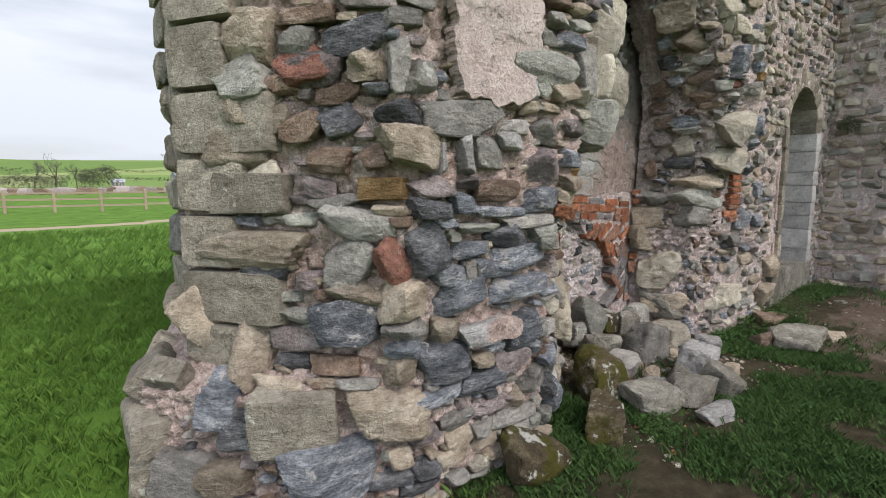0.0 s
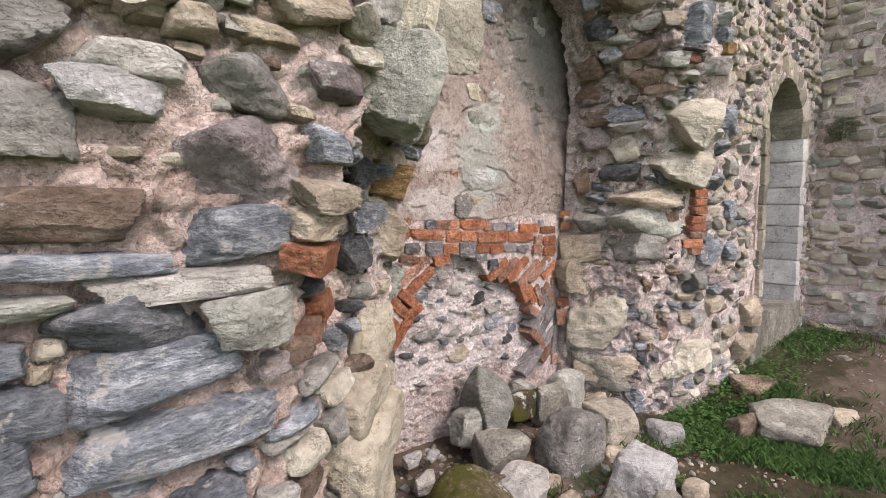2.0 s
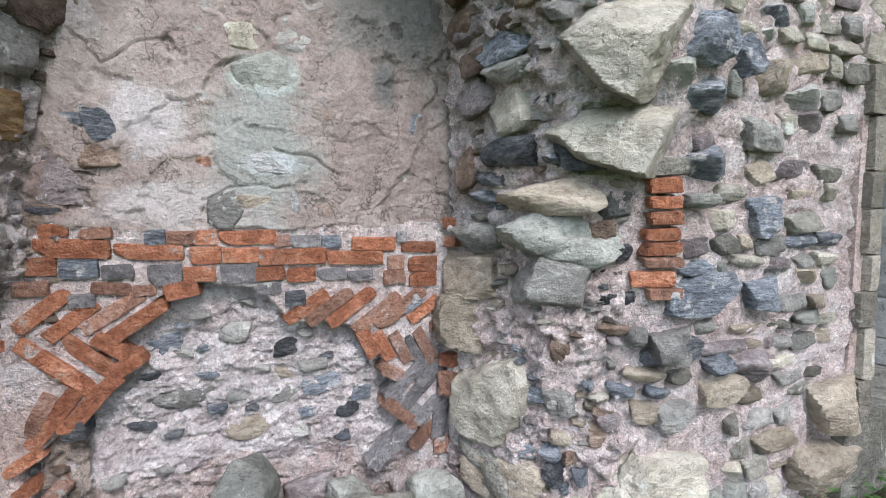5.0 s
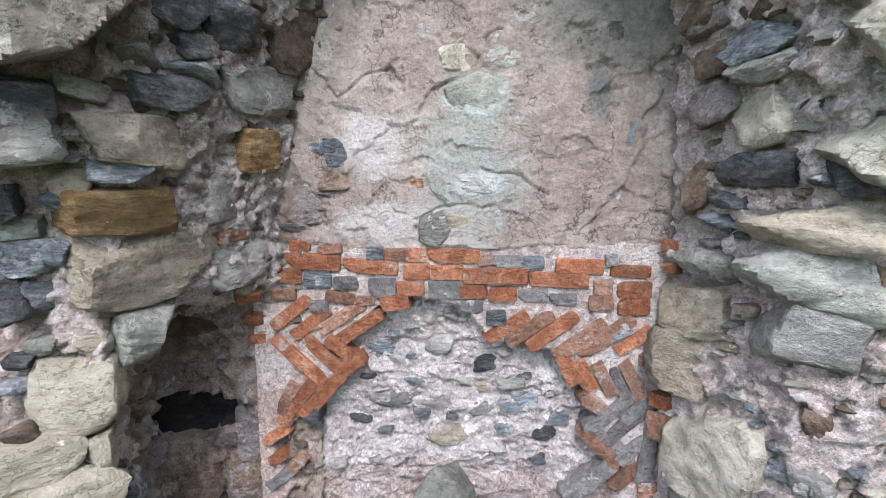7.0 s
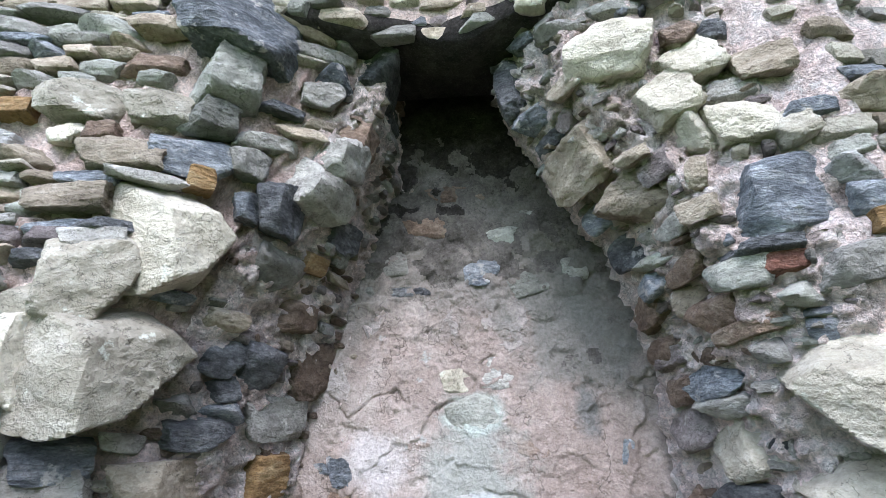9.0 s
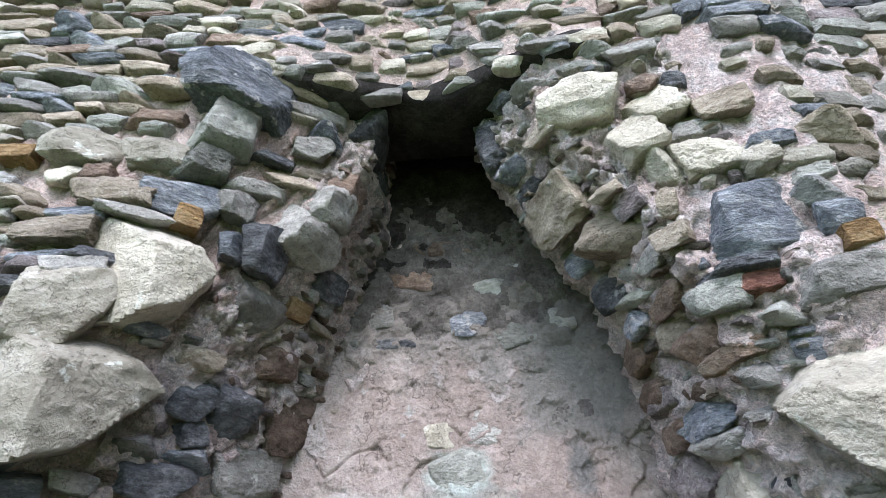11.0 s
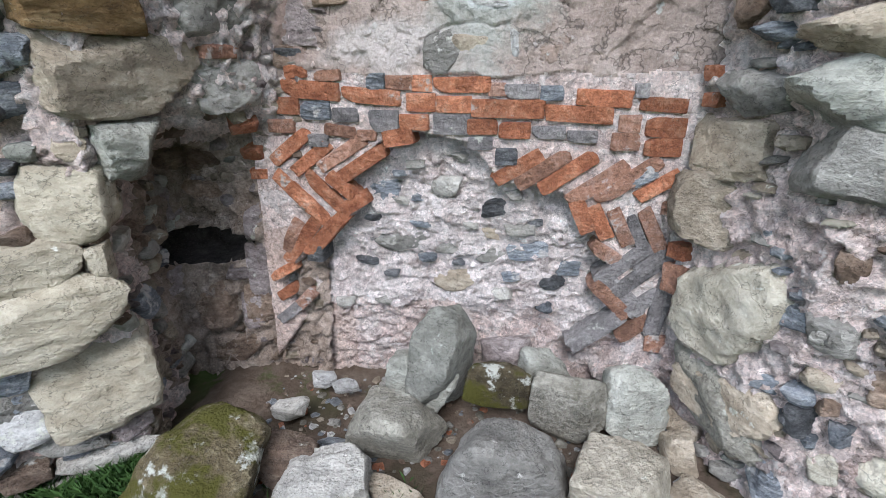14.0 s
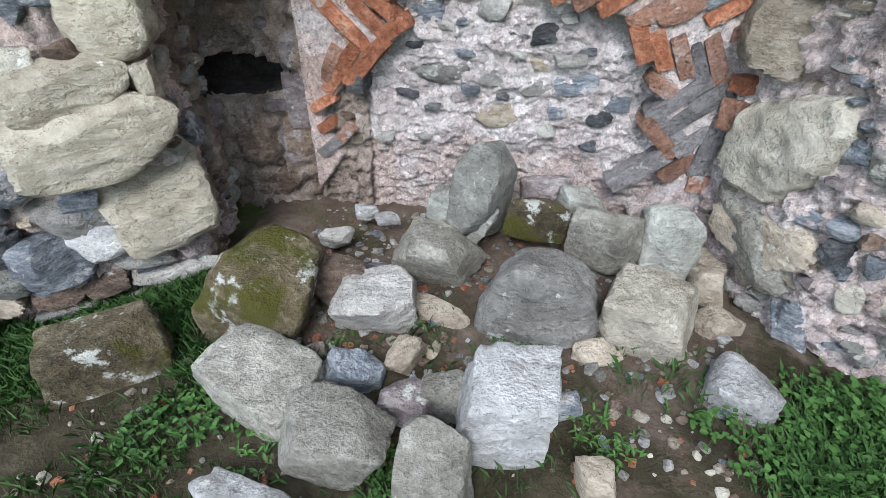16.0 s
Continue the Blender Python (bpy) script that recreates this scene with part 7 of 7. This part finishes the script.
# ---- trees and hedges ----
def bare_tree(x, y, height, seed, label, crown=True):
    r = random.Random(seed)
    root = tagged(new("tree"), label, "tree", "trees beyond the ruin")
    root.matrix_basis = pose(x, y, ground_height(x, y) - 0.1)
    tv, tf, cv, cf = [], [], [], []

    def limb(verts, faces, a, b, ra, rb, n=6):
        d = (b - a).normalized()
        s = d.orthogonal().normalized()
        t = d.cross(s)
        base = len(verts)
        for p, rad in ((a, ra), (b, rb)):
            for k in range(n):
                q = 2 * math.pi * k / n
                verts.append(tuple(p + (s * math.cos(q) + t * math.sin(q)) * rad))
        for k in range(n):
            faces.append((base + k, base + (k + 1) % n, base + n + (k + 1) % n, base + n + k))

    def grow(p, d, length, rad, level):
        q = p + d * length
        big = level < 2
        limb(tv if big else cv, tf if big else cf, p, q, max(rad, height * 0.0012), max(rad * 0.62, height * 0.001), 7 if big else 3)
        if level >= 5:
            return
        for _ in range(r.randint(2, 3) + (1 if level == 1 else 0)):
            nd = (d + Vector((r.gauss(0, 0.45), r.gauss(0, 0.45), r.gauss(0.12, 0.3)))).normalized()
            grow(p + (q - p) * r.uniform(0.55, 1.0), nd, length * r.uniform(0.58, 0.8), rad * 0.55, level + 1)

    grow(Vector((0, 0, 0)), Vector((r.gauss(0, 0.05), r.gauss(0, 0.05), 1)).normalized(), height * 0.3, height * 0.02, 0)
    part("trunk", raw_mesh("trunk", tv, tf, BARK), root)
    part("crown", raw_mesh("crown", cv, cf, TWIG), root, None, "bare winter twigs")


for k, (tx, ty, th) in enumerate(((34, -1.5, 12), (37, 1.5, 11), (40, -4.5, 13), (44, 3.8, 12), (36, -8, 11), (46, -1.0, 14), (48, 7.5, 12), (42, 0.5, 10), (39, -2.8, 9), (50, -6, 13))):
    bare_tree(tx, ty, th, 50 + k, "tall bare winter tree in a wood beyond the opening")
for k, (tx, ty, th) in enumerate(((-4.4, 116, 9.5), (-1.0, 128, 7.5), (-7.8, 122, 8), (62, 440, 9), (70, 445, 8), (26.5, 112, 9))):
    bare_tree(tx, ty, th, 80 + k, "distant bare tree on the far side of the field")


def hedge(name, x0, y0, x1, y1, height, seed, label, step=1.1, size=1.0, many=40):
    r = random.Random(seed)
    verts, faces = [], []
    n = max(2, int(math.hypot(x1 - x0, y1 - y0) / step))
    for i in range(n * many):
        a = r.random()
        x, y = x0 + (x1 - x0) * a + r.gauss(0, 0.5), y0 + (y1 - y0) * a + r.gauss(0, 0.5)
        top = height * (0.7 + 0.5 * fbm((x, y, seed), 0.12, 3) + 0.3 * r.random())
        z = ground_height(x, y) + top * math.sqrt(r.random())
        s, b = r.uniform(0.10, 0.28) * size, len(verts)
        for _ in range(3):
            verts.append((x + r.gauss(0, s), y + r.gauss(0, s), z + r.gauss(0, s)))
        faces.append((b, b + 1, b + 2))
    ob = new(name, raw_mesh(name, verts, faces, HEDGE))
    return tagged(ob, label, "hedge", kind="stuff")


hedge("hedge", -12, 112, -2.8, 112, 3.2, 3, "grey thicket of bare scrub behind the field wall", 0.5, 0.35, 260)
hedge("hedge", -1.0, 114, 5.0, 114, 3.8, 8, "dark rounded bush behind the field wall", 0.4, 0.4, 320)
hedge("hedge", -120, 210, 60, 190, 1.6, 4, "distant field hedge on rising ground", 3)
hedge("hedge", -120, 290, 90, 270, 1.8, 5, "distant field hedge on rising ground", 3)
hedge("hedge", 28, -14, 32, 12, 1.6, 6, "dense dark undergrowth at the wood's edge", 0.5)
hedge("hedge", 44, -20, 52, 16, 4.0, 7, "dense dark undergrowth inside the wood", 0.4)


# ---- the far edge of the field: a dry stone wall and buildings ----
def field_wall():
    root = tagged(new("field_wall"), "low grey dry stone wall along the far edge of the field", "wall")
    r = random.Random(9)
    for k in range(70):
        x = -16 + k * 0.9
        y = 84 - 0.12 * x
        part("stone", rock("purple" if r.random() < 0.6 else "brown", 2, r.randrange(10)), root, pose(x, y, ground_height(x, y) + 0.45, 0, r.uniform(-4, 4), -7) @ Matrix.Diagonal((0.60, 0.35, r.uniform(0.40, 0.5), 1)))


field_wall()


def cottage(x, y, w, d, h, label):
    """A small far building: walls, pitched roof, dark openings."""
    root = tagged(new("house"), label, "house", "far buildings")
    root.matrix_basis = pose(x, y, ground_height(x, y) - 0.2, 0, 0, 12)
    bm = bmesh.new()
    bmesh.ops.create_cube(bm, size=1)
    part("wall", mesh_of(bm, "wall", KINDS["white"], 30), root, pose(0, 0, h / 2) @ Matrix.Diagonal((w, d, h, 1)))
    rise, o = d * 0.32, 0.25
    verts = [(-w / 2 - o, -d / 2 - o, h - 0.1), (w / 2 + o, -d / 2 - o, h - 0.1), (w / 2 + o, 0, h + rise), (-w / 2 - o, 0, h + rise), (w / 2 + o, d / 2 + o, h - 0.1), (-w / 2 - o, d / 2 + o, h - 0.1)]
    part("roof", raw_mesh("roof", verts, [(0, 1, 2, 3), (3, 2, 4, 5), (1, 4, 2), (0, 3, 5), (0, 5, 4, 1)], KINDS["slate"], False), root, None, "grey slate roof")
    for k in (-0.3, 0.05, 0.32):
        bm = bmesh.new()
        bmesh.ops.create_cube(bm, size=1)
        part("window", mesh_of(bm, "window", KINDS["dark"], 30), root, pose(k * w, -d / 2 - 0.02, h * 0.55) @ Matrix.Diagonal((w * 0.12, 0.1, h * 0.4, 1)))


cottage(8, 150, 2.4, 2.4, 1.5, "small pale farm shed beyond the field wall")
cottage(31, 190, 8.0, 5.0, 2.0, "long white farmhouse with a slate roof beyond the field")
